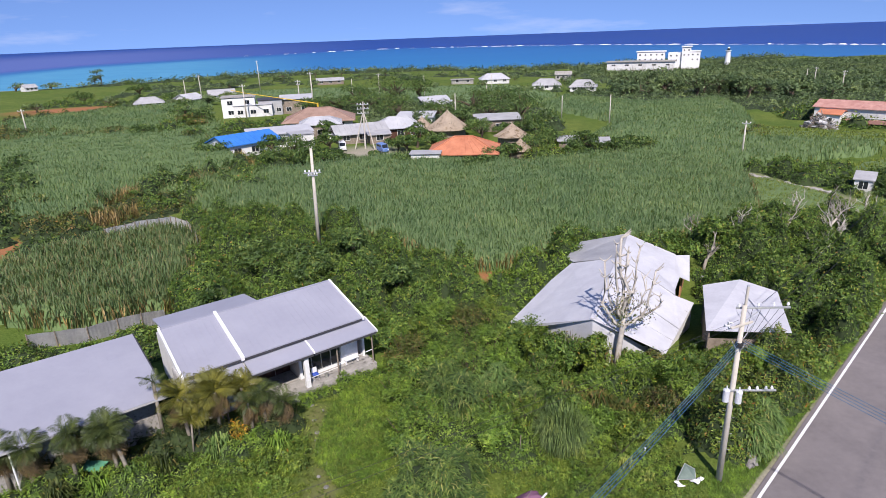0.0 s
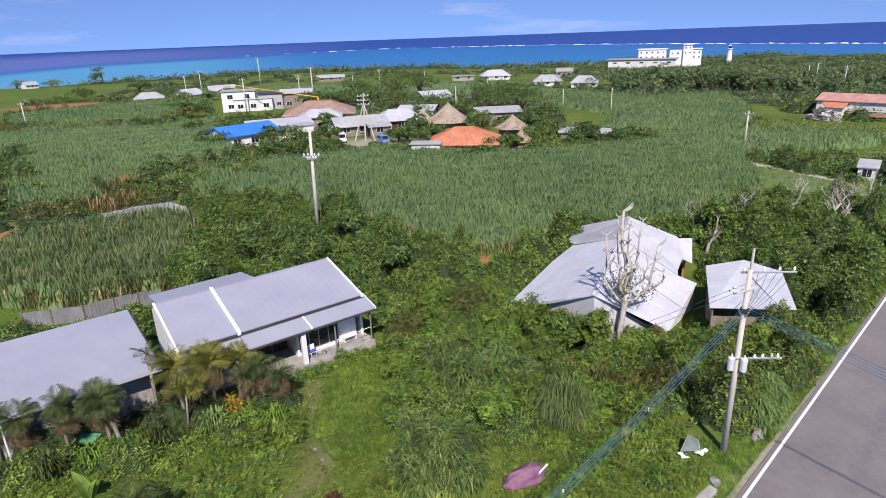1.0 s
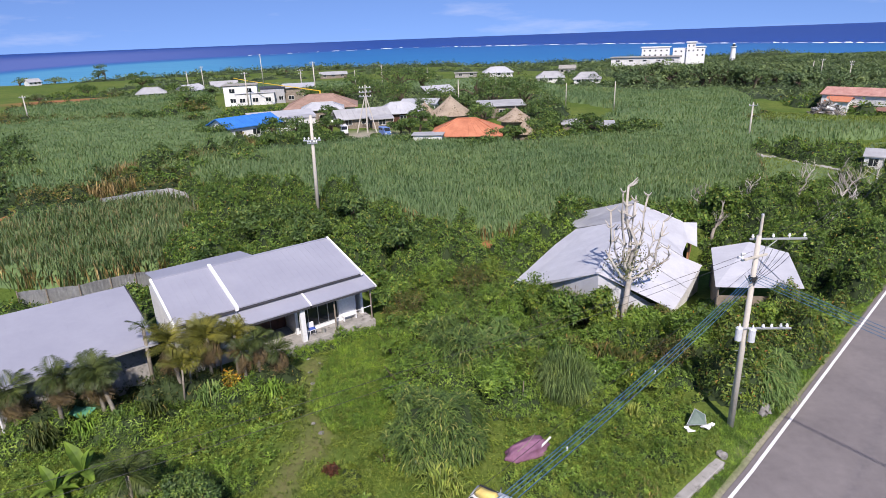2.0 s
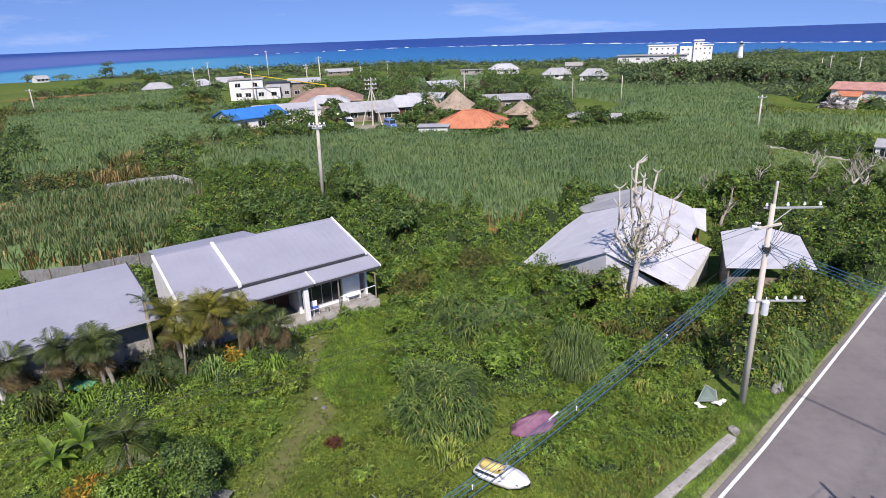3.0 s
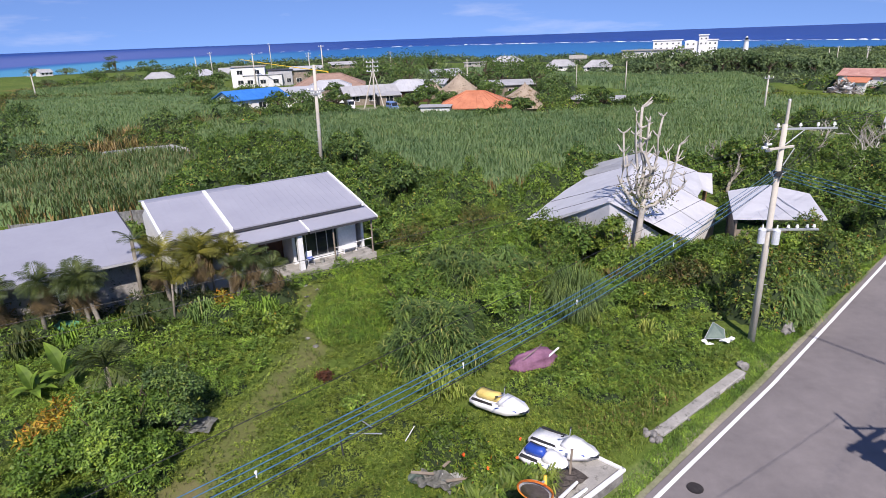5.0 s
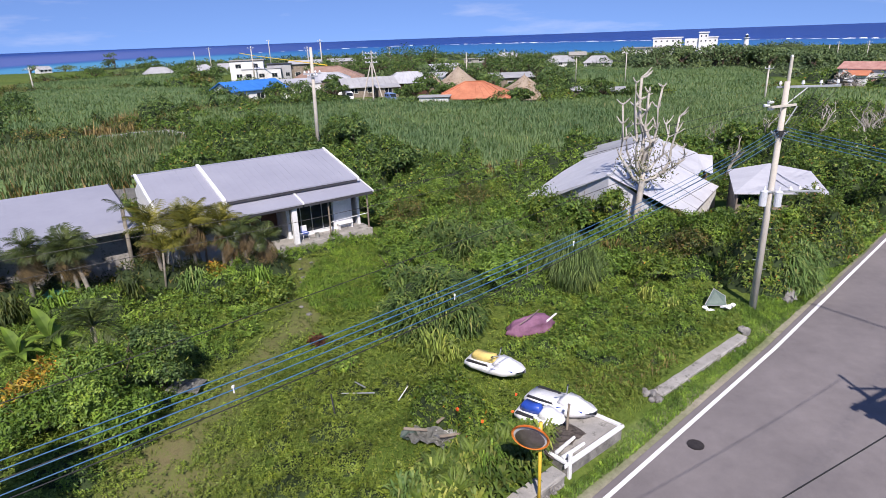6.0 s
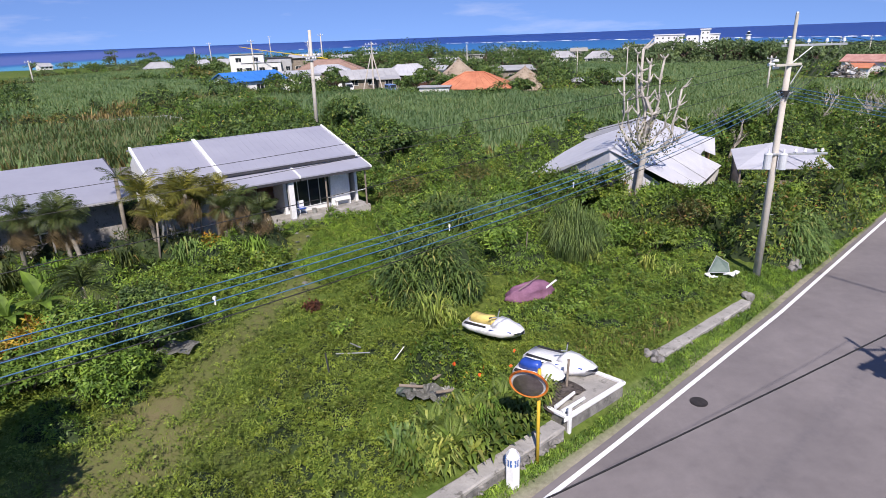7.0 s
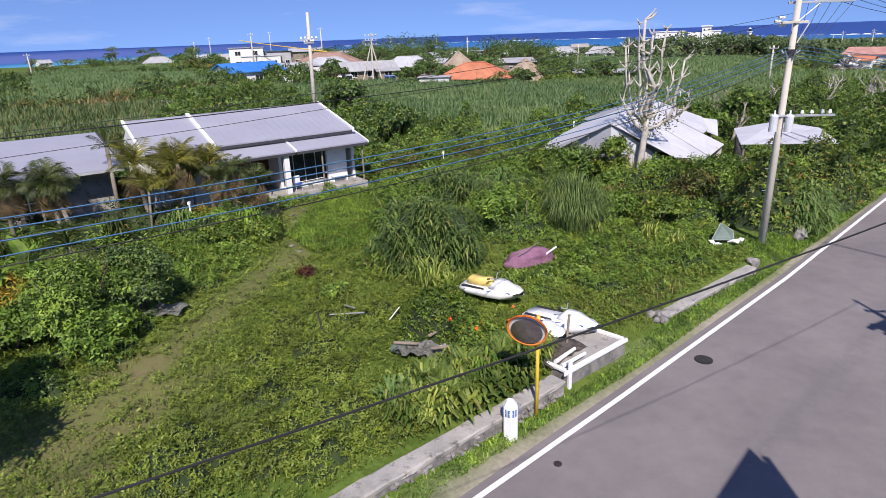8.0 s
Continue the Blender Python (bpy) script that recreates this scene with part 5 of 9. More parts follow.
def utility_pole(x, y, z0, top, label):
    ob = thing("utility_pole", (x, y, z0), label, "utility pole")
    part("shaft", rod((x, y, z0 - 0.6), (x, y, top - 1.0), 0.175, 0.11, 16), M["pole"], ob, smooth=True)
    part("extension", rod((x + 0.02, y - 0.02, top - 1.5), (x + 0.02, y - 0.02, top), 0.07, 0.065, 10), M["pole"], ob)
    part("cap", rod((x + 0.02, y - 0.02, top), (x + 0.02, y - 0.02, top + 0.06), 0.075, 0.05, 10), M["steel"], ob)
    arm = part("crossarm", box((x + 1.0, y + 0.16, top - 1.25), (2.6, 0.09, 0.09), -3, 0.008), M["steel"], ob, "long galvanised crossarm")
    for dx in (-0.2, 0.75, 1.5, 2.2):
        insulator((x + dx, y + 0.16, top - 1.2), arm, 0.05, 0.2)
    part("brace", rod((x + 0.12, y + 0.12, top - 2.0), (x + 0.95, y + 0.15, top - 1.3), 0.025), M["steel"], ob)
    arm = part("crossarm", box((x - 0.1, y - 0.17, top - 2.0), (1.5, 0.1, 0.1), 25, 0.008), M["pole"], ob, "short crossarm with line clamps")
    for dx, dz in ((-0.75, 0.0), (-0.6, 0.14), (-0.55, -0.14)):
        part("line_clamp", rod((x + dx - 0.25, y - 0.3, top - 1.95 + dz), (x + dx, y - 0.28, top - 1.95 + dz), 0.07, 0.05), M["porcelain"], arm)
    part("brace", rod((x + 0.12, y - 0.1, top - 2.8), (x + 0.55, y - 0.02, top - 2.05), 0.025), M["steel"], ob)
    part("clamp_band", rod((x, y, top - 3.3), (x, y, top - 3.05), 0.2, 0.2, 14), M["rubber"], ob)
    for k in range(5):
        a = k * 1.2
        part("dead_end", rod((x + 0.17 * math.cos(a), y + 0.17 * math.sin(a), top - 3.25 - 0.05 * k), (x + 0.36 * math.cos(a), y + 0.36 * math.sin(a), top - 3.1), 0.03), M["steel"], ob)
    for dx, dy in ((-0.34, -0.12), (0.22, -0.3)):
        t = part("transformer", rod((x + dx, y + dy, top - 6.4), (x + dx, y + dy, top - 5.75), 0.165, 0.165, 14), M["transformer"], ob, "grey cylindrical transformer")
        part("lid", rod((x + dx, y + dy, top - 5.75), (x + dx, y + dy, top - 5.68), 0.18, 0.12, 14), M["transformer"], t)
        part("bushing", rod((x + dx, y + dy, top - 5.68), (x + dx, y + dy, top - 5.5), 0.04, 0.03), M["porcelain"], t)
    arm = part("crossarm", box((x + 0.95, y - 0.2, top - 5.75), (2.3, 0.09, 0.09), -3, 0.008), M["steel"], ob, "lower crossarm with white insulators")
    for dx in (0.75, 1.15, 1.6, 1.9):
        insulator((x + dx, y - 0.22, top - 5.72), arm, 0.055, 0.2)
    for k in range(6):
        z = z0 + 1.9 + k * 0.5
        part("climbing_rung", rod((x - 0.19 if k % 2 else x + 0.19, y, z), (x - 0.34 if k % 2 else x + 0.34, y, z), 0.012, seg=6), M["steel"], ob)
    return ob


utility_pole(PX, PY, -1.4, PTOP, "tall concrete utility pole with crossarms and transformers")
far_pole = utility_pole(16.4, 11.2, -2.0, 8.6, "concrete utility pole on the far road edge")
# Unseen box and extra arms added to thicken the pole shadow on the road.
part("switch_box", box((16.05, 11.1, 5.9), (0.75, 0.7, 0.95), 20, 0.04), M["transformer"], far_pole, "grey enamelled box added to thicken the pole shadow")
part("crossarm", box((16.4, 11.0, 7.0), (2.4, 0.16, 0.16), 30, 0.01), M["steel"], far_pole)
part("crossarm", box((16.4, 11.0, 6.4), (2.0, 0.16, 0.16), 30, 0.01), M["steel"], far_pole)


def cable(a, b, sag, r, mat, label, name="cable"):
    ob = new(name, None)
    tagged(ob, label, "cable", "overhead lines")
    part("wire", tube(sagging(a, b, sag, 20), r, 5), M[mat], ob)
    return ob


# ---- the village and the far shore ----
def fwindow(parent, m, x, y, z, w, h):
    """A window on a far wall: frame and pane, in the house's own axes."""
    f = bars([x - w / 2 - 0.08, x - w / 2, x - 0.03, x + 0.03, x + w / 2, x + w / 2 + 0.08], [z - h / 2 - 0.08, z - h / 2, z + h / 2, z + h / 2 + 0.08], lambda u, d, q: Vector((u, y - 0.05 + d, q)), 0.1)
    f.transform(m)
    win = part("window", f, M["plaster"], parent)
    g = box((x, y, z), (w, 0.04, h))
    g.transform(m)
    part("pane", g, M["glass"], win)


def building(name, x, y, L, W, rot, wall_h, kind, roof_h, wall, roof, label, over=0.5, ridge=0.5, wins=3, z0=None, category="house"):
    z0 = gz(x, y) if z0 is None else z0
    if y > 190 and wall == "white":
        wall = "plaster"
    if y > 190:
        wall_h = max(2.0, wall_h - 0.9)
    roof = "tin_mid" if roof == "tin" else roof
    m = pose(x, y, z0, 0, 0, rot)
    ob = thing(name, (x, y, z0), label, category, "village houses")
    for c, s in (((0, -W / 2 + 0.1, (wall_h - 0.6) / 2), (L, 0.2, wall_h + 0.6)), ((0, W / 2 - 0.1, (wall_h - 0.6) / 2), (L, 0.2, wall_h + 0.6)),
                 ((-L / 2 + 0.1, 0, (wall_h - 0.6) / 2), (0.2, W - 0.4, wall_h + 0.6)), ((L / 2 - 0.1, 0, (wall_h - 0.6) / 2), (0.2, W - 0.4, wall_h + 0.6))):
        b = box(c, s)
        b.transform(m)
        part("wall", b, M[wall], ob)
    for k in range(wins):
        wx = -L / 2 + L * (k + 0.5) / wins
        for lv in range(max(1, int(wall_h / 2.7))):
            fwindow(ob, m, wx, -W / 2 - 0.02, 1.5 + lv * 2.8, min(1.5, L / wins * 0.5), 1.1)
    for lv in range(max(1, int(wall_h / 2.7))):
        fm = m @ pose(L / 2, 0, 0, 0, 0, 90)
        fwindow(ob, fm, 0, -0.02, 1.5 + lv * 2.8, 1.1, 1.0)
    a, b, h = L / 2 + over, W / 2 + over, wall_h
    planes = []
    if kind == "hip":
        r = L / 2 * ridge
        A, B, C, D = (-a, -b, h), (a, -b, h), (a, b, h), (-a, b, h)
        E, F = (-r, 0, h + roof_h), (r, 0, h + roof_h)
        planes = [[A, B, F, E], [C, D, E, F], [D, A, E], [B, C, F]]
    elif kind == "gable":
        planes = [[(-a, -b, h), (a, -b, h), (a, 0, h + roof_h), (-a, 0, h + roof_h)], [(a, b, h), (-a, b, h), (-a, 0, h + roof_h), (a, 0, h + roof_h)]]
        for sx in (-L / 2, L / 2 - 0.2):
            g = slab([(sx, -W / 2, h), (sx, W / 2, h), (sx, 0, h + roof_h * 0.93)], 0.2, down=Vector((1, 0, 0)))
            g.transform(m)
            part("gable", g, M[wall], ob)
    elif kind == "mono":
        planes = [[(-a, -b, h), (a, -b, h), (a, b, h + roof_h), (-a, b, h + roof_h)]]
    elif kind == "flat":
        planes = [[(-a, -b, h + 0.2), (a, -b, h + 0.2), (a, b, h + 0.2), (-a, b, h + 0.2)]]
    for k, pl in enumerate(planes):
        g = slab([Vector(p) + Vector((0, 0, 0.1 + 0.004 * k)) for p in pl], 0.16)
        g.transform(m)
        rf = part("roof", g, M[roof], ob)
        if kind in ("gable", "hip") and len(pl) == 4:
            q = [Vector(p) for p in pl]
            for j in range(1, 9):
                t = j / 9
                p0, p1 = q[0].lerp(q[1], t), q[3].lerp(q[2], t)
                rib = tube([p0 + Vector((0, 0, 0.12)), p1 + Vector((0, 0, 0.12))], 0.05, 4)
                rib.transform(m)
                part("rib", rib, M[roof], rf)
    if kind == "hip":
        for p, q in (((-a, -b, h), (-r, 0, h + roof_h)), ((a, -b, h), (r, 0, h + roof_h)), ((-r, 0, h + roof_h), (r, 0, h + roof_h)), ((a, b, h), (r, 0, h + roof_h)), ((-a, b, h), (-r, 0, h + roof_h))):
            c = tube([Vector(p) + Vector((0, 0, 0.15)), Vector(q) + Vector((0, 0, 0.15))], 0.12, 6)
            c.transform(m)
            part("ridge_tile", c, M[roof], ob)
    return ob


building("house", -42.2, 124.0, 11.5, 8.5, 47, 2.7, "gable", 1.6, "white", "blue", "white house with a bright blue gabled roof")
building("house", -37.5, 134.5, 13.5, 6.5, 22, 3.0, "mono", 0.7, "white", "tin", "long white house with a pale sloping roof")
building("house", -31.6, 129.6, 4.6, 5.0, 25, 3.3, "flat", 0, "plaster", "tin_grey", "grey plastered block with two dark windows", over=0.2, wins=2)
building("house", -33.5, 160.5, 17, 11, 8, 2.4, "hip", 2.9, "plaster", "brown_tile", "wide house with a brown hipped tile roof", over=0.9, ridge=0.35)
building("house", -30.8, 148.0, 9.5, 7, 10, 3.2, "hip", 1.4, "wood", "tin", "low house with a pale grey hipped roof")
building("house", -20.5, 140.5, 11.5, 7, 22, 2.2, "gable", 1.8, "wood", "tin_grey", "low house with a grey sheet-metal gable roof", over=0.7)
building("house", -11.6, 146.0, 9.5, 8, 12, 2.6, "hip", 2.1, "wood_dark", "tin", "dark timber house with a pale hipped sheet roof", over=0.7)
building("shed", -15.5, 137.0, 4.5, 3.2, 15, 2.2, "mono", 0.5, "wood", "tin_grey", "small shed with a grey lean-to roof", wins=1, category="shed")
building("house", -8.0, 164.5, 9.5, 6, -8, 2.6, "mono", 0.8, "white", "tin", "white house with a pale metal roof among trees")
building("house", 3.4, 117.2, 12.5, 9, -6, 2.3, "hip", 2.6, "wood_dark", "red_tile", "house with a bright red hipped tile roof", over=0.8, ridge=0.28)
building("shed", -4.0, 112.6, 5.4, 3.2, -5, 2.6, "flat", 0, "plaster", "tin_grey", "low shed with a flat grey sheet roof", over=0.3, wins=1, category="shed")
building("house", 13.2, 155.2, 11, 6, 4, 3.0, "mono", 0.8, "wood", "tin_grey", "house with a pale grey sheet roof among trees")
building("house", -3.0, 197.0, 9, 7, 20, 3.4, "mono", 1.8, "white", "tin", "pale roofed house beyond the village trees")
building("house", 25.0, 311, 14, 9, 3, 1.8, "hip", 2.6, "white", "tin", "low pale house on the coastal pasture")
building("shed", 9.0, 312, 11, 6, 0, 1.6, "flat", 0, "concrete", "concrete", "flat grey concrete shed on the pasture", wins=2, category="shed")
building("house", 46.0, 278, 12, 9, -8, 1.6, "hip", 2.5, "white", "tin_grey", "white house with a grey hipped roof")
building("house", 60.0, 266, 11, 9, -14, 2.8, "hip", 2.6, "white", "tin_grey", "white house with a grey hipped roof and porch")
building("house", 62.5, 325, 8, 6, -10, 3.6, "gable", 1.6, "concrete", "concrete", "grey gabled house among trees")
building("apartment_building", -62.3, 184.0, 9.5, 8, 15, 5.6, "flat", 0, "white", "concrete", "two-storey white concrete house with a flat roof", over=0.3, wins=2)
building("apartment_building", -54.0, 188.0, 7.0, 8, 15, 4.3, "flat", 0, "tin_grey", "roof_dark", "grey two-storey block with a dark flat roof", over=0.3, wins=3)
building("shed", -57.5, 181.5, 11, 2.2, 15, 3.2, "flat", 0, "plaster", "tin", "low white porch before the two-storey house", over=0.2, wins=3, category="shed")
building("shed", -46.5, 190.0, 9, 6, 12, 4.4, "mono", 0.8, "wood", "tin", "shed with a pale sloping roof", wins=2, category="shed")
building("house", -108, 222, 9.5, 7, 25, 2.6, "hip", 1.9, "white", "tin_grey", "low house with a grey gabled roof")
building("house", -97.5, 232, 8, 8, 70, 2.8, "gable", 2.0, "white", "tin", "low white house with a pale gabled roof")
building("house", -92, 252, 10, 7, 25, 2.9, "gable", 2.0, "plaster", "tin_grey", "low house with a grey gabled roof")
building("house", -252, 372, 7, 6, 60, 2.4, "gable", 2.0, "white", "tin_grey", "small white gabled house near the shore")
building("house", -62, 334, 14, 7, 12, 1.6, "gable", 1.4, "wood", "tin_grey", "long low shed with a pale roof")
building("shed", 26.0, 126, 4.5, 3.5, -6, 2.6, "mono", 0.5, "wood", "tin_grey", "small shed with a pale sheet roof in the bushes", wins=1, category="shed")
building("shed", 31.5, 124, 4.0, 3.0, -10, 2.4, "mono", 0.5, "wood", "tin_grey", "small shed half hidden by a tree", wins=1, category="shed")
building("house", 62.4, 87.2, 2.3, 2.6, -38, 2.3, "mono", 0.7, "plaster", "tin_grey", "small white hut with a grey sloping roof", wins=1, over=0.25)

# thatched round huts
def hut(x, y, r, top, eave, label):
    z0 = gz(x, y)
    ob = thing("thatched_hut", (x, y, z0), label, "hut", "thatched huts")
    part("wall", rod((x, y, z0 - 0.4), (x, y, eave + 0.3), r * 0.78, r * 0.78, 20), M["wood"], ob)
    b = bmesh.new()
    prev = None
    for k in range(7):
        t = k / 6
        rr_ = r * (1 - t) + 0.06
        ring = [b.verts.new((x + rr_ * (1 + 0.03 * math.sin(5 * j + k)) * math.cos(j * math.pi / 14), y + rr_ * (1 + 0.03 * math.sin(5 * j + k)) * math.sin(j * math.pi / 14), eave + (top - eave) * (t ** 1.12))) for j in range(28)]
        if prev:
            for j in range(28):
                b.faces.new((prev[j], prev[(j + 1) % 28], ring[(j + 1) % 28], ring[j]))
        else:
            b.faces.new(ring[::-1])
        prev = ring
    b.faces.new(prev)
    rf = part("roof", b, M["thatch"], ob)
    n = 500
    a, t = rng.uniform(0, 2 * math.pi, n), 1 - np.sqrt(rng.uniform(0, 1, n))
    rr_ = r * (1 - t)
    p = np.column_stack([x + rr_ * np.cos(a), y + rr_ * np.sin(a), eave + (top - eave) * t ** 1.12 + 0.03])
    v, f = leaf_quads(p, np.column_stack([np.cos(a), np.sin(a), np.full(n, 0.9)]), 0.5, 0.25, 0.2)
    soup("straw", v, f, M["palm_dead"], rf)
    part("tuft", rod((x, y, top - 0.1), (x, y, top + 0.35), 0.16, 0.05, 8), M["thatch"], ob)


hut(0.4, 148.5, 5.6, 4.4, 0.1, "large round hut with a steep thatched roof")
hut(-6.0, 151.0, 2.8, 2.8, 0.2, "small round hut with a grey thatched roof")
hut(14.6, 133.2, 4.0, 2.9, 0.2, "round hut with a steep thatched roof")
hut(15.1, 121.6, 2.5, 1.5, -0.9, "small round hut with a thatched roof")

# pink-roofed house with a heap of rubble before it
pk = building("house", 111, 162.5, 19, 9, -48, 4.4, "gable", 1.6, "plaster", "pink_tile", "two-storey house with a faded red tile roof and balcony", wins=4)
m_ = pose(111, 162.5, gz(111, 162.5), 0, 0, -48)
for z, mt in ((1.4, "pink_tile"), (2.4, "plaster")):
    b = box((3, -5.4 if z < 2 else -6.15, z), (12, 1.6 if z < 2 else 0.1, 0.9 if z < 2 else 0.25))
    b.transform(m_)
    part("balcony" if z < 2 else "balcony_rail", b, M[mt], pk)
building("house", 103.5, 162.0, 5, 4.5, -48, 3.0, "gable", 1.0, "white", "red_tile", "small white wing with an orange-red roof", wins=1)
heap = thing("rubble_heap", (93.0, 150.0, gz(93.0, 150.0)), "heap of grey broken timber and concrete", "rubble")
hr = random.Random(11)
for k in range(260):
    q = hr.random() ** 0.6
    a = hr.uniform(0, 6.283)
    x, y = 93.0 + 4.6 * q * math.cos(a), 150.0 + 3.0 * q * math.sin(a)
    z = gz(x, y) + 4.6 * (1 - q) ** 0.8 * hr.uniform(0.4, 1.0)
    L_ = hr.uniform(0.5, 1.7)
    d = Vector((hr.uniform(-1, 1), hr.uniform(-1, 1), hr.uniform(-0.3, 0.8))).normalized() * L_
    if k % 3:
        part("beam", rod((x, y, z), Vector((x, y, z)) + d, hr.uniform(0.06, 0.16), seg=5), M[hr.choice(["twig_grey", "wood", "bark", "concrete"])], heap)
    else:
        part("slab", box((x, y, z), (L_, hr.uniform(0.4, 1.1), 0.14), hr.uniform(0, 180), 0.0, None, hr.uniform(-50, 50), hr.uniform(-40, 40)), M[hr.choice(["concrete", "rubble", "plaster", "tin_grey"])], heap)

# the white hotel on the point, and the lighthouse
hx, hy, ha = 158.8, 446.0, -20.7
hm = pose(hx, hy, 0, 0, 0, ha) @ Matrix.Diagonal((0.9, 0.9, 1, 1))
hotel = thing("hotel", (hx, hy, -5.5), "large white hotel with a square tower on the headland", "hotel")


def hotel_block(x0, x1, y0, y1, z0, z1, name, mat, nwin=0, levels=1):
    b = box(((x0 + x1) / 2, (y0 + y1) / 2, (z0 + z1) / 2), (x1 - x0, y1 - y0, z1 - z0))
    b.transform(hm)
    part(name, b, M[mat], hotel)
    for i in range(nwin):
        for lv in range(levels):
            fwindow(hotel, hm, x0 + (x1 - x0) * (i + 0.5) / nwin, y0 - 0.05, z1 - 2.0 - lv * 3.2, (x1 - x0) / nwin * 0.28, 1.0)


hotel_block(-22, -1, 0, 12, -8, 4.6, "wing", "white", 5, 2)
hotel_block(1.5, 14, -1, 11, -8, 3.8, "wing", "white", 3, 2)
hotel_block(14, 25, 0, 12, -8, 4.2, "wing", "white", 3, 2)
hotel_block(11.5, 18.0, -3, 3, -8, 7.4, "tower", "white", 2, 2)
hotel_block(10.8, 18.7, -3.7, 3.7, 7.4, 8.1, "tower_cap", "white")
hotel_block(-23, 0, -0.6, 12.6, 4.6, 5.1, "roof_edge", "white")
hotel_block(14, 25.6, -0.6, 12.6, 4.2, 4.7, "roof_edge", "white")
hotel_block(-43, 7, -22, -8, -9, -1.2, "annex", "plaster", 5, 1)
hotel_block(-44, 8, -23, -7.4, -1.2, -0.7, "annex_roof", "concrete")
lt = thing("lighthouse", (212, 466, -6), "small white lighthouse on the headland", "lighthouse")
part("tower", rod((212, 466, -9), (212, 466, 2.6), 2.2, 1.5, 16), M["white"], lt)
part("gallery", rod((212, 466, 2.6), (212, 466, 3.0), 2.2, 2.2, 16), M["white"], lt)
part("lantern", rod((212, 466, 3.0), (212, 466, 4.6), 1.0, 1.0, 12), M["glass"], lt)
part("dome", rod((212, 466, 4.6), (212, 466, 5.6), 1.2, 0.1, 12), M["white"], lt)

# parked vans
def van(x, y, rz, mat, label):
    z0 = gz(x, y)
    m = pose(x, y, z0, 0, 0, rz)
    ob = thing("van", (x, y, z0), label, "van", "parked vans")
    prof = [(-1.65, 0.3), (1.65, 0.3), (1.68, 0.9), (1.3, 1.05), (0.95, 1.78), (-1.6, 1.85), (-1.68, 1.0)]
    b = slab([(px, -0.72, pz) for px, pz in prof], 1.44, down=Vector((0, 1, 0)))
    bmesh.ops.recalc_face_normals(b, faces=b.faces[:])
    bev(b, 0.06)
    b.transform(m)
    part("body", b, M[mat], ob)
    for sx in (-1, 1):
        for cx, w in ((-1.0, 0.8), (-0.1, 0.8), (0.75, 0.5)):
            g = box((cx, 0.722 * sx, 1.42), (w, 0.02, 0.42))
            g.transform(m)
            part("side_window", g, M["glass"], ob)
        for cx in (-1.05, 1.05):
            g = rod((cx, 0.62 * sx, 0.28), (cx, 0.76 * sx, 0.28), 0.28, 0.28, 14)
            g.transform(m)
            w = part("wheel", g, M["rubber"], ob)
            g = rod((cx, 0.755 * sx, 0.28), (cx, 0.775 * sx, 0.28), 0.16, 0.16, 10)
            g.transform(m)
            part("rim", g, M["steel"], w)
        g = box((1.69, 0.5 * sx, 0.75), (0.04, 0.24, 0.14))
        g.transform(m)
        part("headlight", g, M["porcelain"], ob)
    g = slab([(1.33, -0.6, 1.08), (1.33, 0.6, 1.08), (1.0, 0.6, 1.74), (1.0, -0.6, 1.74)], 0.02, down=Vector((0.9, 0, 0.45)))
    g.transform(m)
    part("windscreen", g, M["glass"], ob)


van(-22.6, 128.5, -75, "car_white", "small white van parked before the houses")
van(-13.6, 126.0, -60, "car_blue", "small blue van parked on a dirt yard")
van(-27.0, 140.0, -80, "car_white", "white car parked between two houses")

# poles across the fields
def field_pole(x, y, top, label, r=0.16, arms=1, z0=None):
    z0 = gz(x, y) if z0 is None else z0
    ob = thing("field_pole", (x, y, z0), label, "utility pole", "poles across the fields")
    part("shaft", rod((x, y, z0 - 0.5), (x, y, top), r, r * 0.65, 12), M["pole"], ob, smooth=True)
    for k in range(arms):
        z = top - 0.5 - 0.9 * k
        a = part("crossarm", box((x, y - r, z), (1.8 - 0.5 * k, 0.1, 0.1), 8), M["steel"], ob)
        for dx in (-0.75, 0.0, 0.75):
            insulator((x + dx * (1 - 0.3 * k), y - r, z + 0.05), a, 0.07, 0.25)


ob = thing("field_pole", (-15.2, 65.0, gz(-15.2, 65)), "tall pale concrete pole standing in the cane", "utility pole", "poles across the fields")
part("shaft", rod((-15.2, 65, -1.5), (-14.9, 65, 10.7), 0.24, 0.15, 14), M["pole"], ob, smooth=True)
for z, w in ((8.05, 1.9), (7.75, 1.1)):
    a = part("crossarm", box((-14.95, 64.75, z), (w, 0.12, 0.12), 5), M["steel"], ob)
    for dx in (-0.8, -0.35, 0.35, 0.8):
        insulator((-14.95 + dx * w / 1.9, 64.75, z + 0.05), a, 0.08, 0.28)
for k in range(8):
    part("climbing_rung", rod((-15.1, 64.8, 1.5 + k * 0.6), (-14.75 if k % 2 else -15.45, 64.8, 1.5 + k * 0.6), 0.015, seg=5), M["steel"], ob)
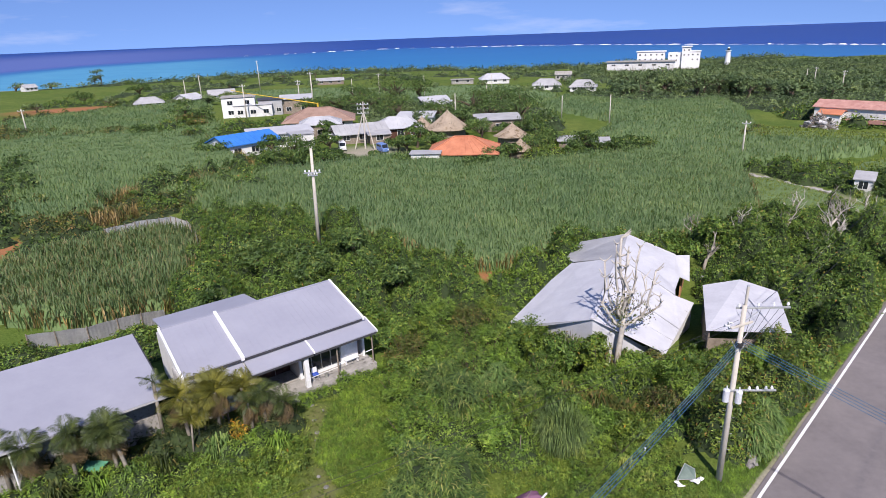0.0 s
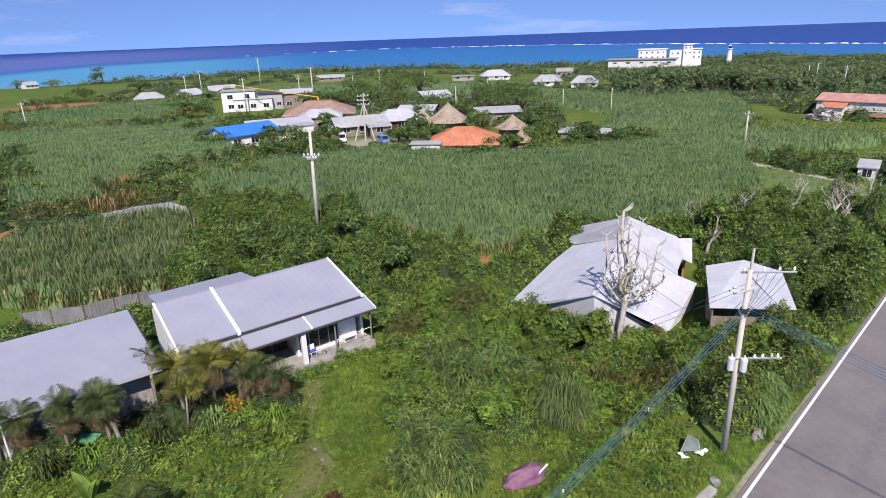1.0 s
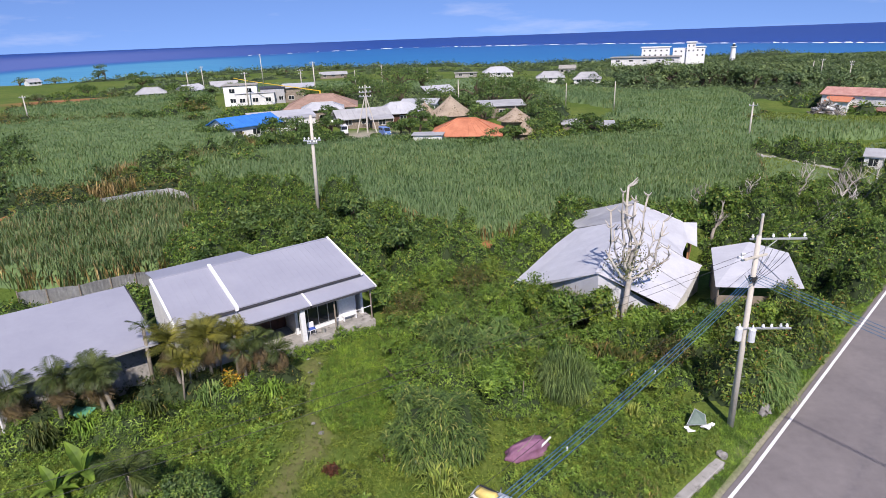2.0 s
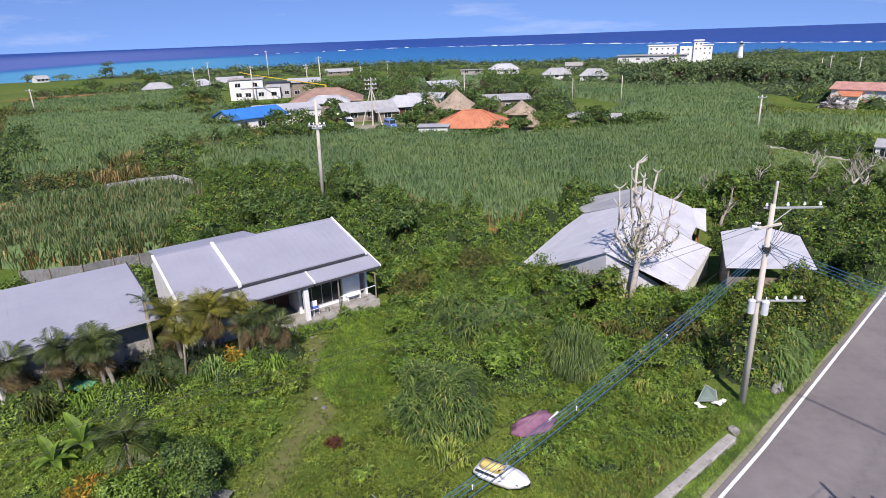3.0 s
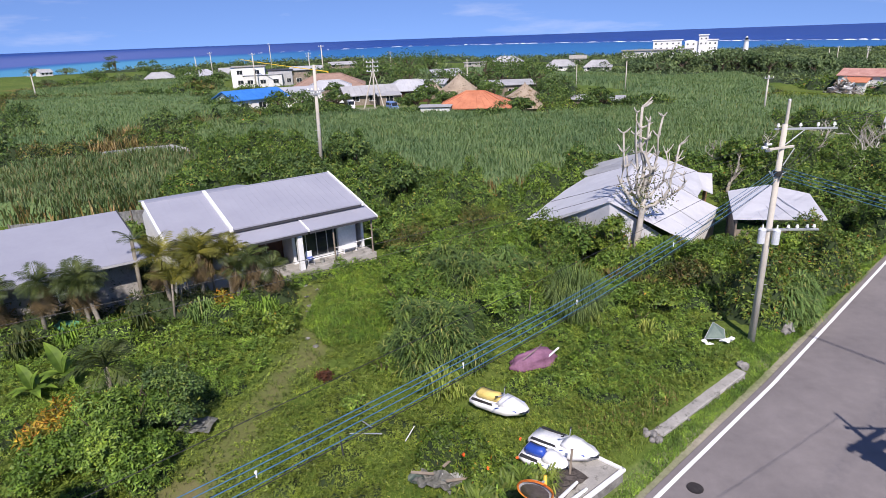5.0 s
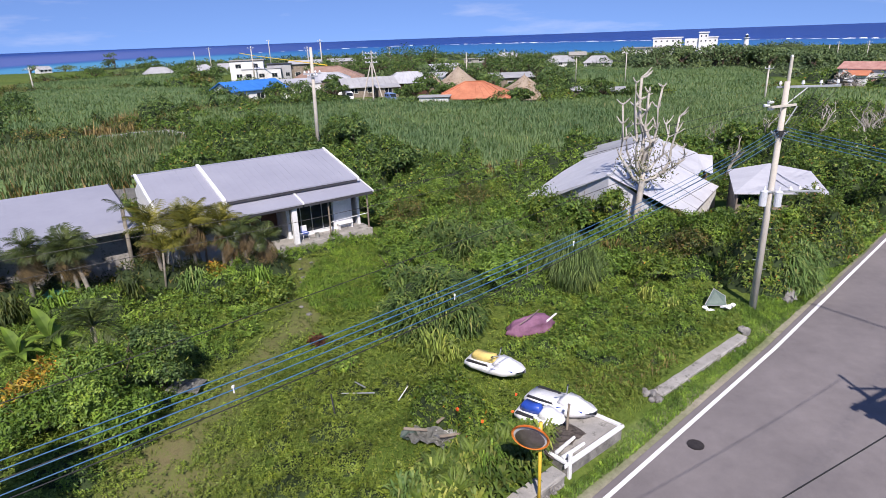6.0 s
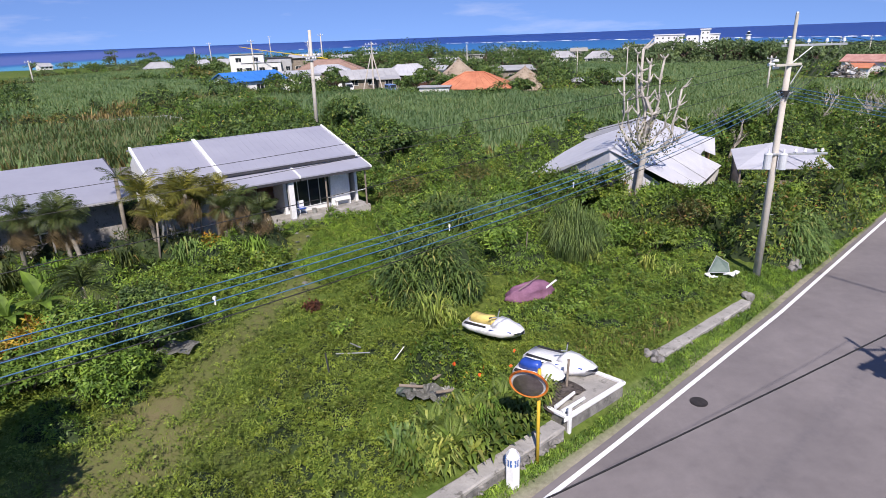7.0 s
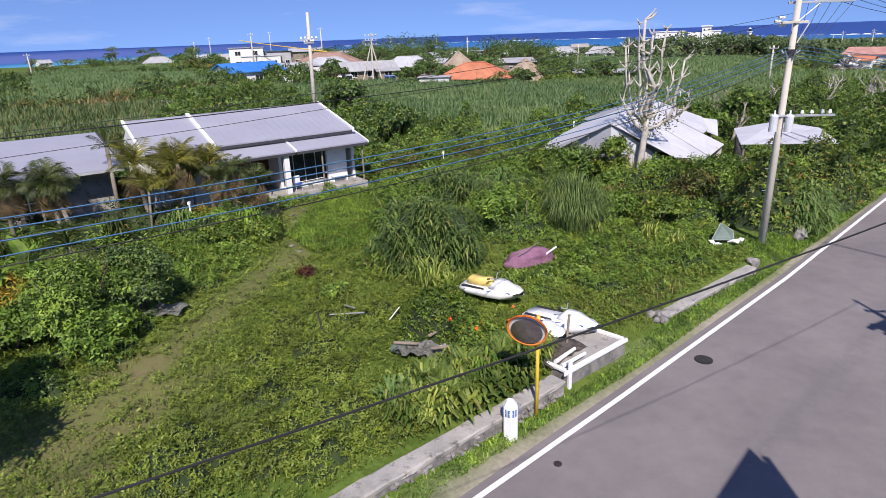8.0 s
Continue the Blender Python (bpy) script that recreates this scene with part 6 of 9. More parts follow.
for x, y, top, arms, r in ((58, 116.3, 4.2, 1, 0.2), (43.2, 159.3, 5.6, 0, 0.16), (2.6, 160, 7.3, 0, 0.16), (-95, 316, 12.5, 1, 0.25), (-44.5, 205, 11.6, 1, 0.25), (-47.6, 199.5, 9.6, 2, 0.2), (-58, 176, 10.4, 1, 0.22), (-26.6, 248.6, 8.0, 1, 0.2),
                           (-96, 241, 10.2, 1, 0.2), (-100, 236, 8.8, 0, 0.2), (-112, 160, 7.2, 1, 0.2), (151.7, 258.8, 3.0, 0, 0.2), (141, 218, 5.0, 2, 0.2), (33, 172, 4.5, 0, 0.14), (14, 205, 6.0, 0, 0.14), (-8, 240, 7.0, 0, 0.15), (-35, 232, 7.2, 0, 0.15), (20, 262, 5.5, 0, 0.15), (150, 250, 4.2, 1, 0.2)):
    field_pole(x, y, top, "thin grey utility pole above the fields", r, arms)
ap = thing("utility_pole", (-18, 130, gz(-18, 130)), "pole with slanting stays between the village houses", "utility pole", "poles across the fields")
part("shaft", rod((-17.8, 130, -1.5), (-17.6, 130, 9.0), 0.2, 0.13), M["pole"], ap)
part("stay", rod((-20.0, 129.4, -1.2), (-17.8, 129.9, 6.6), 0.14, 0.11), M["pole"], ap)
part("stay", rod((-15.6, 129.0, -1.2), (-17.6, 129.9, 6.8), 0.13, 0.11), M["pole"], ap)
for z in (8.4, 7.5, 6.6):
    a = part("crossarm", box((-17.7, 129.8, z), (2.6, 0.12, 0.12), 10), M["steel"], ap)
    for dx in (-1.1, -0.4, 0.4, 1.1):
        insulator((-17.7 + dx, 129.8, z + 0.05), a, 0.08, 0.28)
crane = thing("crane_boom", (-50, 182, gz(-50, 182)), "yellow crane boom over the roofs", "crane")
part("boom", rod((-58, 178, 7.8), (-36, 171.5, 4.8), 0.08, 0.14, 6), M["yellow"], crane)
part("boom_tip", rod((-63, 180.5, 8.6), (-58, 178, 7.8), 0.08, 0.12, 6), M["yellow"], crane)
part("mast", rod((-36, 171.5, 0.0), (-36, 171.5, 4.9), 0.25, 0.25, 8), M["yellow"], crane)

# trees and scrub of the village and the shore
def tree(x, y, r, h, label, leaf=0.5, n=900, mat="shrub", seed=0, z0=None, bare=0.0):
    z0 = gz(x, y) if z0 is None else z0
    lr = np.random.default_rng(seed)
    r, h = (r * 1.35, h * (1.35 if y < 150 else 1.1)) if y > 100 else (r, h)
    ob = thing("tree", (x, y, z0), label, "tree", "village trees")
    part("trunk", tube([(x, y, z0 - 0.3), (x + 0.1 * r, y, z0 + h * 0.3), (x, y + 0.05 * r, z0 + h * 0.6)], [0.07 * r + 0.06, 0.05 * r + 0.05, 0.04 * r + 0.02], 7), M["bark"], ob)
    cl = []
    for k in range(9):
        a, q = lr.uniform(0, 6.28), lr.uniform(0.15, 0.75)
        c = np.array([x + r * q * math.cos(a), y + r * q * math.sin(a), z0 + h * lr.uniform(0.42, 0.86) * (1.05 - 0.25 * q)])
        cl.append((c, r * lr.uniform(0.28, 0.5)))
        part("limb", tube([(x, y, z0 + h * 0.3), (x + (c[0] - x) * 0.55, y + (c[1] - y) * 0.55, z0 + h * 0.5), tuple(c)], [0.04 * r, 0.025 * r, 0.01 * r], 5), M["bark"], ob)
    P, N = [], []
    for c, cr in cl:
        m = n // 9
        d = unit(lr.normal(0, 1, (m, 3)))
        d[:, 2] = np.abs(d[:, 2]) * 1.0 - 0.25
        P.append(c + d * cr * lr.uniform(0.55, 1.1, (m, 1)) * np.array([1, 1, 0.75]))
        N.append(d)
    P, N = np.vstack(P), np.vstack(N)
    if y < 100:
        v, f = sprigs(P[::3], N[::3], leaf * lr.uniform(0.7, 1.3, len(P[::3])), 5, 0.5, 1.5, lr)
    else:
        v, f = leaf_quads(P, N, leaf * lr.uniform(0.6, 1.3, len(P)), 0.55, 0.5)
    soup("crown", v, f, M[mat], ob)
    return ob


tr = random.Random(5)
for k, (x, y, r, h) in enumerate([(-28, 143, 2.2, 3.6), (-25, 126, 2.6, 3.4), (-36, 122, 2.6, 3.2), (-31, 119, 3.2, 3.6), (-27, 117, 2.4, 2.2), (-24, 118, 2.4, 1.7), (-10.5, 127, 2.4, 2.6), (-8.5, 124, 2.4, 3.6), (-6.5, 131, 3, 4.6), (-3, 128, 2.2, 3.0),
                                  (9.5, 113.5, 2.4, 3.0), (12.2, 116, 2.2, 3.6), (18, 124, 3, 3.4), (20, 131, 3.4, 4.4), (22, 127.5, 2.6, 3.4), (29, 121, 2.8, 4.6), (25, 119, 2.6, 3.0), (34, 119, 2.6, 3.0), (37, 125, 2.6, 2.8), (8, 140, 3.4, 4.2),
                                  (4, 158, 5, 6), (12, 166, 6, 6.5), (20, 163, 6, 7), (24, 152, 4.6, 5), (-2, 173, 5, 5.5), (-14, 178, 5.6, 6), (-24, 186, 6, 6.5), (-18, 196, 6, 6), (8, 186, 7, 7.5), (16, 192, 7, 8), (24, 186, 6, 7), (-40, 184, 5, 5), (-34, 194, 6, 5.5),
                                  (-30, 214, 7, 6.5), (-18, 222, 7, 9), (-10, 226, 6.5, 8.6), (-68, 168, 4.2, 4.5), (-74, 172, 4.4, 6.5), (-76, 150, 3, 3), (-46, 118, 3.2, 3.0), (-50, 126, 3.2, 2.6), (-105, 232, 4, 4), (-112, 226, 4, 4), (-160, 270, 5, 5), (-146, 292, 5, 9),
                                  (-8, 112.5, 2.2, 2.0), (6, 108.5, 2.6, 2.2), (-21, 116, 2.4, 1.4), (-25, 114, 2.4, 1.6), (-29, 113, 2.6, 2.0), (-34, 113.5, 2.4, 1.7), (-14.5, 119, 1.2, 1.2), (40, 121.5, 3.0, 2.4), (33, 115.5, 2.8, 1.8), (27, 115, 2.6, 1.8)]):
    tree(x, y, r, h, tr.choice(["leafy dark green tree beside the village houses", "rounded dark green village tree", "dense green tree with an uneven crown"]), 0.27 + 0.0014 * y, 1150, "tree_leaf", k)
tree(-9.5, 55.0, 3.8, 6.2, "dark green broad tree behind the house", 0.26, 5200, "tree_leaf", 91)
tree(-14.2, 53.0, 3.2, 4.6, "dark green tree with a layered crown", 0.26, 4200, "tree_leaf", 92)
tree(-20.5, 45.6, 2.4, 4.4, "dark green tree beside the rear wall", 0.24, 3400, "tree_leaf", 96)
tree(-18.5, 56.0, 3.4, 4.2, "dark green spreading tree before the cane", 0.26, 4200, "tree_leaf", 97)
tree(-4.6, 51.0, 3.0, 4.4, "dark green tree behind the house", 0.26, 4000, "tree_leaf", 93)
tree(30, 63, 3.4, 5.0, "green tree behind the sheet-roofed house", 0.32, 2000, "shrub", 94)
tree(25.5, 61.5, 3.0, 4.6, "green tree behind the sheet-roofed house", 0.32, 1800, "shrub", 95)

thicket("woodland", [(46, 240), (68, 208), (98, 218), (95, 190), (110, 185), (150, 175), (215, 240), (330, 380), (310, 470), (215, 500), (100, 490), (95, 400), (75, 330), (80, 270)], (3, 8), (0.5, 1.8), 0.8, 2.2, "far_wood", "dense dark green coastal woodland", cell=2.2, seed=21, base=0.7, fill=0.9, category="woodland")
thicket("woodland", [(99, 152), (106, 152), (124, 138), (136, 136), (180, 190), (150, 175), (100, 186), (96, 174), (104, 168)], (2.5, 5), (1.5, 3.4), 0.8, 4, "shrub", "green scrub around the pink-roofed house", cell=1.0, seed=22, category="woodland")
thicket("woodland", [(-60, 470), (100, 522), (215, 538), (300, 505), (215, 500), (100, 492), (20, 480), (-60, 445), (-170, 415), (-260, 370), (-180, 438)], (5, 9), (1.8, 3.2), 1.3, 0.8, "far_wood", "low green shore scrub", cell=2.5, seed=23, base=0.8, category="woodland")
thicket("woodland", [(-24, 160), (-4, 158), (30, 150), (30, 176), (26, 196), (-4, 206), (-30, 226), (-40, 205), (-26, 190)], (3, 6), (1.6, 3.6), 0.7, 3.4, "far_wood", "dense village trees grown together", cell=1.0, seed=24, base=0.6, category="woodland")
thicket("woodland", [(-42, 114), (-24, 110.5), (-16, 116.5), (-19, 119), (-27, 119), (-34, 121)], (1.2, 2.2), (0.9, 1.9), 0.36, 16, "tree_leaf", "bushes along the village edge", cell=0.6, seed=25, category="shrubs")
thicket("woodland", [(-80, 96), (-62, 88), (-56, 80), (-66, 76), (-100, 110), (-130, 160), (-110, 158)], (1.6, 3.4), (1.0, 2.6), 0.5, 8, "shrub_brown", "brown and green scrub between the fields", cell=0.8, seed=26, category="shrubs")
thicket("woodland", [(-72, 168), (-60, 165), (-46, 172), (-40, 168), (-48, 150), (-62, 146), (-76, 158)], (1.8, 3.6), (1.0, 2.6), 0.55, 7, "shrub", "green scrub below the white house", cell=0.8, seed=27, category="shrubs")
thicket("woodland", [(16, 112), (24, 116), (40, 121), (44, 127), (30, 131), (18, 128), (17, 120)], (1.4, 2.8), (1.2, 2.6), 0.42, 12, "hibiscus", "yellow-green garden bushes", cell=0.6, seed=28, category="shrubs")

fr = random.Random(77)
for k in range(46):
    x, y = fr.uniform(-170, 95), fr.uniform(225, 420)
    if abs(x - 46) < 12 and y < 290 or abs(x - 60) < 10 and y < 280:
        continue
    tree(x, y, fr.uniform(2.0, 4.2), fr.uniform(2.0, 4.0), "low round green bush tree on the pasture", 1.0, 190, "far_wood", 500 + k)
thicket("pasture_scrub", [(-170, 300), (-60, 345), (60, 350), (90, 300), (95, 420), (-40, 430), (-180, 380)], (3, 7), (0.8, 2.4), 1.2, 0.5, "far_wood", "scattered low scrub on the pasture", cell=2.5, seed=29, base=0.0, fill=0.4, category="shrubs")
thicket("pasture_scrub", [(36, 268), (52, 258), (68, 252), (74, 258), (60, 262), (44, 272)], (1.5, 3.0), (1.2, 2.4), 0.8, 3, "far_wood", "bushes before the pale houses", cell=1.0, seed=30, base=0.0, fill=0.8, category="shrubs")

# tall crowns before the headland, and bushes about the yards
cr_ = random.Random(33)
for k in range(40):
    t = cr_.random()
    x, y = 62 + 78 * t + cr_.uniform(-6, 6), 244 - 34 * t + cr_.uniform(-4, 30)
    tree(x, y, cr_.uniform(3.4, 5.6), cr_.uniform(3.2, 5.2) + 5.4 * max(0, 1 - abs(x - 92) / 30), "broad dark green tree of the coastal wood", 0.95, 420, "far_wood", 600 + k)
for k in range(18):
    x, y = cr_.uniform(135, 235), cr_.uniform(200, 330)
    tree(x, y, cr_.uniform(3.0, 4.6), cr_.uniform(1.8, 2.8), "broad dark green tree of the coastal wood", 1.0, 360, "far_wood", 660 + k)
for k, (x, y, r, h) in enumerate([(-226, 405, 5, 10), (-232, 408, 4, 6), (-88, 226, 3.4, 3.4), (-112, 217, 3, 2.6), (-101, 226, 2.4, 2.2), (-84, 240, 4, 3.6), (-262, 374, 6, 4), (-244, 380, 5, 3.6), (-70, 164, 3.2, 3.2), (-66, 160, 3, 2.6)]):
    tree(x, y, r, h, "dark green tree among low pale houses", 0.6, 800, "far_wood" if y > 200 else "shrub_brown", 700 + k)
for k, (x, y, r, h) in enumerate([(64.6, 85.0, 1.8, 3.0), (66.5, 88.5, 2.2, 3.4), (63.2, 82.4, 1.6, 2.2), (68, 84, 2.4, 3.6), (60.6, 90.6, 1.2, 1.5)]):
    tree(x, y, r, h, "dark bush tree beside the small hut", 0.3, 1100, "tree_leaf", 720 + k)
for k in range(30):
    t = k / 29
    x, y = 51.8 + 6.4 * t + cr_.uniform(-0.5, 0.5), 104 - 18 * t + cr_.uniform(-0.6, 0.6)
    b = bmesh.new()
    s_ = cr_.uniform(0.25, 0.6)
    bmesh.ops.create_icosphere(b, subdivisions=1, radius=s_, matrix=Matrix.Translation((x, y, gz(x, y) + 0.1)) @ Matrix.Diagonal((1.4, 1, 0.6, 1)))
    for vt in b.verts:
        vt.co += noise.noise_vector(vt.co * 2) * s_ * 0.4
    tagged(part("field_stone", b, M["concrete"]), "pale grey stone in a low row", "stone", "row of field stones")
for k, (x, y, r, h) in enumerate([(9, 150, 2.4, 2.2), (14, 149.5, 2.2, 2.0), (18.5, 151, 2.4, 2.6), (-7, 193, 3, 2.2), (1, 193, 3, 2.4), (5, 128, 1.8, 1.6), (20, 116, 2.0, 1.6), (-1, 107.8, 1.8, 1.3), (3, 107.4, 2.0, 1.5), (-36, 137, 2.0, 2.4), (-47, 130, 2.4, 2.4)]):
    tree(x, y, r, h, "low bushy green garden tree", 0.4, 1000, "tree_leaf", 740 + k)

# ---- sheet fence round the small cane plot ----
def sheet_fence(pts, tall, label, wavy=0.0, dense=2.2, rib=0.035, mat="fence"):
    ob = thing("sheet_fence", (pts[0][0], pts[0][1], gz(*pts[0])), label, "fence", "sheet fences")
    for (x0, y0), (x1, y1) in zip(pts, pts[1:]):
        n = max(1, round(math.hypot(x1 - x0, y1 - y0) / dense))
        for k in range(n):
            a, b = Vector((x0, y0, 0)).lerp(Vector((x1, y1, 0)), k / n), Vector((x0, y0, 0)).lerp(Vector((x1, y1, 0)), (k + 1) / n)
            za, zb = gz(a.x, a.y), gz(b.x, b.y)
            d = (b - a).normalized()
            s = Vector((-d.y, d.x, 0))
            bm = bmesh.new()
            rows = []
            m = 16
            for i in range(m + 1):
                p = a.lerp(b, i / m) + s * (rib if i % 2 else -rib)
                zg = za + (zb - za) * i / m
                rows.append((bm.verts.new((p.x, p.y, zg - 0.2)), bm.verts.new((p.x, p.y, zg + tall + wavy * math.sin(k * 1.7 + i * 0.2)))))
            for (p, q), (r, t) in zip(rows, rows[1:]):
                bm.faces.new((p, r, t, q))
            bmesh.ops.solidify(bm, geom=bm.faces[:], thickness=0.006)
            part("panel", bm, M[mat], ob)
            p = a - s * 0.06
            part("post", rod((p.x, p.y, za - 0.3), (p.x, p.y, za + tall + 0.12), 0.06, 0.055, 7), M["wood"], ob)


sheet_fence([(-33.5, 41.6), (-31.5, 42.0), (-29.3, 42.6), (-27.6, 44.0), (-24.6, 46.0)], 1.3, "low fence of dull grey metal sheets on posts", 0.05, rib=0.008)
sheet_fence([(-40, 65.5), (-37.8, 68.3), (-34.4, 70.4), (-31.5, 68.4), (-29, 64.5), (-26.8, 59.8)], 1.75, "curved fence of pale corrugated sheets", 0.04, 1.4, mat="fence_pale")

# ---- weeds, creepers and grass of the plot ----
PLOT = [(-24, 7), (-7.6, 6.5), (-2.65, 10.75), (3.0, 15.4), (7.6, 19.95), (12.9, 24.4), (13.3, 25.4), (13.0, 30), (5, 30), (-2, 31), (-5, 38), (-9, 36.5), (-13, 32), (-20, 27.5), (-27, 24), (-27, 12)]


def mat_of_weeds(name, poly, per_m2, leaf, low, high, mat, label, seed, keep_trail=True, wild=0.5):
    lr = np.random.default_rng(seed)
    n = int(poly_area(poly) * per_m2)
    p = sprinkle(poly, n)
    x, y = p[:, 0], p[:, 1]
    d = near_line(x, y, TRAIL)
    wear = np.clip(1.25 - d / 1.0 + 0.45 * wave(x, y, 2.3) + 0.4 * wave(x, y, 0.7, 3), 0, 1) * 0.88
    wear = np.maximum(wear, np.clip(0.62 - ((x + 9) / 5.5) ** 2 - ((y - 12.5) / 6.5) ** 2 + 0.55 * wave(x, y, 2.0, 1), 0, 0.9))
    wear = np.maximum(wear, np.clip(2.2 - np.hypot((x - -9.8) / 0.75, (y - 16.3) / 0.5) * 1.5, 0, 1))
    thin = np.clip(0.42 - 0.9 * wave(x, y, 2.6, seed + 5) - 0.5 * wave(x, y, 0.9, seed + 2), 0, 0.85)
    ok = lr.uniform(0, 1, n) > np.maximum(wear if keep_trail else 0, thin)
    x, y = x[ok], y[ok]
    n = len(x)
    tuft = np.clip(0.5 + 0.5 * wave(x, y, 1.6, seed) + 0.35 * wave(x, y, 0.6, seed + 1), 0, 1)
    h = (low + (high - low) * tuft * lr.uniform(0.2, 1.0, n)) * (0.1 + 0.9 * cleared(x, y))
    x, y, h = x[::4], y[::4], h[::4]
    n = len(x)
    up = np.column_stack([lr.normal(0, 0.4, n), lr.normal(0, 0.4, n), np.ones(n)])
    v, f = sprigs(np.column_stack([x, y, ground_z(x, y) + 0.03 + 0.8 * h]), up, leaf * 1.25 * lr.uniform(0.6, 1.4, n), 5, 0.5, 1.2, lr)
    ob = new(name)
    tagged(ob, label, "weeds", kind="stuff")
    soup("leaves", v, f, M[mat], ob)
    return ob


mat_of_weeds("weeds", PLOT, 420, 0.066, 0.01, 0.46, "weeds", "low bright green weeds and creepers over turf", 31, wild=0.55)
mat_of_weeds("weeds", [(-24, 20), (-10, 22), (-9, 31), (-13, 31), (-24, 26)], 300, 0.078, 0.1, 0.6, "vine", "thick green creepers below the palms", 32, wild=0.5)
mat_of_weeds("weeds", [(3, 22), (7.6, 21.5), (13, 25.8), (13, 31), (4, 31), (2.5, 27)], 200, 0.085, 0.05, 0.4, "vine", "green creeper mat over the sloping bank", 33, wild=0.5)


def grass(name, poly, per_m2, tall, width, mat, label, lean=0.5, seed=1, keep=None):
    n = int(poly_area(poly) * per_m2)
    p = sprinkle(poly, n)
    x, y = p[:, 0], p[:, 1]
    if keep is not None:
        k = keep(x, y)
        x, y = x[k], y[k]
    n = len(x)
    v, f = blade_tris(np.column_stack([x, y, ground_z(x, y) - 0.02]), tall * rng.uniform(0.4, 1.25, n), lean, width)
    ob = new(name)
    tagged(ob, label, "grass", kind="stuff")
    soup("blades", v, f, M[mat], ob)
    return ob


verge = [(-3.2, 8.2), (0, 11.35), (6, 16.55), (14, 24.2), (20, 30.0), (30, 39.7), (44, 53.6), (42.8, 54.6), (29, 41.2), (19, 31.2), (13.6, 26.0), (12.6, 23.6), (7.6, 19.2), (4.5, 15.7), (-1.2, 10.9), (-4.4, 8.0)]
grass("verge_grass", verge, 760, 0.13, 0.024, "broadleaf", "green verge grass between the wall and the road", lean=0.95, keep=lambda x, y: (off_road(x, y) > 0.38 + 0.16 * wave(x, y, 1.7)) & (off_road(x, y) < 2.2))
grass("tall_grass", [(-8.6, 29), (-6.6, 26.4), (-4.2, 27), (-3.6, 31), (-4.0, 36), (-4.8, 41), (-7.5, 38), (-8.6, 33)], 420, 0.3, 0.022, "bright_grass", "light green grass before the porch", lean=0.9)
grass("dry_grass", [(5.6, 20.2), (6.6, 19.6), (9.2, 21.6), (8.6, 23.2), (6.4, 22.4)], 90, 0.24, 0.025, "cane_dry", "dry straw-coloured grass patch")
grass("short_grass", [(1.6, 19.2), (2.6, 19.4), (5.9, 17.6), (7.4, 19.2), (8.2, 20.6), (6.2, 22.0), (2.4, 22.0)], 330, 0.13, 0.018, "weeds", "short green grass beside the jet skis", lean=0.7)
grass("short_grass", [(2.0, 23.6), (4.9, 23.8), (5.2, 25.8), (2.4, 25.9)], 220, 0.16, 0.02, "vine", "short green grass round a covered boat", lean=0.7)
grass("short_grass", [(11.4, 25.2), (13.9, 25.6), (14.6, 26.8), (13.6, 27.6), (11.8, 27.2)], 260, 0.2, 0.022, "vine", "short green grass at the foot of a pole", lean=0.7)
grass("dry_grass", [(4.4, 19.3), (5.8, 18.2), (7.4, 19.8), (7.6, 21.6), (5.2, 21.8)], 150, 0.12, 0.018, "cane_dry", "trodden straw-coloured grass", lean=0.9)
grass("lawn_grass", [(-14, 8), (-5, 8.2), (3, 16.5), (3, 22), (-4, 27), (-9, 29), (-9, 20)], 90, 0.14, 0.018, "weeds", "thin green grass in the weeds", keep=lambda x, y: near_line(x, y, TRAIL) > 0.7)

thicket("weeds", PORCH_FOOT, (0.3, 0.55), (0.4, 0.65), 0.12, 260, "bright_grass", "fresh green weeds along the foot of the porch", cell=0.12, seed=58, category="weeds", base=0.3, fill=1.0)
thicket("flowering_shrub", [(-0.8, 17.3), (-0.3, 16.2), (0.7, 15.6), (1.9, 15.7), (2.2, 16.8), (2.0, 17.6), (0.7, 18.5), (-0.6, 18.4)], (0.6, 1.0), (1.15, 1.55), 0.115, 640, "hibiscus", "rounded green hibiscus shrub with red flowers", cell=0.12, seed=41, category="shrub", base=0.3)
pe = np.array([(0.1, 16.6), (1.9, 16.4), (2.1, 17.4), (-0.6, 17.6), (0.9, 15.9)])
for x, y in pe:
    fl = thing("hibiscus_flower", (x, y, gz(x, y) + 1.1), "open red hibiscus flower on a shrub", "flower", "red flowers")
    d = unit(rng.normal(0, 1, (7, 3)) + np.array([[0, -0.6, 0.8]]))
    v, f = leaf_quads(np.array([[x, y, gz(x, y) + 1.3]]) + d * 0.05, d, 0.08, 0.9, 0.2)
    soup("petals", v, f, M["petal"], fl)

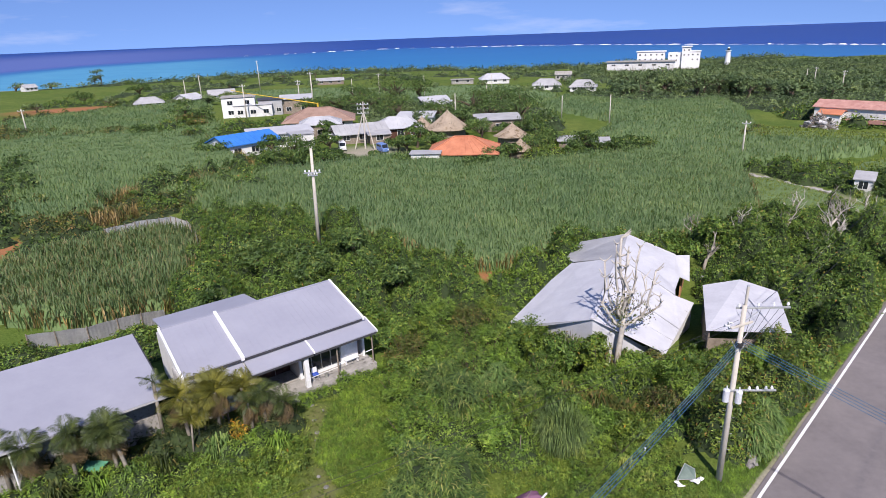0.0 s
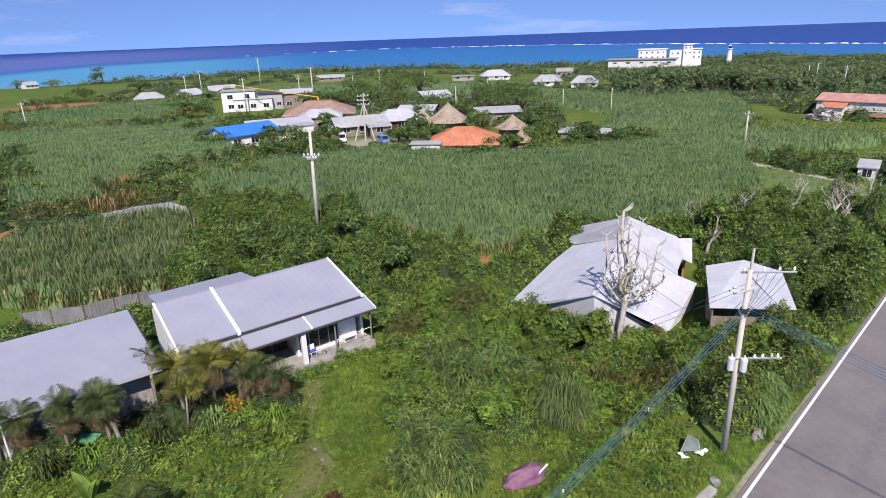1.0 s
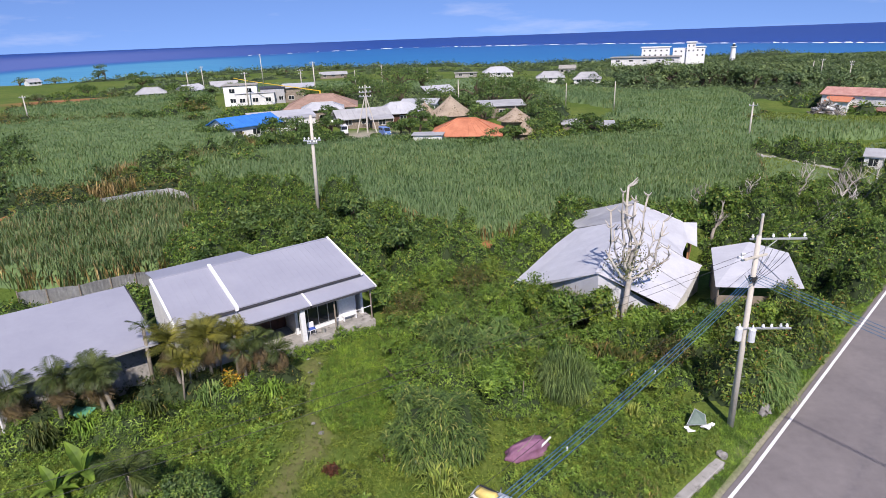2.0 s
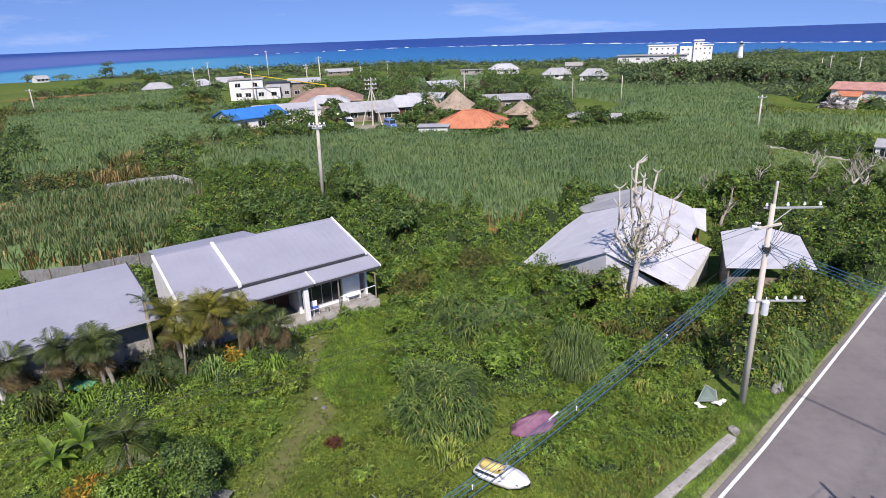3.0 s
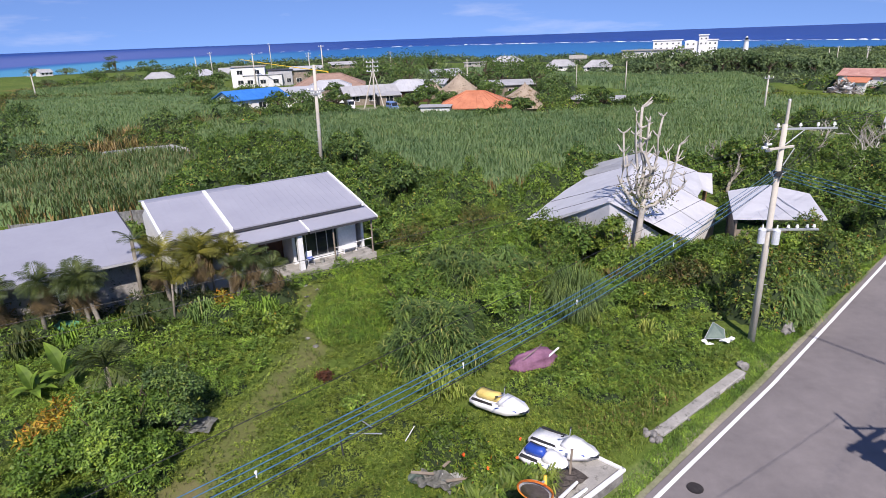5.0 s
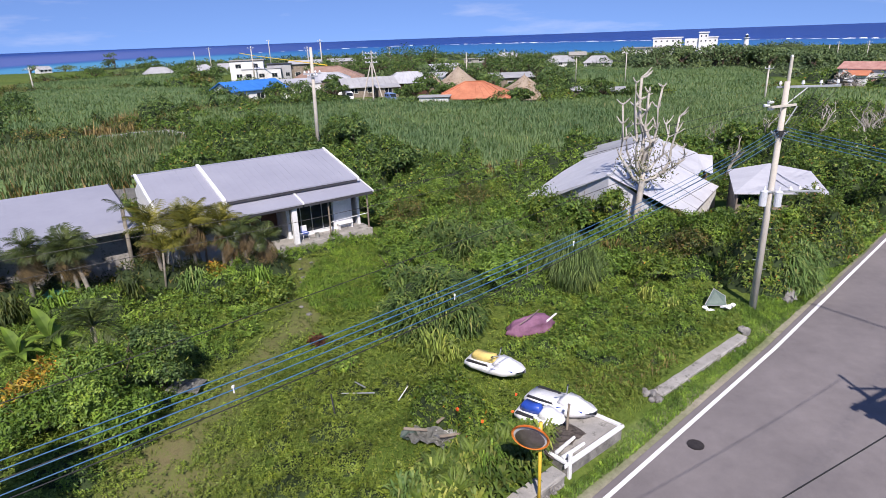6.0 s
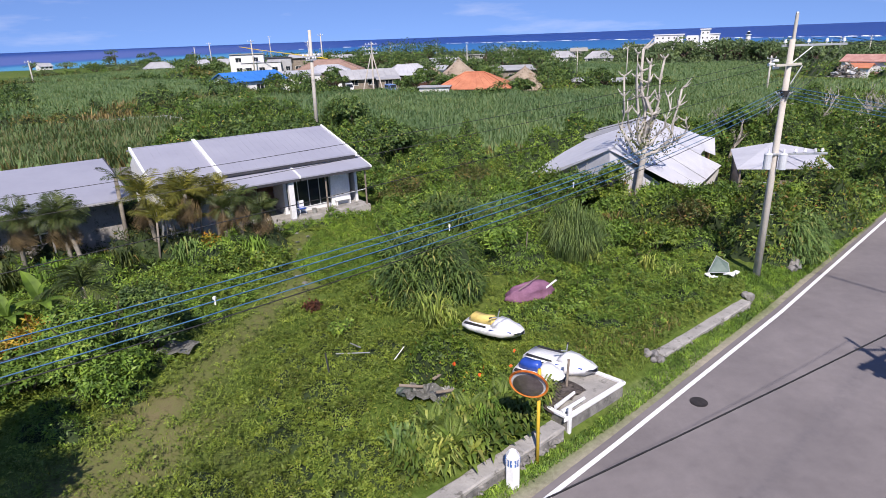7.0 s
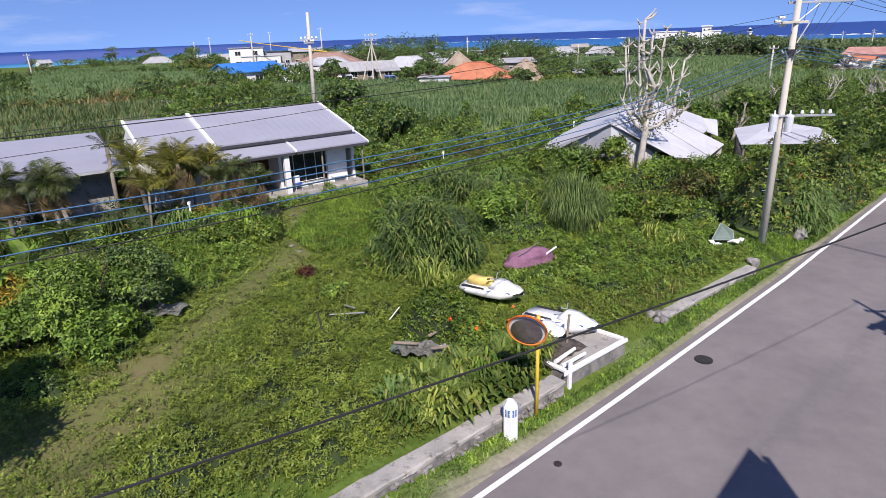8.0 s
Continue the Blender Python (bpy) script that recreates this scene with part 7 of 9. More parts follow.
# tall grass clumps that arch outwards
def arching_clump(name, x, y, r, h, n, label, mat="reed", width=0.05, category="grass clump", seed=0, z0=None):
    z0 = gz(x, y) if z0 is None else z0
    lr = np.random.default_rng(seed)
    a = lr.uniform(0, 6.283, n)
    q = np.sqrt(lr.uniform(0, 1, n))
    reach = r * 0.55 * lr.uniform(0.5, 1.25, n)
    ra = lr.uniform(0, 6.283, n)
    root = np.column_stack([x + np.cos(ra) * r * 0.62 * q, y + np.sin(ra) * r * 0.62 * q, np.full(n, z0)])
    turn = np.where(q > 0.35, ra + lr.normal(0, 0.9, n), a)
    d = np.column_stack([np.cos(turn), np.sin(turn), np.zeros(n)])
    s = np.column_stack([-d[:, 1], d[:, 0], np.zeros(n)])
    top = h * lr.uniform(0.6, 1.1, n) * (1.0 - 0.42 * q * q)
    V = []
    for t, wz, bx, wd in ((0.0, 0.0, 0.0, 0.7), (0.4, 0.78, 0.22, 1.0), (0.72, 1.0, 0.55, 0.85), (1.0, 0.62, 1.0, 0.0)):
        c = root + d * (reach * bx)[:, None] + np.array([[0, 0, 1.0]]) * (top * wz)[:, None]
        w = s * width * wd * 0.5
        V += [c - w, c + w] if wd else [c]
    v = np.stack(V, 1).reshape(-1, 3)
    k = 7 * np.arange(n)[:, None]
    f = np.vstack([k + [[0, 1, 3]], k + [[0, 3, 2]], k + [[2, 3, 5]], k + [[2, 5, 4]], k + [[4, 5, 6]]])
    ob = soup(name, v, f, M[mat])
    return tagged(ob, label, category, kind="stuff")


def shaggy_clump(x, y, r, h, n, label, mat="reed", blade=1.1, width=0.045, seed=0):
    """A rounded mass of long grass whose blades arch outwards and hang."""
    z0 = gz(x, y)
    lr = np.random.default_rng(seed)
    e = unit(lr.normal(0, 1, (n, 3)))
    e[:, 2] = np.abs(e[:, 2])
    lump = 1 + 0.22 * np.sin(e[:, 0] * 5 + seed) * np.sin(e[:, 1] * 4.3 + 2 * seed) + 0.12 * np.sin(e[:, 2] * 9 + e[:, 0] * 7)
    full = (np.hypot(e[:, 0], e[:, 1]) ** 3.2 + e[:, 2] ** 3.2) ** (-1 / 3.2)
    e = e * full[:, None]
    root = np.array([[x, y, z0]]) + e * np.array([[r * 0.74, r * 0.74, h * 0.74]]) * (lump * lr.uniform(0.82, 1.04, n))[:, None]
    a = np.arctan2(e[:, 1], e[:, 0]) + lr.normal(0, 1.7, n)
    d = np.column_stack([np.cos(a), np.sin(a), np.zeros(n)])
    s = np.column_stack([-d[:, 1], d[:, 0], np.zeros(n)])
    ln = blade * lr.uniform(0.55, 1.3, n)
    up = np.array([[0, 0, 1.0]])
    lift = lr.uniform(0.1, 0.75, n) * (0.5 + 0.5 * e[:, 2])
    V = []
    for ox, oz, wd in ((-0.2, -0.32, 0.8), (0.14, 0.18, 1.0), (0.48, 0.22, 0.8), (0.78, -0.10, 0.0)):
        c = root + d * (ln * ox)[:, None] + up * (ln * (oz + (lift - 0.35) * ox))[:, None]
        w = s * width * wd * 0.5
        V += [c - w, c + w] if wd else [c]
    v = np.stack(V, 1).reshape(-1, 3)
    k = 7 * np.arange(n)[:, None]
    f = np.vstack([k + [[0, 1, 3]], k + [[0, 3, 2]], k + [[2, 3, 5]], k + [[2, 5, 4]], k + [[4, 5, 6]]])
    ob = new("grass_clump")
    tagged(ob, label, "grass clump", kind="stuff")
    soup("foliage", v, f, M[mat], ob)
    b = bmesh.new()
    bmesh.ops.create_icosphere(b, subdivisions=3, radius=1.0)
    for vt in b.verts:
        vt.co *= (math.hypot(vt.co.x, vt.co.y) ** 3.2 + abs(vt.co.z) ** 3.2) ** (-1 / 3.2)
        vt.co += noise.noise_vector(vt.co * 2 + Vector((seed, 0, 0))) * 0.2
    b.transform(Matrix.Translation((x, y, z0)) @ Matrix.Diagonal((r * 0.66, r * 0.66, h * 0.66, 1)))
    # Filler inside the blades, coloured dark for the shade between them.
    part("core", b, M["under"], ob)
    return ob


shaggy_clump(-1.0, 25.7, 2.9, 3.0, 7000, "huge shaggy dome of tall dark green grass", "reed_dark", 0.7, 0.07, 1)
for k, (x, y, r, h) in enumerate([(0.4, 33.8, 2.3, 2.5), (3.0, 35.4, 1.8, 2.2), (-0.8, 36.2, 1.8, 2.2), (17.4, 29.4, 1.5, 1.9), (18.9, 31.2, 1.3, 1.8), (15.8, 29.6, 1.2, 1.6), (4.6, 33.8, 1.5, 1.9)]):
    shaggy_clump(x, y, r, h, 2600, "shaggy clump of long green grass", "reed_dark" if k in (0, 2, 6) else "reed", 0.9, 0.065, 10 + k)
for k, (x, y, r, h) in enumerate([(9.2, 33.2, 1.6, 1.5), (10.8, 32.2, 1.4, 1.3), (7.6, 34.4, 1.5, 1.4), (12.2, 34.0, 1.4, 1.3), (-4.4, 44.2, 1.1, 1.8), (-3.6, 43.2, 1.0, 1.4)]):
    arching_clump("dry_grass_clump", x, y, r, h, 800, "browning clump of long drooping leaves", "shrub_brown" if k < 4 else "palm_yellow", 0.08, seed=30 + k)
arching_clump("spiky_plant", -0.9, 22.3, 1.3, 1.2, 90, "pale yellow-green plant with long stiff leaves", "agave", 0.075, "plant", 51)
arching_clump("spiky_plant", -0.1, 21.9, 0.7, 0.8, 40, "pale yellow-green plant with long stiff leaves", "agave", 0.07, "plant", 52)
for k, (x, y, h) in enumerate([(9.6, 27.6, 0.9), (10.4, 26.4, 0.8), (7.2, 28.6, 0.8)]):
    arching_clump("spiky_plant", x, y, 0.5, h, 40, "small yellow-green spiky plant on the bank", "agave", 0.06, "plant", 60 + k)
arching_clump("needle_bush", 6.3, 29.6, 1.95, 3.0, 1100, "soft grey-green feathery young tree", "casuarina", 0.03, "bush", 66)

# ---- palms, banana, crotons ----
def frond_mesh(name, length, arch, pairs, leaflet, mat, droop=0.3, width=0.06, seed=0):
    """One palm frond along +x from the origin: a rib, with leaflets on both sides."""
    lr = np.random.default_rng(seed)
    V, F = [], []

    def at(t):
        return np.array([length * (t - 0.12 * arch * t * t), 0, length * (0.42 * t - arch * t * t)])
    for k in range(pairs + 1):
        t = k / pairs
        p, w = at(t), 0.03 * (1 - 0.9 * t)
        V += [p + [0, -w, 0], p + [0, w, 0], p + [0, 0, -w * 1.4]]
        if k:
            i = 3 * k
            F += [(i - 3, i, i + 1, i - 2), (i - 2, i + 1, i + 2, i - 1), (i - 1, i + 2, i, i - 3)]
    for k in range(pairs // 7, pairs):
        t = (k + 0.5) / pairs
        p, q = at(k / pairs), at((k + 1) / pairs)
        d = (q - p) / (np.linalg.norm(q - p) + 1e-6)
        ln = leaflet * (0.45 + 0.9 * math.sin(math.pi * min(t * 0.95 + 0.05, 1))) * lr.uniform(0.85, 1.1)
        for sgn, side in ((-1, 0), (1, 1)):
            o = d * 0.55 + np.array([0, sgn * 0.8, 0.12 - droop * lr.uniform(0.3, 1.2)])
            o = o / np.linalg.norm(o)
            mid, tip = p + o * ln * 0.5 + [0, 0, 0.03], p + o * ln + [0, 0, -droop * ln * 0.6]
            i = len(V)
            V += [mid + d * width * 0.5, tip, mid - d * width * 0.5]
            F.append((3 * k + side, i, i + 1, i + 2))
    me = bpy.data.meshes.new(name)
    me.from_pydata([tuple(v) for v in V], [], F)
    me.materials.append(M[mat])
    return me


FROND = {}
for kind, mat, arch, droop in (("green", "palm", 0.55, 0.35), ("yellow", "palm_yellow", 0.6, 0.35), ("dead", "palm_dead", 1.0, 0.9), ("cycad", "cycad", 0.5, 0.05), ("fan", "palm", 0.35, 0.25)):
    FROND[kind] = [frond_mesh("frond", 1.0, arch * (0.8 + 0.2 * j), 30 if kind != "cycad" else 26, 0.40 if kind != "cycad" else 0.2, mat, droop, 0.027 if kind != "cycad" else 0.035, j) for j in range(3)]


def fronds(ob, c, kind, n, length, up, seed, name="frond"):
    lr = random.Random(seed)
    for k in range(n):
        o = new(name, FROND[kind][k % 3])
        o.parent = ob
        o.matrix_parent_inverse = Matrix.Translation(ob.matrix_basis.translation).inverted()
        s = length * lr.uniform(0.8, 1.15)
        o.matrix_basis = Matrix.Translation(c) @ Matrix.Rotation(k * 2.4 + lr.uniform(-0.3, 0.3), 4, "Z") @ Matrix.Rotation(-radians(lr.uniform(*up)), 4, "Y") @ Matrix.Rotation(lr.uniform(-0.4, 0.4), 4, "X") @ Matrix.Diagonal((s, s, s, 1))


def palm(x, y, h, n, length, kind, label, lean=(0, 0), dead=8, seed=0, r=0.11):
    z0 = gz(x, y)
    ob = thing("palm", (x, y, z0), label, "palm tree", "palms before the house")
    h = h + 0.55
    top = Vector((x + lean[0], y + lean[1], z0 + h))
    part("trunk", tube([(x, y, z0 - 0.2), (x + lean[0] * 0.4, y + lean[1] * 0.4, z0 + h * 0.5), top], [r * 1.3, r, r * 0.9], 9), M["trunk"], ob, smooth=True)
    fronds(ob, top, kind, n, length * (1.0 if kind == "yellow" else 0.85), (5, 85) if kind == "yellow" else (-30, 66), seed)
    if kind == "yellow":
        # side shoots of the clump
        lr = random.Random(seed + 5)
        for k in range(2):
            q = Vector((x + lr.uniform(-0.9, 0.9), y + lr.uniform(-0.7, 0.7), z0))
            e = q + Vector((lr.uniform(-0.3, 0.3), lr.uniform(-0.3, 0.3), h * lr.uniform(0.5, 0.85)))
            part("stem", tube([q - Vector((0, 0, 0.2)), q.lerp(e, 0.5), e], [r * 0.7, r * 0.55, r * 0.45], 8), M["trunk"], ob, smooth=True)
            fronds(ob, e, kind, 7, length * 0.9, (15, 85), seed + 11 + k)
    if dead:
        fronds(ob, top - Vector((0, 0, 0.1)), "dead", dead, length * 0.95, (-75, -35), seed + 1, "dead_frond")
        fronds(ob, top - Vector((0, 0, 0.5)), "dead", dead // 2, length * 0.8, (-88, -62), seed + 2, "dead_frond")
    return ob


for k, a in enumerate([(-19.0, 27.2, 3.0, 26, 1.5, "green", "palm with a dense dark crown and a skirt of dead fronds", (-0.35, 0.2), 16), (-18.3, 27.1, 2.6, 14, 1.3, "green", "leaning slender palm trunk under a dark crown", (-0.9, 0.4), 8),
                       (-21.4, 27.0, 2.9, 20, 1.4, "green", "palm with drooping fronds and dead brown skirt", (0.3, 0), 16), (-23.3, 26.3, 2.4, 18, 1.4, "green", "palm with long dead brown fronds", (0, 0.2), 20), (-24.9, 26.6, 2.4, 16, 1.4, "green", "palm with long dead brown fronds", (0, 0), 14),
                       (-18.0, 30.5, 3.9, 8, 1.1, "fan", "thin palm with a few arching fronds", (0.1, 0), 0), (-16.0, 29.9, 3.0, 18, 1.5, "yellow", "yellowing palm with a pale slender trunk", (-0.5, 0.3), 8),
                       (-14.7, 31.0, 2.9, 18, 1.5, "yellow", "yellow-green palm among other palms", (0.1, 0), 8), (-13.4, 31.8, 2.7, 16, 1.4, "yellow", "yellow-green palm with brown fronds", (0.2, -0.1), 8), (-15.3, 32.2, 2.4, 14, 1.4, "yellow", "yellowing palm beside the wall", (0, 0), 6),
                       (-11.9, 31.3, 2.6, 20, 1.35, "green", "green palm with a round crown", (0.05, 0), 10), (-10.9, 31.6, 1.9, 16, 1.2, "green", "short green palm beside the path", (0.2, -0.2), 8), (-12.6, 30.9, 2.1, 12, 1.2, "green", "short green palm among taller palms", (0, 0), 6)]):
    palm(*a[:7], a[7], a[8], seed=100 + 7 * k)
palm(-14.3, 20.6, 2.0, 14, 1.9, "green", "small palm rising out of the shrubs", (0.1, 0), 0, seed=300, r=0.1)
for k, (x, y) in enumerate([(-0.6, 14.6), (0.5, 15.3), (0.0, 13.9), (1.5, 15.9), (2.0, 16.3)]):
    cy = thing("cycad", (x, y, gz(x, y)), "cycad with stiff dark green fronds by the wall", "cycad", "cycads by the wall")
    part("stem", rod((x, y, gz(x, y) - 0.1), (x, y, gz(x, y) + 0.25), 0.14, 0.12, 10), M["trunk"], cy)
    fronds(cy, Vector((x, y, gz(x, y) + 0.25)), "cycad", 22, 0.85, (-5, 60), 400 + k)

BAN = bpy.data.meshes.new("banana_leaf")
bv, bf = [], []
for k in range(9):
    t = k / 8
    p = (1.0 * t, 0, 0.75 * t - 0.55 * t * t)
    w = 0.17 * math.sin(math.pi * (0.08 + 0.92 * t) ** 0.8) + 0.012
    bv += [(p[0], -w, p[2] + 0.25 * w), (p[0], 0, p[2]), (p[0], w, p[2] + 0.25 * w)]
    if k:
        i = 3 * k
        bf += [(i - 3, i, i + 1, i - 2), (i - 2, i + 1, i + 2, i - 1)]
BAN.from_pydata(bv, [], bf)
BAN.materials.append(M["banana"])
for (x, y, h, s) in ((-17.9, 23.0, 0.8, 1.35), (-18.7, 22.0, 0.6, 1.1)):
    ban = thing("banana_plant", (x, y, gz(x, y)), "banana plant with large bright green leaves", "banana plant")
    part("stem", rod((x, y, gz(x, y) - 0.1), (x, y, gz(x, y) + h), 0.1, 0.07, 10), M["banana"], ban)
    for k, (az_, up, q) in enumerate([(150, 62, 1.25), (100, 20, 1.0), (10, 10, 0.95), (60, 72, 0.8), (200, 5, 1.0), (260, 25, 0.9), (320, 15, 1.0)]):
        o = new("leaf", BAN)
        o.parent = ban
        o.matrix_parent_inverse = Matrix.Translation(ban.matrix_basis.translation).inverted()
        o.matrix_basis = Matrix.Translation((x, y, gz(x, y) + h - 0.05)) @ Matrix.Rotation(radians(az_), 4, "Z") @ Matrix.Rotation(-radians(up - 25), 4, "Y") @ Matrix.Diagonal((s * q, s * q, s * q, 1))


def bush(name, x, y, r, h, leaf, n, mat, label, slim=0.5, seed=0, droop=0.0):
    z0 = gz(x, y)
    lr = np.random.default_rng(seed)
    ob = thing(name, (x, y, z0), label, "bush")
    for k in range(6):
        a = k * 1.05
        part("stem", tube([(x, y, z0 - 0.1), (x + 0.3 * r * math.cos(a), y + 0.3 * r * math.sin(a), z0 + h * 0.4), (x + 0.6 * r * math.cos(a), y + 0.6 * r * math.sin(a), z0 + h * 0.75)], [0.05, 0.035, 0.015], 5), M["bark"], ob)
    P, N = [], []
    for k in range(14):
        a, q = lr.uniform(0, 6.28), math.sqrt(lr.uniform(0, 1)) * 0.75
        c = np.array([x + r * q * math.cos(a), y + r * q * math.sin(a), z0 + h * (0.78 - 0.45 * q * q) * lr.uniform(0.6, 1.05)])
        m = n // 14
        d = unit(lr.normal(0, 1, (m, 3)))
        d[:, 2] = np.abs(d[:, 2]) - 0.3
        P.append(c + d * r * lr.uniform(0.22, 0.42, (m, 1)))
        N.append(d + np.array([[0, 0, 0.5]]))
    P = np.vstack(P)
    P[:, 2] = np.maximum(P[:, 2], z0 + 0.05)
    P, N = P[::4], np.vstack(N)[::4]
    v, f = sprigs(P, N + lr.normal(0, 0.3, N.shape), leaf * lr.uniform(0.7, 1.35, len(P)), 5, slim, 1.5, lr)
    soup("leaves", v, f, M[mat], ob)
    return ob


bush("broadleaf_bush", -12.6, 18.2, 2.0, 3.4, 0.13, 9600, "vine", "large bright green broad-leaved bush", 0.42, 1)
bush("dark_bush", -11.5, 19.9, 1.7, 3.3, 0.12, 6400, "tree_leaf", "dark green bush with small leaves", 0.5, 2)
bush("broadleaf_bush", -14.6, 17.2, 1.7, 1.7, 0.14, 4200, "vine", "green leafy bush beside a croton", 0.45, 3)
bush("croton", -14.7, 18.9, 1.1, 2.5, 0.26, 1100, "croton", "croton bush with yellow and red leaves", 0.22, 4)
bush("croton", -15.7, 18.5, 1.0, 1.9, 0.26, 900, "croton", "croton bush with yellow and orange leaves", 0.22, 5)
bush("croton", -13.3, 31.0, 0.8, 1.3, 0.25, 350, "croton", "orange-leaved croton under the palms", 0.25, 6)
bush("coleus", -6.2, 23.5, 0.36, 0.5, 0.12, 420, "coleus", "low dark red leafy plant in the weeds", 0.6, 7)
bush("dark_bush", -9.6, 28.6, 1.3, 0.95, 0.14, 2000, "hibiscus", "low green bush beside the path", 0.5, 8)
bush("dark_bush", -11.4, 28.0, 1.3, 1.1, 0.14, 2000, "hibiscus", "green bush with yellowish flowers", 0.5, 9)
bush("dark_bush", -2.9, 29.6, 1.5, 1.3, 0.16, 2600, "shrub", "dark green bush beside the grass", 0.5, 10)
bush("dark_bush", -5.0, 41.8, 1.6, 2.4, 0.18, 2600, "shrub", "dark green bush beside the porch", 0.5, 12)
bush("dark_bush", -4.4, 44.0, 1.8, 3.0, 0.2, 2600, "shrub", "dark green bush behind the porch", 0.5, 13)
bush("dark_bush", -6.6, 45.2, 1.8, 3.2, 0.2, 2600, "shrub", "dark green bush behind the house", 0.5, 14)
bush("dark_bush", -3.6, 37.6, 1.7, 1.9, 0.18, 2800, "shrub", "dark green bush near the porch", 0.5, 11)
thicket("undergrowth_plants", [(-33, 21.5), (-27, 25.5), (-22, 29.5), (-17.6, 32.6), (-18.6, 33.4), (-24, 30.2), (-29, 26.8), (-34.5, 23)], (0.7, 1.3), (1.6, 2.4), 0.3, 50, "palm", "dark leafy plants against the annex wall", seed=45, slim=0.28, wild=0.8)
thicket("undergrowth_plants", [(-25.5, 27), (-22, 26.5), (-17, 29), (-10.6, 31.2), (-10, 33), (-13.5, 33.8), (-20, 29.5), (-25, 30.5)], (0.6, 1.2), (0.7, 1.5), 0.26, 60, "palm", "dim green plants under the palms", seed=44, slim=0.25, wild=0.8)
# Tree added out of view so that its shade falls on the lawn.
tree(-12.2, 9.3, 2.6, 7.2, "unseen leafy green tree added to shade the lawn", 0.26, 4600, "shrub", 71)
bush("broadleaf_bush", -11.6, 17.2, 1.3, 1.7, 0.13, 4000, "broadleaf", "bright green broad-leaved bush edge", 0.42, 21)
bush("broadleaf_bush", -13.7, 19.6, 1.4, 2.6, 0.15, 4000, "shrub", "green bush with drooping leaves", 0.42, 22)
for k, (x, y) in enumerate([(-9.6, 24.6), (-11.6, 23.8), (-13.2, 25.2), (-15.4, 25.8), (-10.8, 26.4), (-3.6, 24.2), (-4.4, 21.2), (5.8, 24.6), (8.4, 25.6), (10.2, 24.6), (7.0, 26.6), (9.6, 28.8), (5.0, 22.8)]):
    bush("weed_bush", x, y, 0.55 + 0.12 * (k % 3), 0.55 + 0.1 * (k % 4), 0.12, 420, ("vine", "broadleaf", "hibiscus")[k % 3], "low leafy weed clump in the grass", 0.5, 80 + k)
mat_of_weeds("weeds", [(-14, 7.5), (-7.6, 6.5), (-2.65, 10.75), (3.0, 15.4), (1.5, 20), (-6, 24), (-14, 22)], 420, 0.042, 0.0, 0.2, "weeds", "short green weeds filling the turf", 34, wild=0.55)
mat_of_weeds("weeds", [(3.0, 16.4), (7.6, 19.95), (12.9, 24.4), (13, 27), (7, 27), (3, 23)], 360, 0.06, 0.0, 0.25, "vine", "small creeping leaves over the bank", 35, wild=0.55)
for k, (x, y) in enumerate([(-1.0, 13.3), (-0.3, 13.4), (0.4, 14.3), (0.9, 14.9), (1.4, 15.2), (2.0, 15.6), (2.5, 16.0), (2.8, 16.5), (0.2, 15.6), (1.0, 16.0), (-0.9, 14.4)]):
    arching_clump("strap_leaf_plant", x, y, 0.75, 0.85, 90, "dark green plant with long strap leaves by the wall", ("cycad", "agave", "cycad")[k % 3] if k % 4 else "cycad", 0.085, "plant", 120 + k)
for k, (x, y, r_, h_) in enumerate([(8.2, 38.2, 1.6, 4.7), (10.2, 36.9, 1.5, 4.6), (12.9, 36.2, 1.5, 3.3), (15.0, 36.2, 1.5, 2.6), (6.5, 40.2, 1.6, 3.8), (17.2, 37.2, 1.5, 2.0), (5.0, 43.2, 1.4, 2.6), (19.4, 37.6, 1.5, 2.6), (22.2, 37.4, 1.6, 3.0), (25.4, 37.6, 1.6, 3.0)]):
    bush("tall_shrub", x, y, r_, h_, 0.2, 2600, ("shrub", "hibiscus", "vine")[k % 3], "tall leafy shrub against the sheet-roofed house", 0.5, 140 + k)
for poly in ([(-47, 74), (-43, 79), (-41, 76), (-44, 71)], [(-52, 86), (-46, 90), (-44, 87), (-50, 82)], [(-44, 118), (-38, 108), (-36, 110), (-42, 120)], [(-60, 100), (-50, 108), (-50, 112), (-62, 104)]):
    grass("dry_cane", poly, 22, 1.9, 0.1, "cane_dry", "dry brown cane at a field edge", lean=0.35)

# rounded lumps of creeper across the lawn, and the shrubs of the middle plot
thicket("weeds", [(-7.6, 9.5), (-2.9, 11.2), (2.2, 15.8), (1.2, 19.6), (-1.5, 22), (-5.5, 23.5), (-7.0, 19), (-7.2, 14)], (0.3, 0.75), (0.2, 0.55), 0.085, 420, "weeds", "lumpy green creepers over the turf", cell=0.13, seed=46, category="weeds", base=0.0, fill=0.8, wild=0.5)
thicket("weeds", [(-16, 13), (-11.5, 14.2), (-10.6, 18), (-10, 24), (-9.6, 28), (-16, 25), (-20, 22)], (0.4, 0.9), (0.2, 0.55), 0.095, 320, "vine", "lumpy green creepers beside the trail", cell=0.15, seed=47, category="weeds", base=0.0, fill=0.8, wild=0.5)
thicket("weeds", [(2.6, 21.5), (7.0, 21.0), (12.6, 25.2), (12.6, 29.5), (5, 30.5), (2.8, 27)], (0.4, 0.9), (0.18, 0.5), 0.10, 300, "vine", "lumpy bright creepers over the bank", cell=0.15, seed=48, category="weeds", base=0.0, fill=0.7, wild=0.5)
mid_rng = random.Random(91)
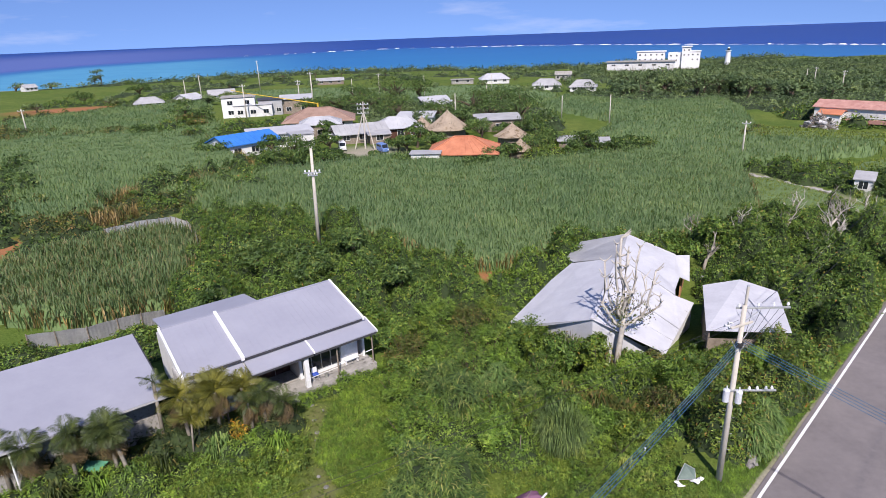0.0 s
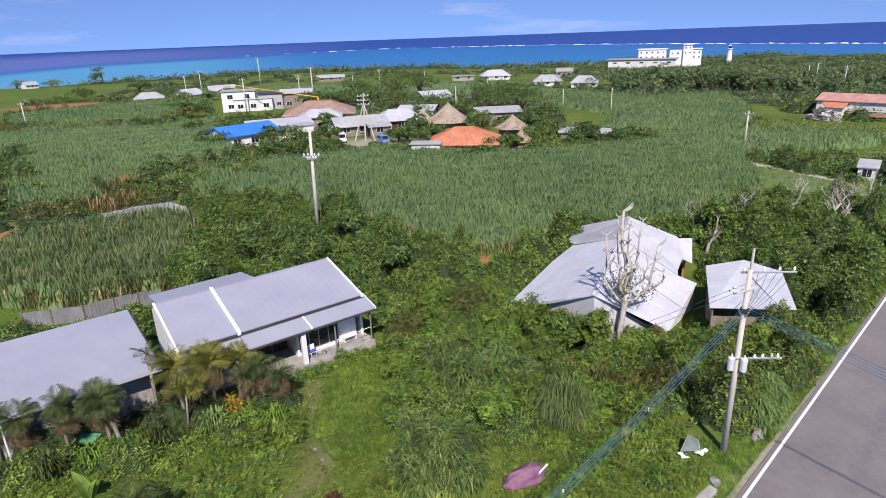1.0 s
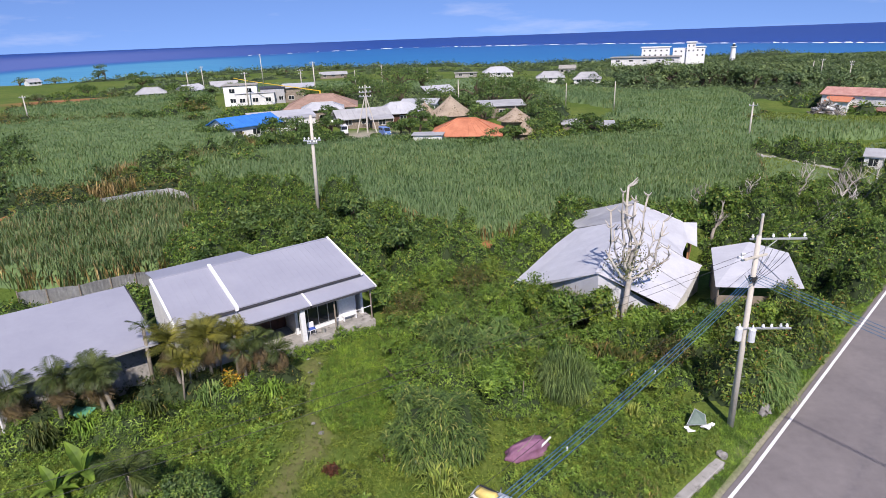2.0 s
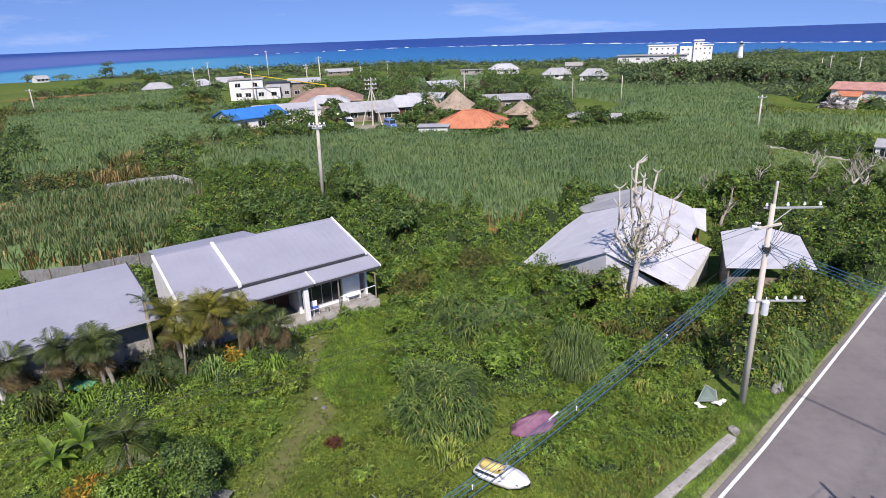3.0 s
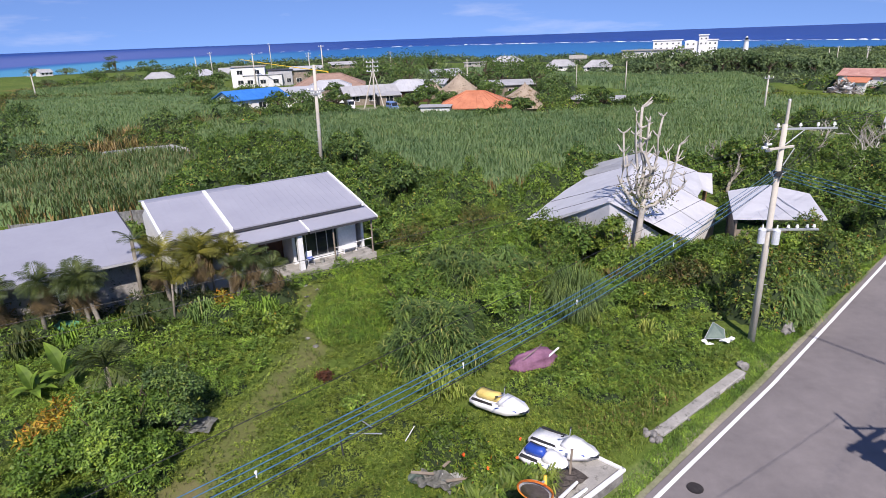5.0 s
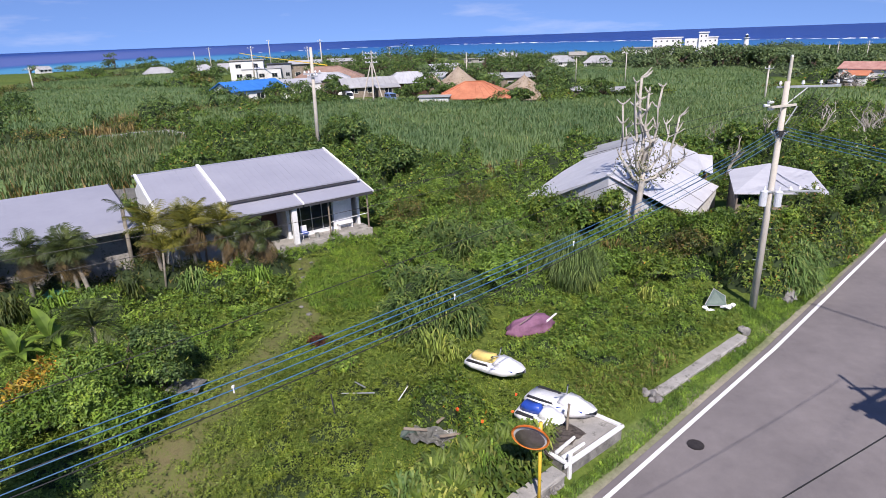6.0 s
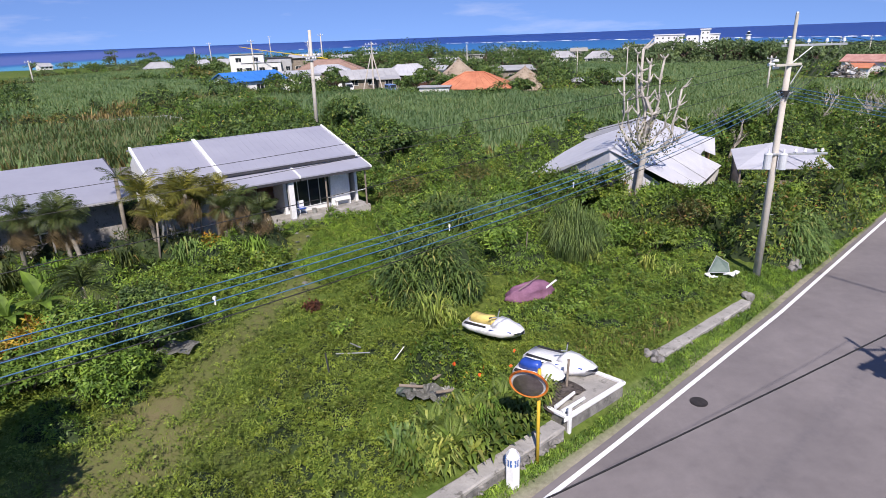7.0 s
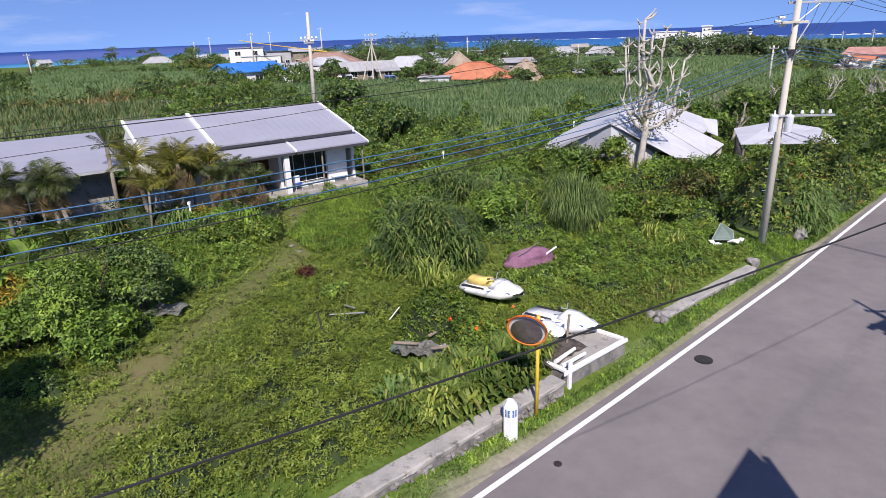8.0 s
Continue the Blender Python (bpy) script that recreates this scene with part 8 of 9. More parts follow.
MIDDLE = [(-3.2, 30.4, 1.5, 1.9), (-2.2, 33.0, 1.3, 1.5), (2.4, 29.4, 1.6, 2.1), (4.6, 31.4, 1.7, 2.3), (2.6, 32.4, 1.5, 2.0), (-4.2, 35.0, 1.3, 1.7), (-3.4, 39.6, 1.6, 2.6), (-1.4, 38.8, 1.6, 2.2), (1.2, 38.4, 1.7, 2.4), (3.6, 38.6, 1.6, 2.3), (-2.4, 42.4, 1.7, 2.8),
          (0.6, 41.6, 1.8, 2.4), (3.0, 42.6, 1.7, 2.2), (1.4, 45.4, 1.8, 2.6), (-1.4, 46.4, 1.8, 2.8), (6.2, 36.6, 1.5, 2.4), (8.6, 31.2, 1.4, 1.5), (10.8, 30.2, 1.3, 1.4), (6.8, 32.6, 1.4, 1.8), (9.4, 34.6, 1.3, 2.0), (13.2, 31.6, 1.5, 2.1), (14.6, 34.2, 1.6, 2.6), (16.6, 35.6, 1.6, 2.4), (12.0, 36.0, 1.4, 2.4), (3.4, 47.4, 1.7, 2.6)]
for k, (x, y, r_, h_) in enumerate(MIDDLE):
    bush("leafy_shrub", x, y, r_ * 1.1, h_ * 1.3, mid_rng.uniform(0.12, 0.18), 2800, ("vine", "shrub", "broadleaf", "hibiscus", "shrub", "vine", "shrub_brown")[k % 7], mid_rng.choice(["leafy green shrub in the overgrown plot", "rounded green shrub among tall grass", "dense leafy shrub with uneven outline"]), mid_rng.uniform(0.25, 0.5), 200 + k)
for k, (x, y, r_) in enumerate([(0.15, 13.65, 0.95), (-0.32, 14.85, 0.9), (0.95, 14.25, 0.8), (1.9, 15.0, 0.7), (-0.9, 13.2, 0.7), (0.5, 15.0, 0.75), (1.4, 14.7, 0.7)]):
    arching_clump("rosette_plant", x, y, r_ * 1.15, r_ * 0.85, 46, "rosette of long broad dark green leaves by the wall", "cycad", 0.15, "plant", 500 + k)
for k in range(12):
    t = mid_rng.random()
    x, y = -1.9 + 4.5 * t + mid_rng.uniform(-0.5, 0.3), 13.1 + 3.2 * t + mid_rng.uniform(-0.2, 0.9)
    arching_clump("strap_leaf_plant", x, y, mid_rng.uniform(0.5, 0.8), mid_rng.uniform(0.55, 0.9), 70, "dark green plant with long strap leaves by the wall", mid_rng.choice(["cycad", "reed", "broadleaf"]), 0.075, "plant", 320 + k)
thicket("undergrowth_plants", [(-25, 23.6), (-17, 26), (-10.8, 28.6), (-10.4, 30.2), (-17, 28.4), (-25.5, 26.2)], (0.5, 1.1), (0.7, 1.5), 0.2, 120, "vine", "lush green plants around the palm trunks", seed=49, slim=0.35, wild=0.6)
for k, (x, y) in enumerate([(-19.6, 26.4), (-16.8, 27.8), (-14.2, 29.4), (-12.2, 29.6), (-21.6, 25.6), (-17.9, 26.8), (-10.6, 29.6)]):
    arching_clump("leafy_plant", x, y, 1.0, 1.5, 120, "green plant with long arching leaves below the palms", ("broadleaf", "palm", "reed")[k % 3], 0.09, "plant", 360 + k)
for k, (x, y, r_, h_) in enumerate([(6.9, 41.3, 0.8, 3.0), (7.7, 40.5, 0.9, 3.3), (8.6, 39.6, 0.9, 3.6), (9.5, 38.7, 0.9, 3.4), (10.5, 37.9, 0.9, 3.2), (12.9, 38.0, 0.9, 3.1), (14.2, 37.3, 1.0, 2.9), (15.9, 37.4, 1.0, 2.3), (17.6, 39.0, 0.9, 1.9), (19.2, 41.4, 0.9, 1.7), (5.2, 44.4, 0.9, 2.0), (6.1, 42.9, 0.9, 2.6)]):
    bush("wall_shrub", x, y, r_, h_, 0.16, 1500, ("shrub", "vine", "shrub_brown", "shrub")[k % 4], "creeper-grown shrub against the old sheet walls", 0.5, 400 + k)
bush("croton", -15.0, 20.0, 1.1, 1.6, 0.28, 650, "croton", "croton bush with yellow and green leaves", 0.22, 31)
bush("croton", -14.3, 18.9, 0.9, 1.9, 0.26, 500, "croton", "croton bush with yellow and red leaves", 0.22, 32)
grass("dry_cane", [(-48.7, 76.6), (-48.4, 85.8), (-45.1, 94.4), (-40.4, 101.6), (-36.5, 108.2), (-34.3, 101.1), (-38.1, 95.3), (-42.7, 88.8), (-46.5, 81.8)], 9, 2.6, 0.1, "cane_dry", "dry brown cane along a hedge", lean=0.35)

# ---- dead trees ----
def dead_tree(x, y, h, label, seed, r=0.2, forks=4, mat="deadwood", spread=0.35, tufts=0, z0=None, gnarl=0.16):
    z0 = gz(x, y) if z0 is None else z0
    lr = random.Random(seed)
    ob = thing("dead_tree", (x, y, z0), label, "dead tree", "leafless trees")
    ends = []

    def grow(p, d, length, rad, depth, name, parent):
        pts, rr_ = [p], [rad]
        for k in range(4):
            d = (d + Vector((lr.uniform(-1, 1), lr.uniform(-1, 1), lr.uniform(0.0, 0.5))) * gnarl).normalized()
            pts.append(pts[-1] + d * length / 4)
            rr_.append(rad * (1 - 0.11 * (k + 1)))
        ob2 = part(name, tube(pts, rr_, 7 if depth < 2 else 5), M[mat], parent, smooth=True)
        if depth >= 2:
            ends.append(pts[2])
        if depth < 3:
            for k in range(forks if depth == 0 else 3):
                t = lr.uniform(0.45, 1.0) if k else 1.0
                q = pts[min(4, max(1, int(t * 4)))]
                a = lr.uniform(0, 6.28)
                nd = (d * 0.9 + Vector((math.cos(a), math.sin(a), 0.3)) * spread * (1 + 0.35 * depth)).normalized()
                grow(q, nd, length * lr.uniform(0.42, 0.62), rr_[-1] * lr.uniform(0.6, 0.85), depth + 1, "limb" if depth == 0 else "twig", ob if depth == 0 else (ob2 if depth == 1 else parent))
        return ob2
    grow(Vector((x, y, z0 - 0.3)), Vector((0.04, 0.02, 1)), h * 0.5, r, 0, "trunk", ob)
    if tufts:
        n = tufts
        lo = [e for e in ends if e.z < z0 + h * 0.92]
        picks = [lo[lr.randrange(len(lo))] for k in range(26)]
        nr = np.random.default_rng(seed)
        p = np.array([tuple(picks[k % 26]) for k in range(n)]) + nr.normal(0, 0.15, (n, 3))
        v, f = leaf_quads(p, np.random.default_rng(seed).normal(0, 1, (n, 3)), 0.22, 0.4, 0.6)
        soup("dry_leaves", v, f, M["palm_dead"], ob)
    return ob


def pollard(x, y, z0, top, label, seed):
    """A dead tree of thick pale stems that rise together and end in stubs."""
    lr = random.Random(seed)
    ob = thing("dead_tree", (x, y, z0), label, "dead tree", "leafless trees")
    part("trunk", tube([(x, y, z0 - 0.3), (x + 0.05, y, z0 + 2.2), (x + 0.2, y - 0.05, z0 + 4.3), (x + 0.25, y, z0 + 5.4)], [0.26, 0.21, 0.19, 0.17], 10), M["deadwood"], ob, "pale bleached trunk", smooth=True)
    knots = []
    for k, (dx, dy, hz, h0) in enumerate([(-1.55, 0.1, 0.86, 4.2), (-0.75, -0.3, 0.98, 4.8), (-0.25, 0.3, 1.0, 5.2), (0.15, -0.2, 0.92, 5.2), (0.75, 0.2, 0.95, 4.6), (1.9, 0.0, 0.78, 4.0), (2.5, 0.3, 0.60, 4.4), (-1.1, 0.5, 0.72, 4.6), (1.2, -0.4, 0.74, 5.0)]):
        p0 = Vector((x + 0.2, y, z0 + h0))
        p3 = Vector((x + 0.2 + dx, y + dy, z0 + (top - z0) * hz))
        bend = Vector((dx * 0.35, dy * 0.3, -(p3.z - p0.z) * 0.12))
        pts = [p0]
        for j in range(1, 7):
            t = j / 6
            pts.append(p0.lerp(p3, t) + bend * math.sin(math.pi * t) + Vector((lr.uniform(-0.2, 0.2), lr.uniform(-0.2, 0.2), 0)))
        r0 = (0.12, 0.13, 0.17, 0.15, 0.13, 0.12, 0.10, 0.09, 0.09)[k]
        st = part("stem", tube(pts, [r0 * (1 - 0.09 * j) for j in range(7)], 8), M["deadwood"], ob, smooth=True)
        for j in range(2, 7):
            for q in range(3):
                a = lr.uniform(0, 6.283)
                ln = lr.uniform(0.2, 0.85)
                e = pts[j] + Vector((math.cos(a) * 0.7, math.sin(a) * 0.5, lr.uniform(0.3, 1.0))).normalized() * ln
                part("twig", tube([pts[j], pts[j].lerp(e, 0.5) + Vector((0, 0, -0.05)), e], [r0 * 0.5, r0 * 0.36, r0 * 0.2], 6), M["deadwood"], st)
        knots += pts[1:4]
    n = 700
    nr = np.random.default_rng(seed)
    low_part = [q for q in knots if q.z < z0 + (top - z0) * 0.66]
    p = np.array([tuple(low_part[k % len(low_part)]) for k in range(n)]) + nr.normal(0, 0.22, (n, 3)) * np.array([[1, 1, 1.4]]) - np.array([[0, 0, 0.25]])
    v, f = leaf_quads(p, nr.normal(0, 1, (n, 3)), 0.17, 0.5, 0.6)
    soup("dry_leaves", v, f, M["shrub_brown"], ob)
    return ob


pollard(11.9, 38.0, -2.4, 8.5, "tall leafless pale grey tree before the sheet roof", 4)
dead_tree(8.3, 38.6, 5.2, "thin leafless tree beside the sheet roof", 6, 0.1, 4, z0=-2.4)
dead_tree(6.1, 41.5, 4.0, "small leafless tree wrapped in creeper", 9, 0.09, 3, z0=-2.5)
dr = random.Random(8)
for k, (x, y, h) in enumerate([(31, 62, 6), (34, 66, 6.2), (38, 68, 6.5), (42, 69, 6.4), (46, 69, 6.2), (33, 58, 5.4), (38, 61, 5.6), (43, 63, 5.8), (48, 65, 6), (50, 68, 6.2), (48, 70, 6), (52, 66, 6), (29, 66, 5.4), (36, 55, 5.0), (27.5, 60, 5.0), (44, 66, 6)]):
    dead_tree(x, y, h * 1.22, dr.choice(["bare grey branches rising out of a thicket", "twisted leafless pale tree in a thicket"]), 20 + k, 0.2, 5, "deadwood" if k % 2 else "twig_grey", spread=0.8, gnarl=0.5)
for k, (x, y, h) in enumerate([(128, 400, 9), (136, 405, 9), (145, 402, 8), (150, 408, 9), (120, 396, 8), (-74, 172, 8)]):
    dead_tree(x, y, h, "bare pale branches above the scrub", 50 + k, 0.25, 4, spread=0.5)
creeper_n = 900
cr = np.random.default_rng(5)
t_ = cr.uniform(0, 1, creeper_n)
v, f = leaf_quads(np.column_stack([6.1 + cr.normal(0, 0.35, creeper_n), 41.6 + cr.normal(0, 0.3, creeper_n), -2.4 + 3.6 * t_]), cr.normal(0, 1, (creeper_n, 3)), 0.2, 0.5, 0.5)
tagged(soup("creeper", v, f, M["vine"]), "green creeper climbing a dead trunk", "creeper", kind="stuff")
for k in range(22):
    x, y = dr.uniform(9.5, 12.2), dr.uniform(36.6, 37.9)
    s_ = thing("cane_stalk", (x, y, gz(x, y)), "dry yellow bamboo stalk in the shrubs", "stalk", "bamboo stalks")
    part("stem", tube([(x, y, gz(x, y) - 0.1), (x + dr.uniform(-0.1, 0.1), y, gz(x, y) + 1.4), (x + dr.uniform(-0.3, 0.3), y, gz(x, y) + dr.uniform(2.2, 3.1))], [0.03, 0.025, 0.012], 5), M["cane_dry"], s_)

# ---- overhead lines ----
AB = Vector((14.2, 26.2, 6.8))
B_END, W_END, R_END = (-11.29, 1.33, 6.19, 0.82), (-22.0, 10.5, 5.63, 0.5), (28.9, 6.2, 3.7, 0.02)
for k, (dy, dz) in enumerate([(0, 0), (0.05, 0.16), (-0.05, -0.16), (0.08, 0.32), (0.1, -0.3), (0.02, 0.08)]):
    cable(AB + Vector((0, dy, dz)), Vector((B_END[0], B_END[1] + dy, B_END[2] + dz)), B_END[3] + 0.02 * k, 0.011, "cable_blue" if k < 4 else "cable_black", "blue-wrapped overhead cable on the concrete pole")
for k in range(4):
    p, q = AB, Vector(B_END[:3])
    t = (0.26, 0.42, 0.55, 0.7)[k]
    c = p.lerp(q, t) - Vector((0, 0, B_END[3] * 4 * t * (1 - t)))
    sp = thing("cable_spacer", (c.x, c.y, c.z - 0.35), "short white spacer clipped on cables", "spacer", "overhead lines")
    part("bar", box((c.x, c.y, c.z), (0.022, 0.022, 0.13)), M["gel_white"], sp)
    part("clip", box((c.x, c.y, c.z + 0.06), (0.04, 0.05, 0.04)), M["gel_white"], sp)
for dz in (0.0, -0.25):
    cable((14.0, 26.1, 8.38 + dz), (W_END[0], W_END[1], W_END[2] + 3 * dz), W_END[3], 0.009, "cable_black", "thin black overhead wire")
cable((14.0, 26.1, 7.5), (-22.0, -10.0, 7.6), 0.5, 0.008, "cable_black", "thin black overhead wire")
for dz in (0.0, 0.15, -0.15, 0.3):
    cable((14.4, 26.4, 6.85 + dz), (R_END[0], R_END[1], R_END[2] + dz), R_END[3], 0.012, "cable_blue", "blue-wrapped overhead cable on the concrete pole")
cable((-14.0, -3.55, 5.58), (16.3, 12.2, 7.32), 0.82, 0.010, "cable_black", "thick black cable crossing over the road")
for k, (dx, dz) in enumerate([(0.9, 0), (1.8, 0), (2.5, 0)]):
    cable((PX + dx, PY + 0.16, PTOP - 1.0), (PX + dx + 33, PY + 34, PTOP - 1.6), 0.7, 0.012, "cable_black", "thin black overhead wire")
# jumper leads on the pole
for k in range(5):
    x0 = PX + 0.5 + 0.45 * k
    cable((x0, PY + 0.16, PTOP - 1.22), (PX + 0.1, PY - 0.1, PTOP - 2.9 - 0.1 * k), 0.25, 0.01, "cable_black", "short black jumper wire on a crossarm", "jumper_wire")

# ---- the roadside: low wall, mirror, markers ----
def rubble_wall(a, b, top, w, label, seed):
    lr = random.Random(seed)
    a, b = Vector((*a, 0)), Vector((*b, 0))
    d = (b - a).normalized()
    s = Vector((-d.y, d.x, 0))
    L_ = (b - a).length
    ang = math.degrees(math.atan2(d.y, d.x))
    ob = tagged(new("low_wall"), label, "wall")
    ob.matrix_basis = Matrix.Translation((a.x, a.y, -2.0))
    n = int(L_ / 0.35)
    jit = [[(lr.uniform(-0.02, 0.02), lr.uniform(-0.02, 0.02), lr.uniform(-0.02, 0.014)) for i in range(6)] for k in range(n + 1)]
    for nm, off, mt, lab in (("capping", [(-w / 2, top - 0.03), (-w / 2 + 0.05, top), (w / 2 - 0.05, top), (w / 2, top - 0.04), (w / 2 - 0.01, top - 0.14), (-w / 2 + 0.01, top - 0.13)], "concrete", "grey concrete capping"),
                             ("body", [(-w / 2 + 0.05, top - 0.1), (-w / 2 + 0.06, top - 0.1), (w / 2 - 0.06, top - 0.1), (w / 2 - 0.05, top - 0.1), (w / 2 - 0.05, -2.3), (-w / 2 + 0.04, -2.3)], "rubble", "dark coral rubble body")):
        bm = bmesh.new()
        prev = None
        for k in range(n + 1):
            c = a + d * L_ * k / n
            ring = [bm.verts.new((c.x + s.x * o + jx, c.y + s.y * o + jy, z + jz)) for (o, z), (jx, jy, jz) in zip(off, jit[k])]
            if prev:
                for i in range(6):
                    bm.faces.new((prev[i], prev[(i + 1) % 6], ring[(i + 1) % 6], ring[i]))
            else:
                bm.faces.new(ring)
            prev = ring
        bm.faces.new(prev[::-1])
        bmesh.ops.recalc_face_normals(bm, faces=bm.faces[:])
        part(nm, bm, M[mt], ob, lab)
    for k in range(int(L_ * 13)):
        t, z = lr.uniform(0, L_), lr.uniform(-2.05, top - 0.17)
        c = a + d * t - s * (w / 2 - 0.04)
        q = bmesh.new()
        bmesh.ops.create_icosphere(q, subdivisions=1, radius=lr.uniform(0.06, 0.12), matrix=Matrix.Translation((c.x, c.y, z)) @ Matrix.Rotation(lr.uniform(0, 3), 4, "Z") @ Matrix.Diagonal((1.3, 0.7, lr.uniform(0.6, 1), 1)))
        for vtx in q.verts:
            vtx.co += Vector((lr.uniform(-1, 1), lr.uniform(-1, 1), lr.uniform(-1, 1))) * 0.018
        part("stone", q, M["rubble"], ob)
    return ob


rubble_wall((-7.2, 6.0), (-2.3, 10.3), -1.42, 0.56, "low rubble wall with a grey concrete capping", 1)
rubble_wall((-2.3, 10.3), (3.2, 15.1), -1.42, 0.56, "low rubble wall with a grey concrete capping", 2)
rubble_wall((7.6, 19.5), (12.75, 23.9), -1.63, 0.5, "low broken rubble wall along the verge", 3)
for x, y, s_ in ((7.4, 19.3, 0.2), (7.15, 19.35, 0.13), (7.3, 19.1, 0.11), (7.55, 19.15, 0.14), (7.2, 19.55, 0.1), (16.9, 27.9, 0.3), (16.6, 27.6, 0.2), (17.2, 28.2, 0.2), (13.0, 24.2, 0.25)):
    st = bmesh.new()
    bmesh.ops.create_icosphere(st, subdivisions=2, radius=s_, matrix=Matrix.Translation((x, y, gz(x, y) + s_ * 0.5)))
    for vtx in st.verts:
        vtx.co += noise.noise_vector(vtx.co * 4) * s_ * 0.7
    tagged(part("boulder", st, M["rubble"]), "grey coral stone lying by the road", "stone", "loose stones")

mir = thing("curve_mirror", (2.45, 13.96, -2.0), "round roadside mirror with orange rim on yellow post", "traffic mirror")
part("post", rod((2.45, 13.96, -2.2), (2.45, 13.96, 1.15), 0.05, 0.05, 14), M["yellow"], mir, "yellow painted steel post", smooth=True)
mc = Vector((2.12, 13.62, 0.9))
face = Vector((-0.30, -0.90, -0.30)).normalized()
mrot = Matrix.Translation(mc) @ face.to_track_quat("Z", "Y").to_matrix().to_4x4()
b = bmesh.new()
bmesh.ops.create_uvsphere(b, u_segments=36, v_segments=18, radius=1.2)
bmesh.ops.delete(b, geom=[v for v in b.verts if v.co.z < 1.085], context="VERTS")
for v in b.verts:
    v.co.z -= 1.085
b.transform(mrot)
part("mirror", b, M["mirror"], mir, "dull grey convex mirror", smooth=True)
b = bmesh.new()
prev = None
for k in range(49):
    a = k * math.pi / 24
    ring = [b.verts.new(((0.5 + 0.034 * math.cos(j * math.pi / 4)) * math.cos(a), (0.5 + 0.034 * math.cos(j * math.pi / 4)) * math.sin(a), 0.03 * math.sin(j * math.pi / 4))) for j in range(8)]
    if prev:
        for j in range(8):
            b.faces.new((prev[j], ring[j], ring[(j + 1) % 8], prev[(j + 1) % 8]))
    prev = ring
bmesh.ops.remove_doubles(b, verts=b.verts[:], dist=1e-4)
b.transform(mrot)
part("rim", b, M["orange"], mir, "orange plastic rim", smooth=True)
b = bmesh.new()
bmesh.ops.create_cone(b, cap_ends=True, segments=32, radius1=0.3, radius2=0.5, depth=0.16, matrix=Matrix.Translation((0, 0, -0.09)))
b.transform(mrot)
part("back_shell", b, M["transformer"], mir, "grey back shell")
b = bmesh.new()
hood = []
for k in range(17):
    a = radians(10 + 160 * k / 16)
    hood.append((b.verts.new((0.54 * math.cos(a), 0.54 * math.sin(a), 0.0)), b.verts.new((0.545 * math.cos(a), 0.545 * math.sin(a), 0.07))))
for p, q in zip(hood, hood[1:]):
    b.faces.new((p[0], q[0], q[1], p[1]))
bmesh.ops.solidify(b, geom=b.faces[:], thickness=0.01)
b.transform(mrot)
part("hood", b, M["orange"], mir)
part("bracket", rod((2.45, 13.96, 0.98), mc - face * 0.12, 0.035), M["steel"], mir)
part("bracket", rod((2.45, 13.96, 0.75), mc - face * 0.12 - Vector((0, 0, 0.2)), 0.03), M["steel"], mir)

mk = thing("marker_post", (1.67, 13.14, -2.0), "white six-sided roadside post with blue plates", "marker post")
b = rod((1.67, 13.14, -2.1), (1.67, 13.14, -0.98), 0.21, 0.21, 6)
bev(b, 0.012)
part("shaft", b, M["white"], mk)
b = rod((1.67, 13.14, -0.98), (1.67, 13.14, -0.84), 0.2, 0.1, 6)
part("cap", b, M["white"], mk)
for k in range(6):
    a = radians(30 + 60 * k)
    n_ = Vector((math.cos(a), math.sin(a), 0))
    c = Vector((1.67, 13.14, -1.14)) + n_ * 0.186
    pl = part("plate", box(c, (0.012, 0.17, 0.2), math.degrees(a)), M["blue_mark"], mk, "blue plate with pale marks")
    for dz, w_ in ((0.05, 0.1), (0.0, 0.12), (-0.05, 0.08)):
        part("bar", box(c + n_ * 0.008 + Vector((0, 0, dz)), (0.006, w_, 0.02), math.degrees(a)), M["white"], pl)

cs = thing("white_stake", (3.57, 15.22, -1.95), "white wooden stake with a crosspiece", "stake")
b = box((3.57, 15.22, -1.45), (0.13, 0.1, 1.05), 40, 0.02)
part("upright", b, M["gel_white"], cs)
part("crosspiece", box((3.62, 15.28, -1.33), (0.62, 0.05, 0.13), 40, 0.015), M["gel_white"], cs)

# raised bed with a white rim, a net in it
bed = thing("raised_bed", (4.2, 16.6, -2.0), "raised concrete bed with a white rim beside the road", "planter")
c0, c1, c2, c3 = Vector((3.5, 15.2, 0)), Vector((5.65, 17.05, 0)), Vector((4.35, 18.2, 0)), Vector((2.4, 16.3, 0))
part("fill", slab([Vector((c.x, c.y, -1.36)) for c in (c0, c1, c2, c3)], 0.7), M["rubble"], bed)
part("floor", slab([Vector((c.x, c.y, -1.35)) for c in (c0.lerp(c3, 0.1), c1.lerp(c2, 0.1), c2, c3.lerp(c2, 0.4))], 0.008), M["concrete"], bed)
for p, q, w_ in ((c0, c1, 0.2), (c1, c2, 0.16), (c0, c0.lerp(c3, 0.45), 0.16)):
    m2, d = (p + q) / 2, q - p
    part("rim", box((m2.x, m2.y, -1.3), (d.length + 0.1, w_ * 0.8, 0.13), math.degrees(math.atan2(d.y, d.x)), 0.03), M["gel_white"], bed, "white painted rim")
nt = thing("fishing_net", (3.1, 16.6, -1.36), "brown heap of old net in the bed", "net")
b = bmesh.new()
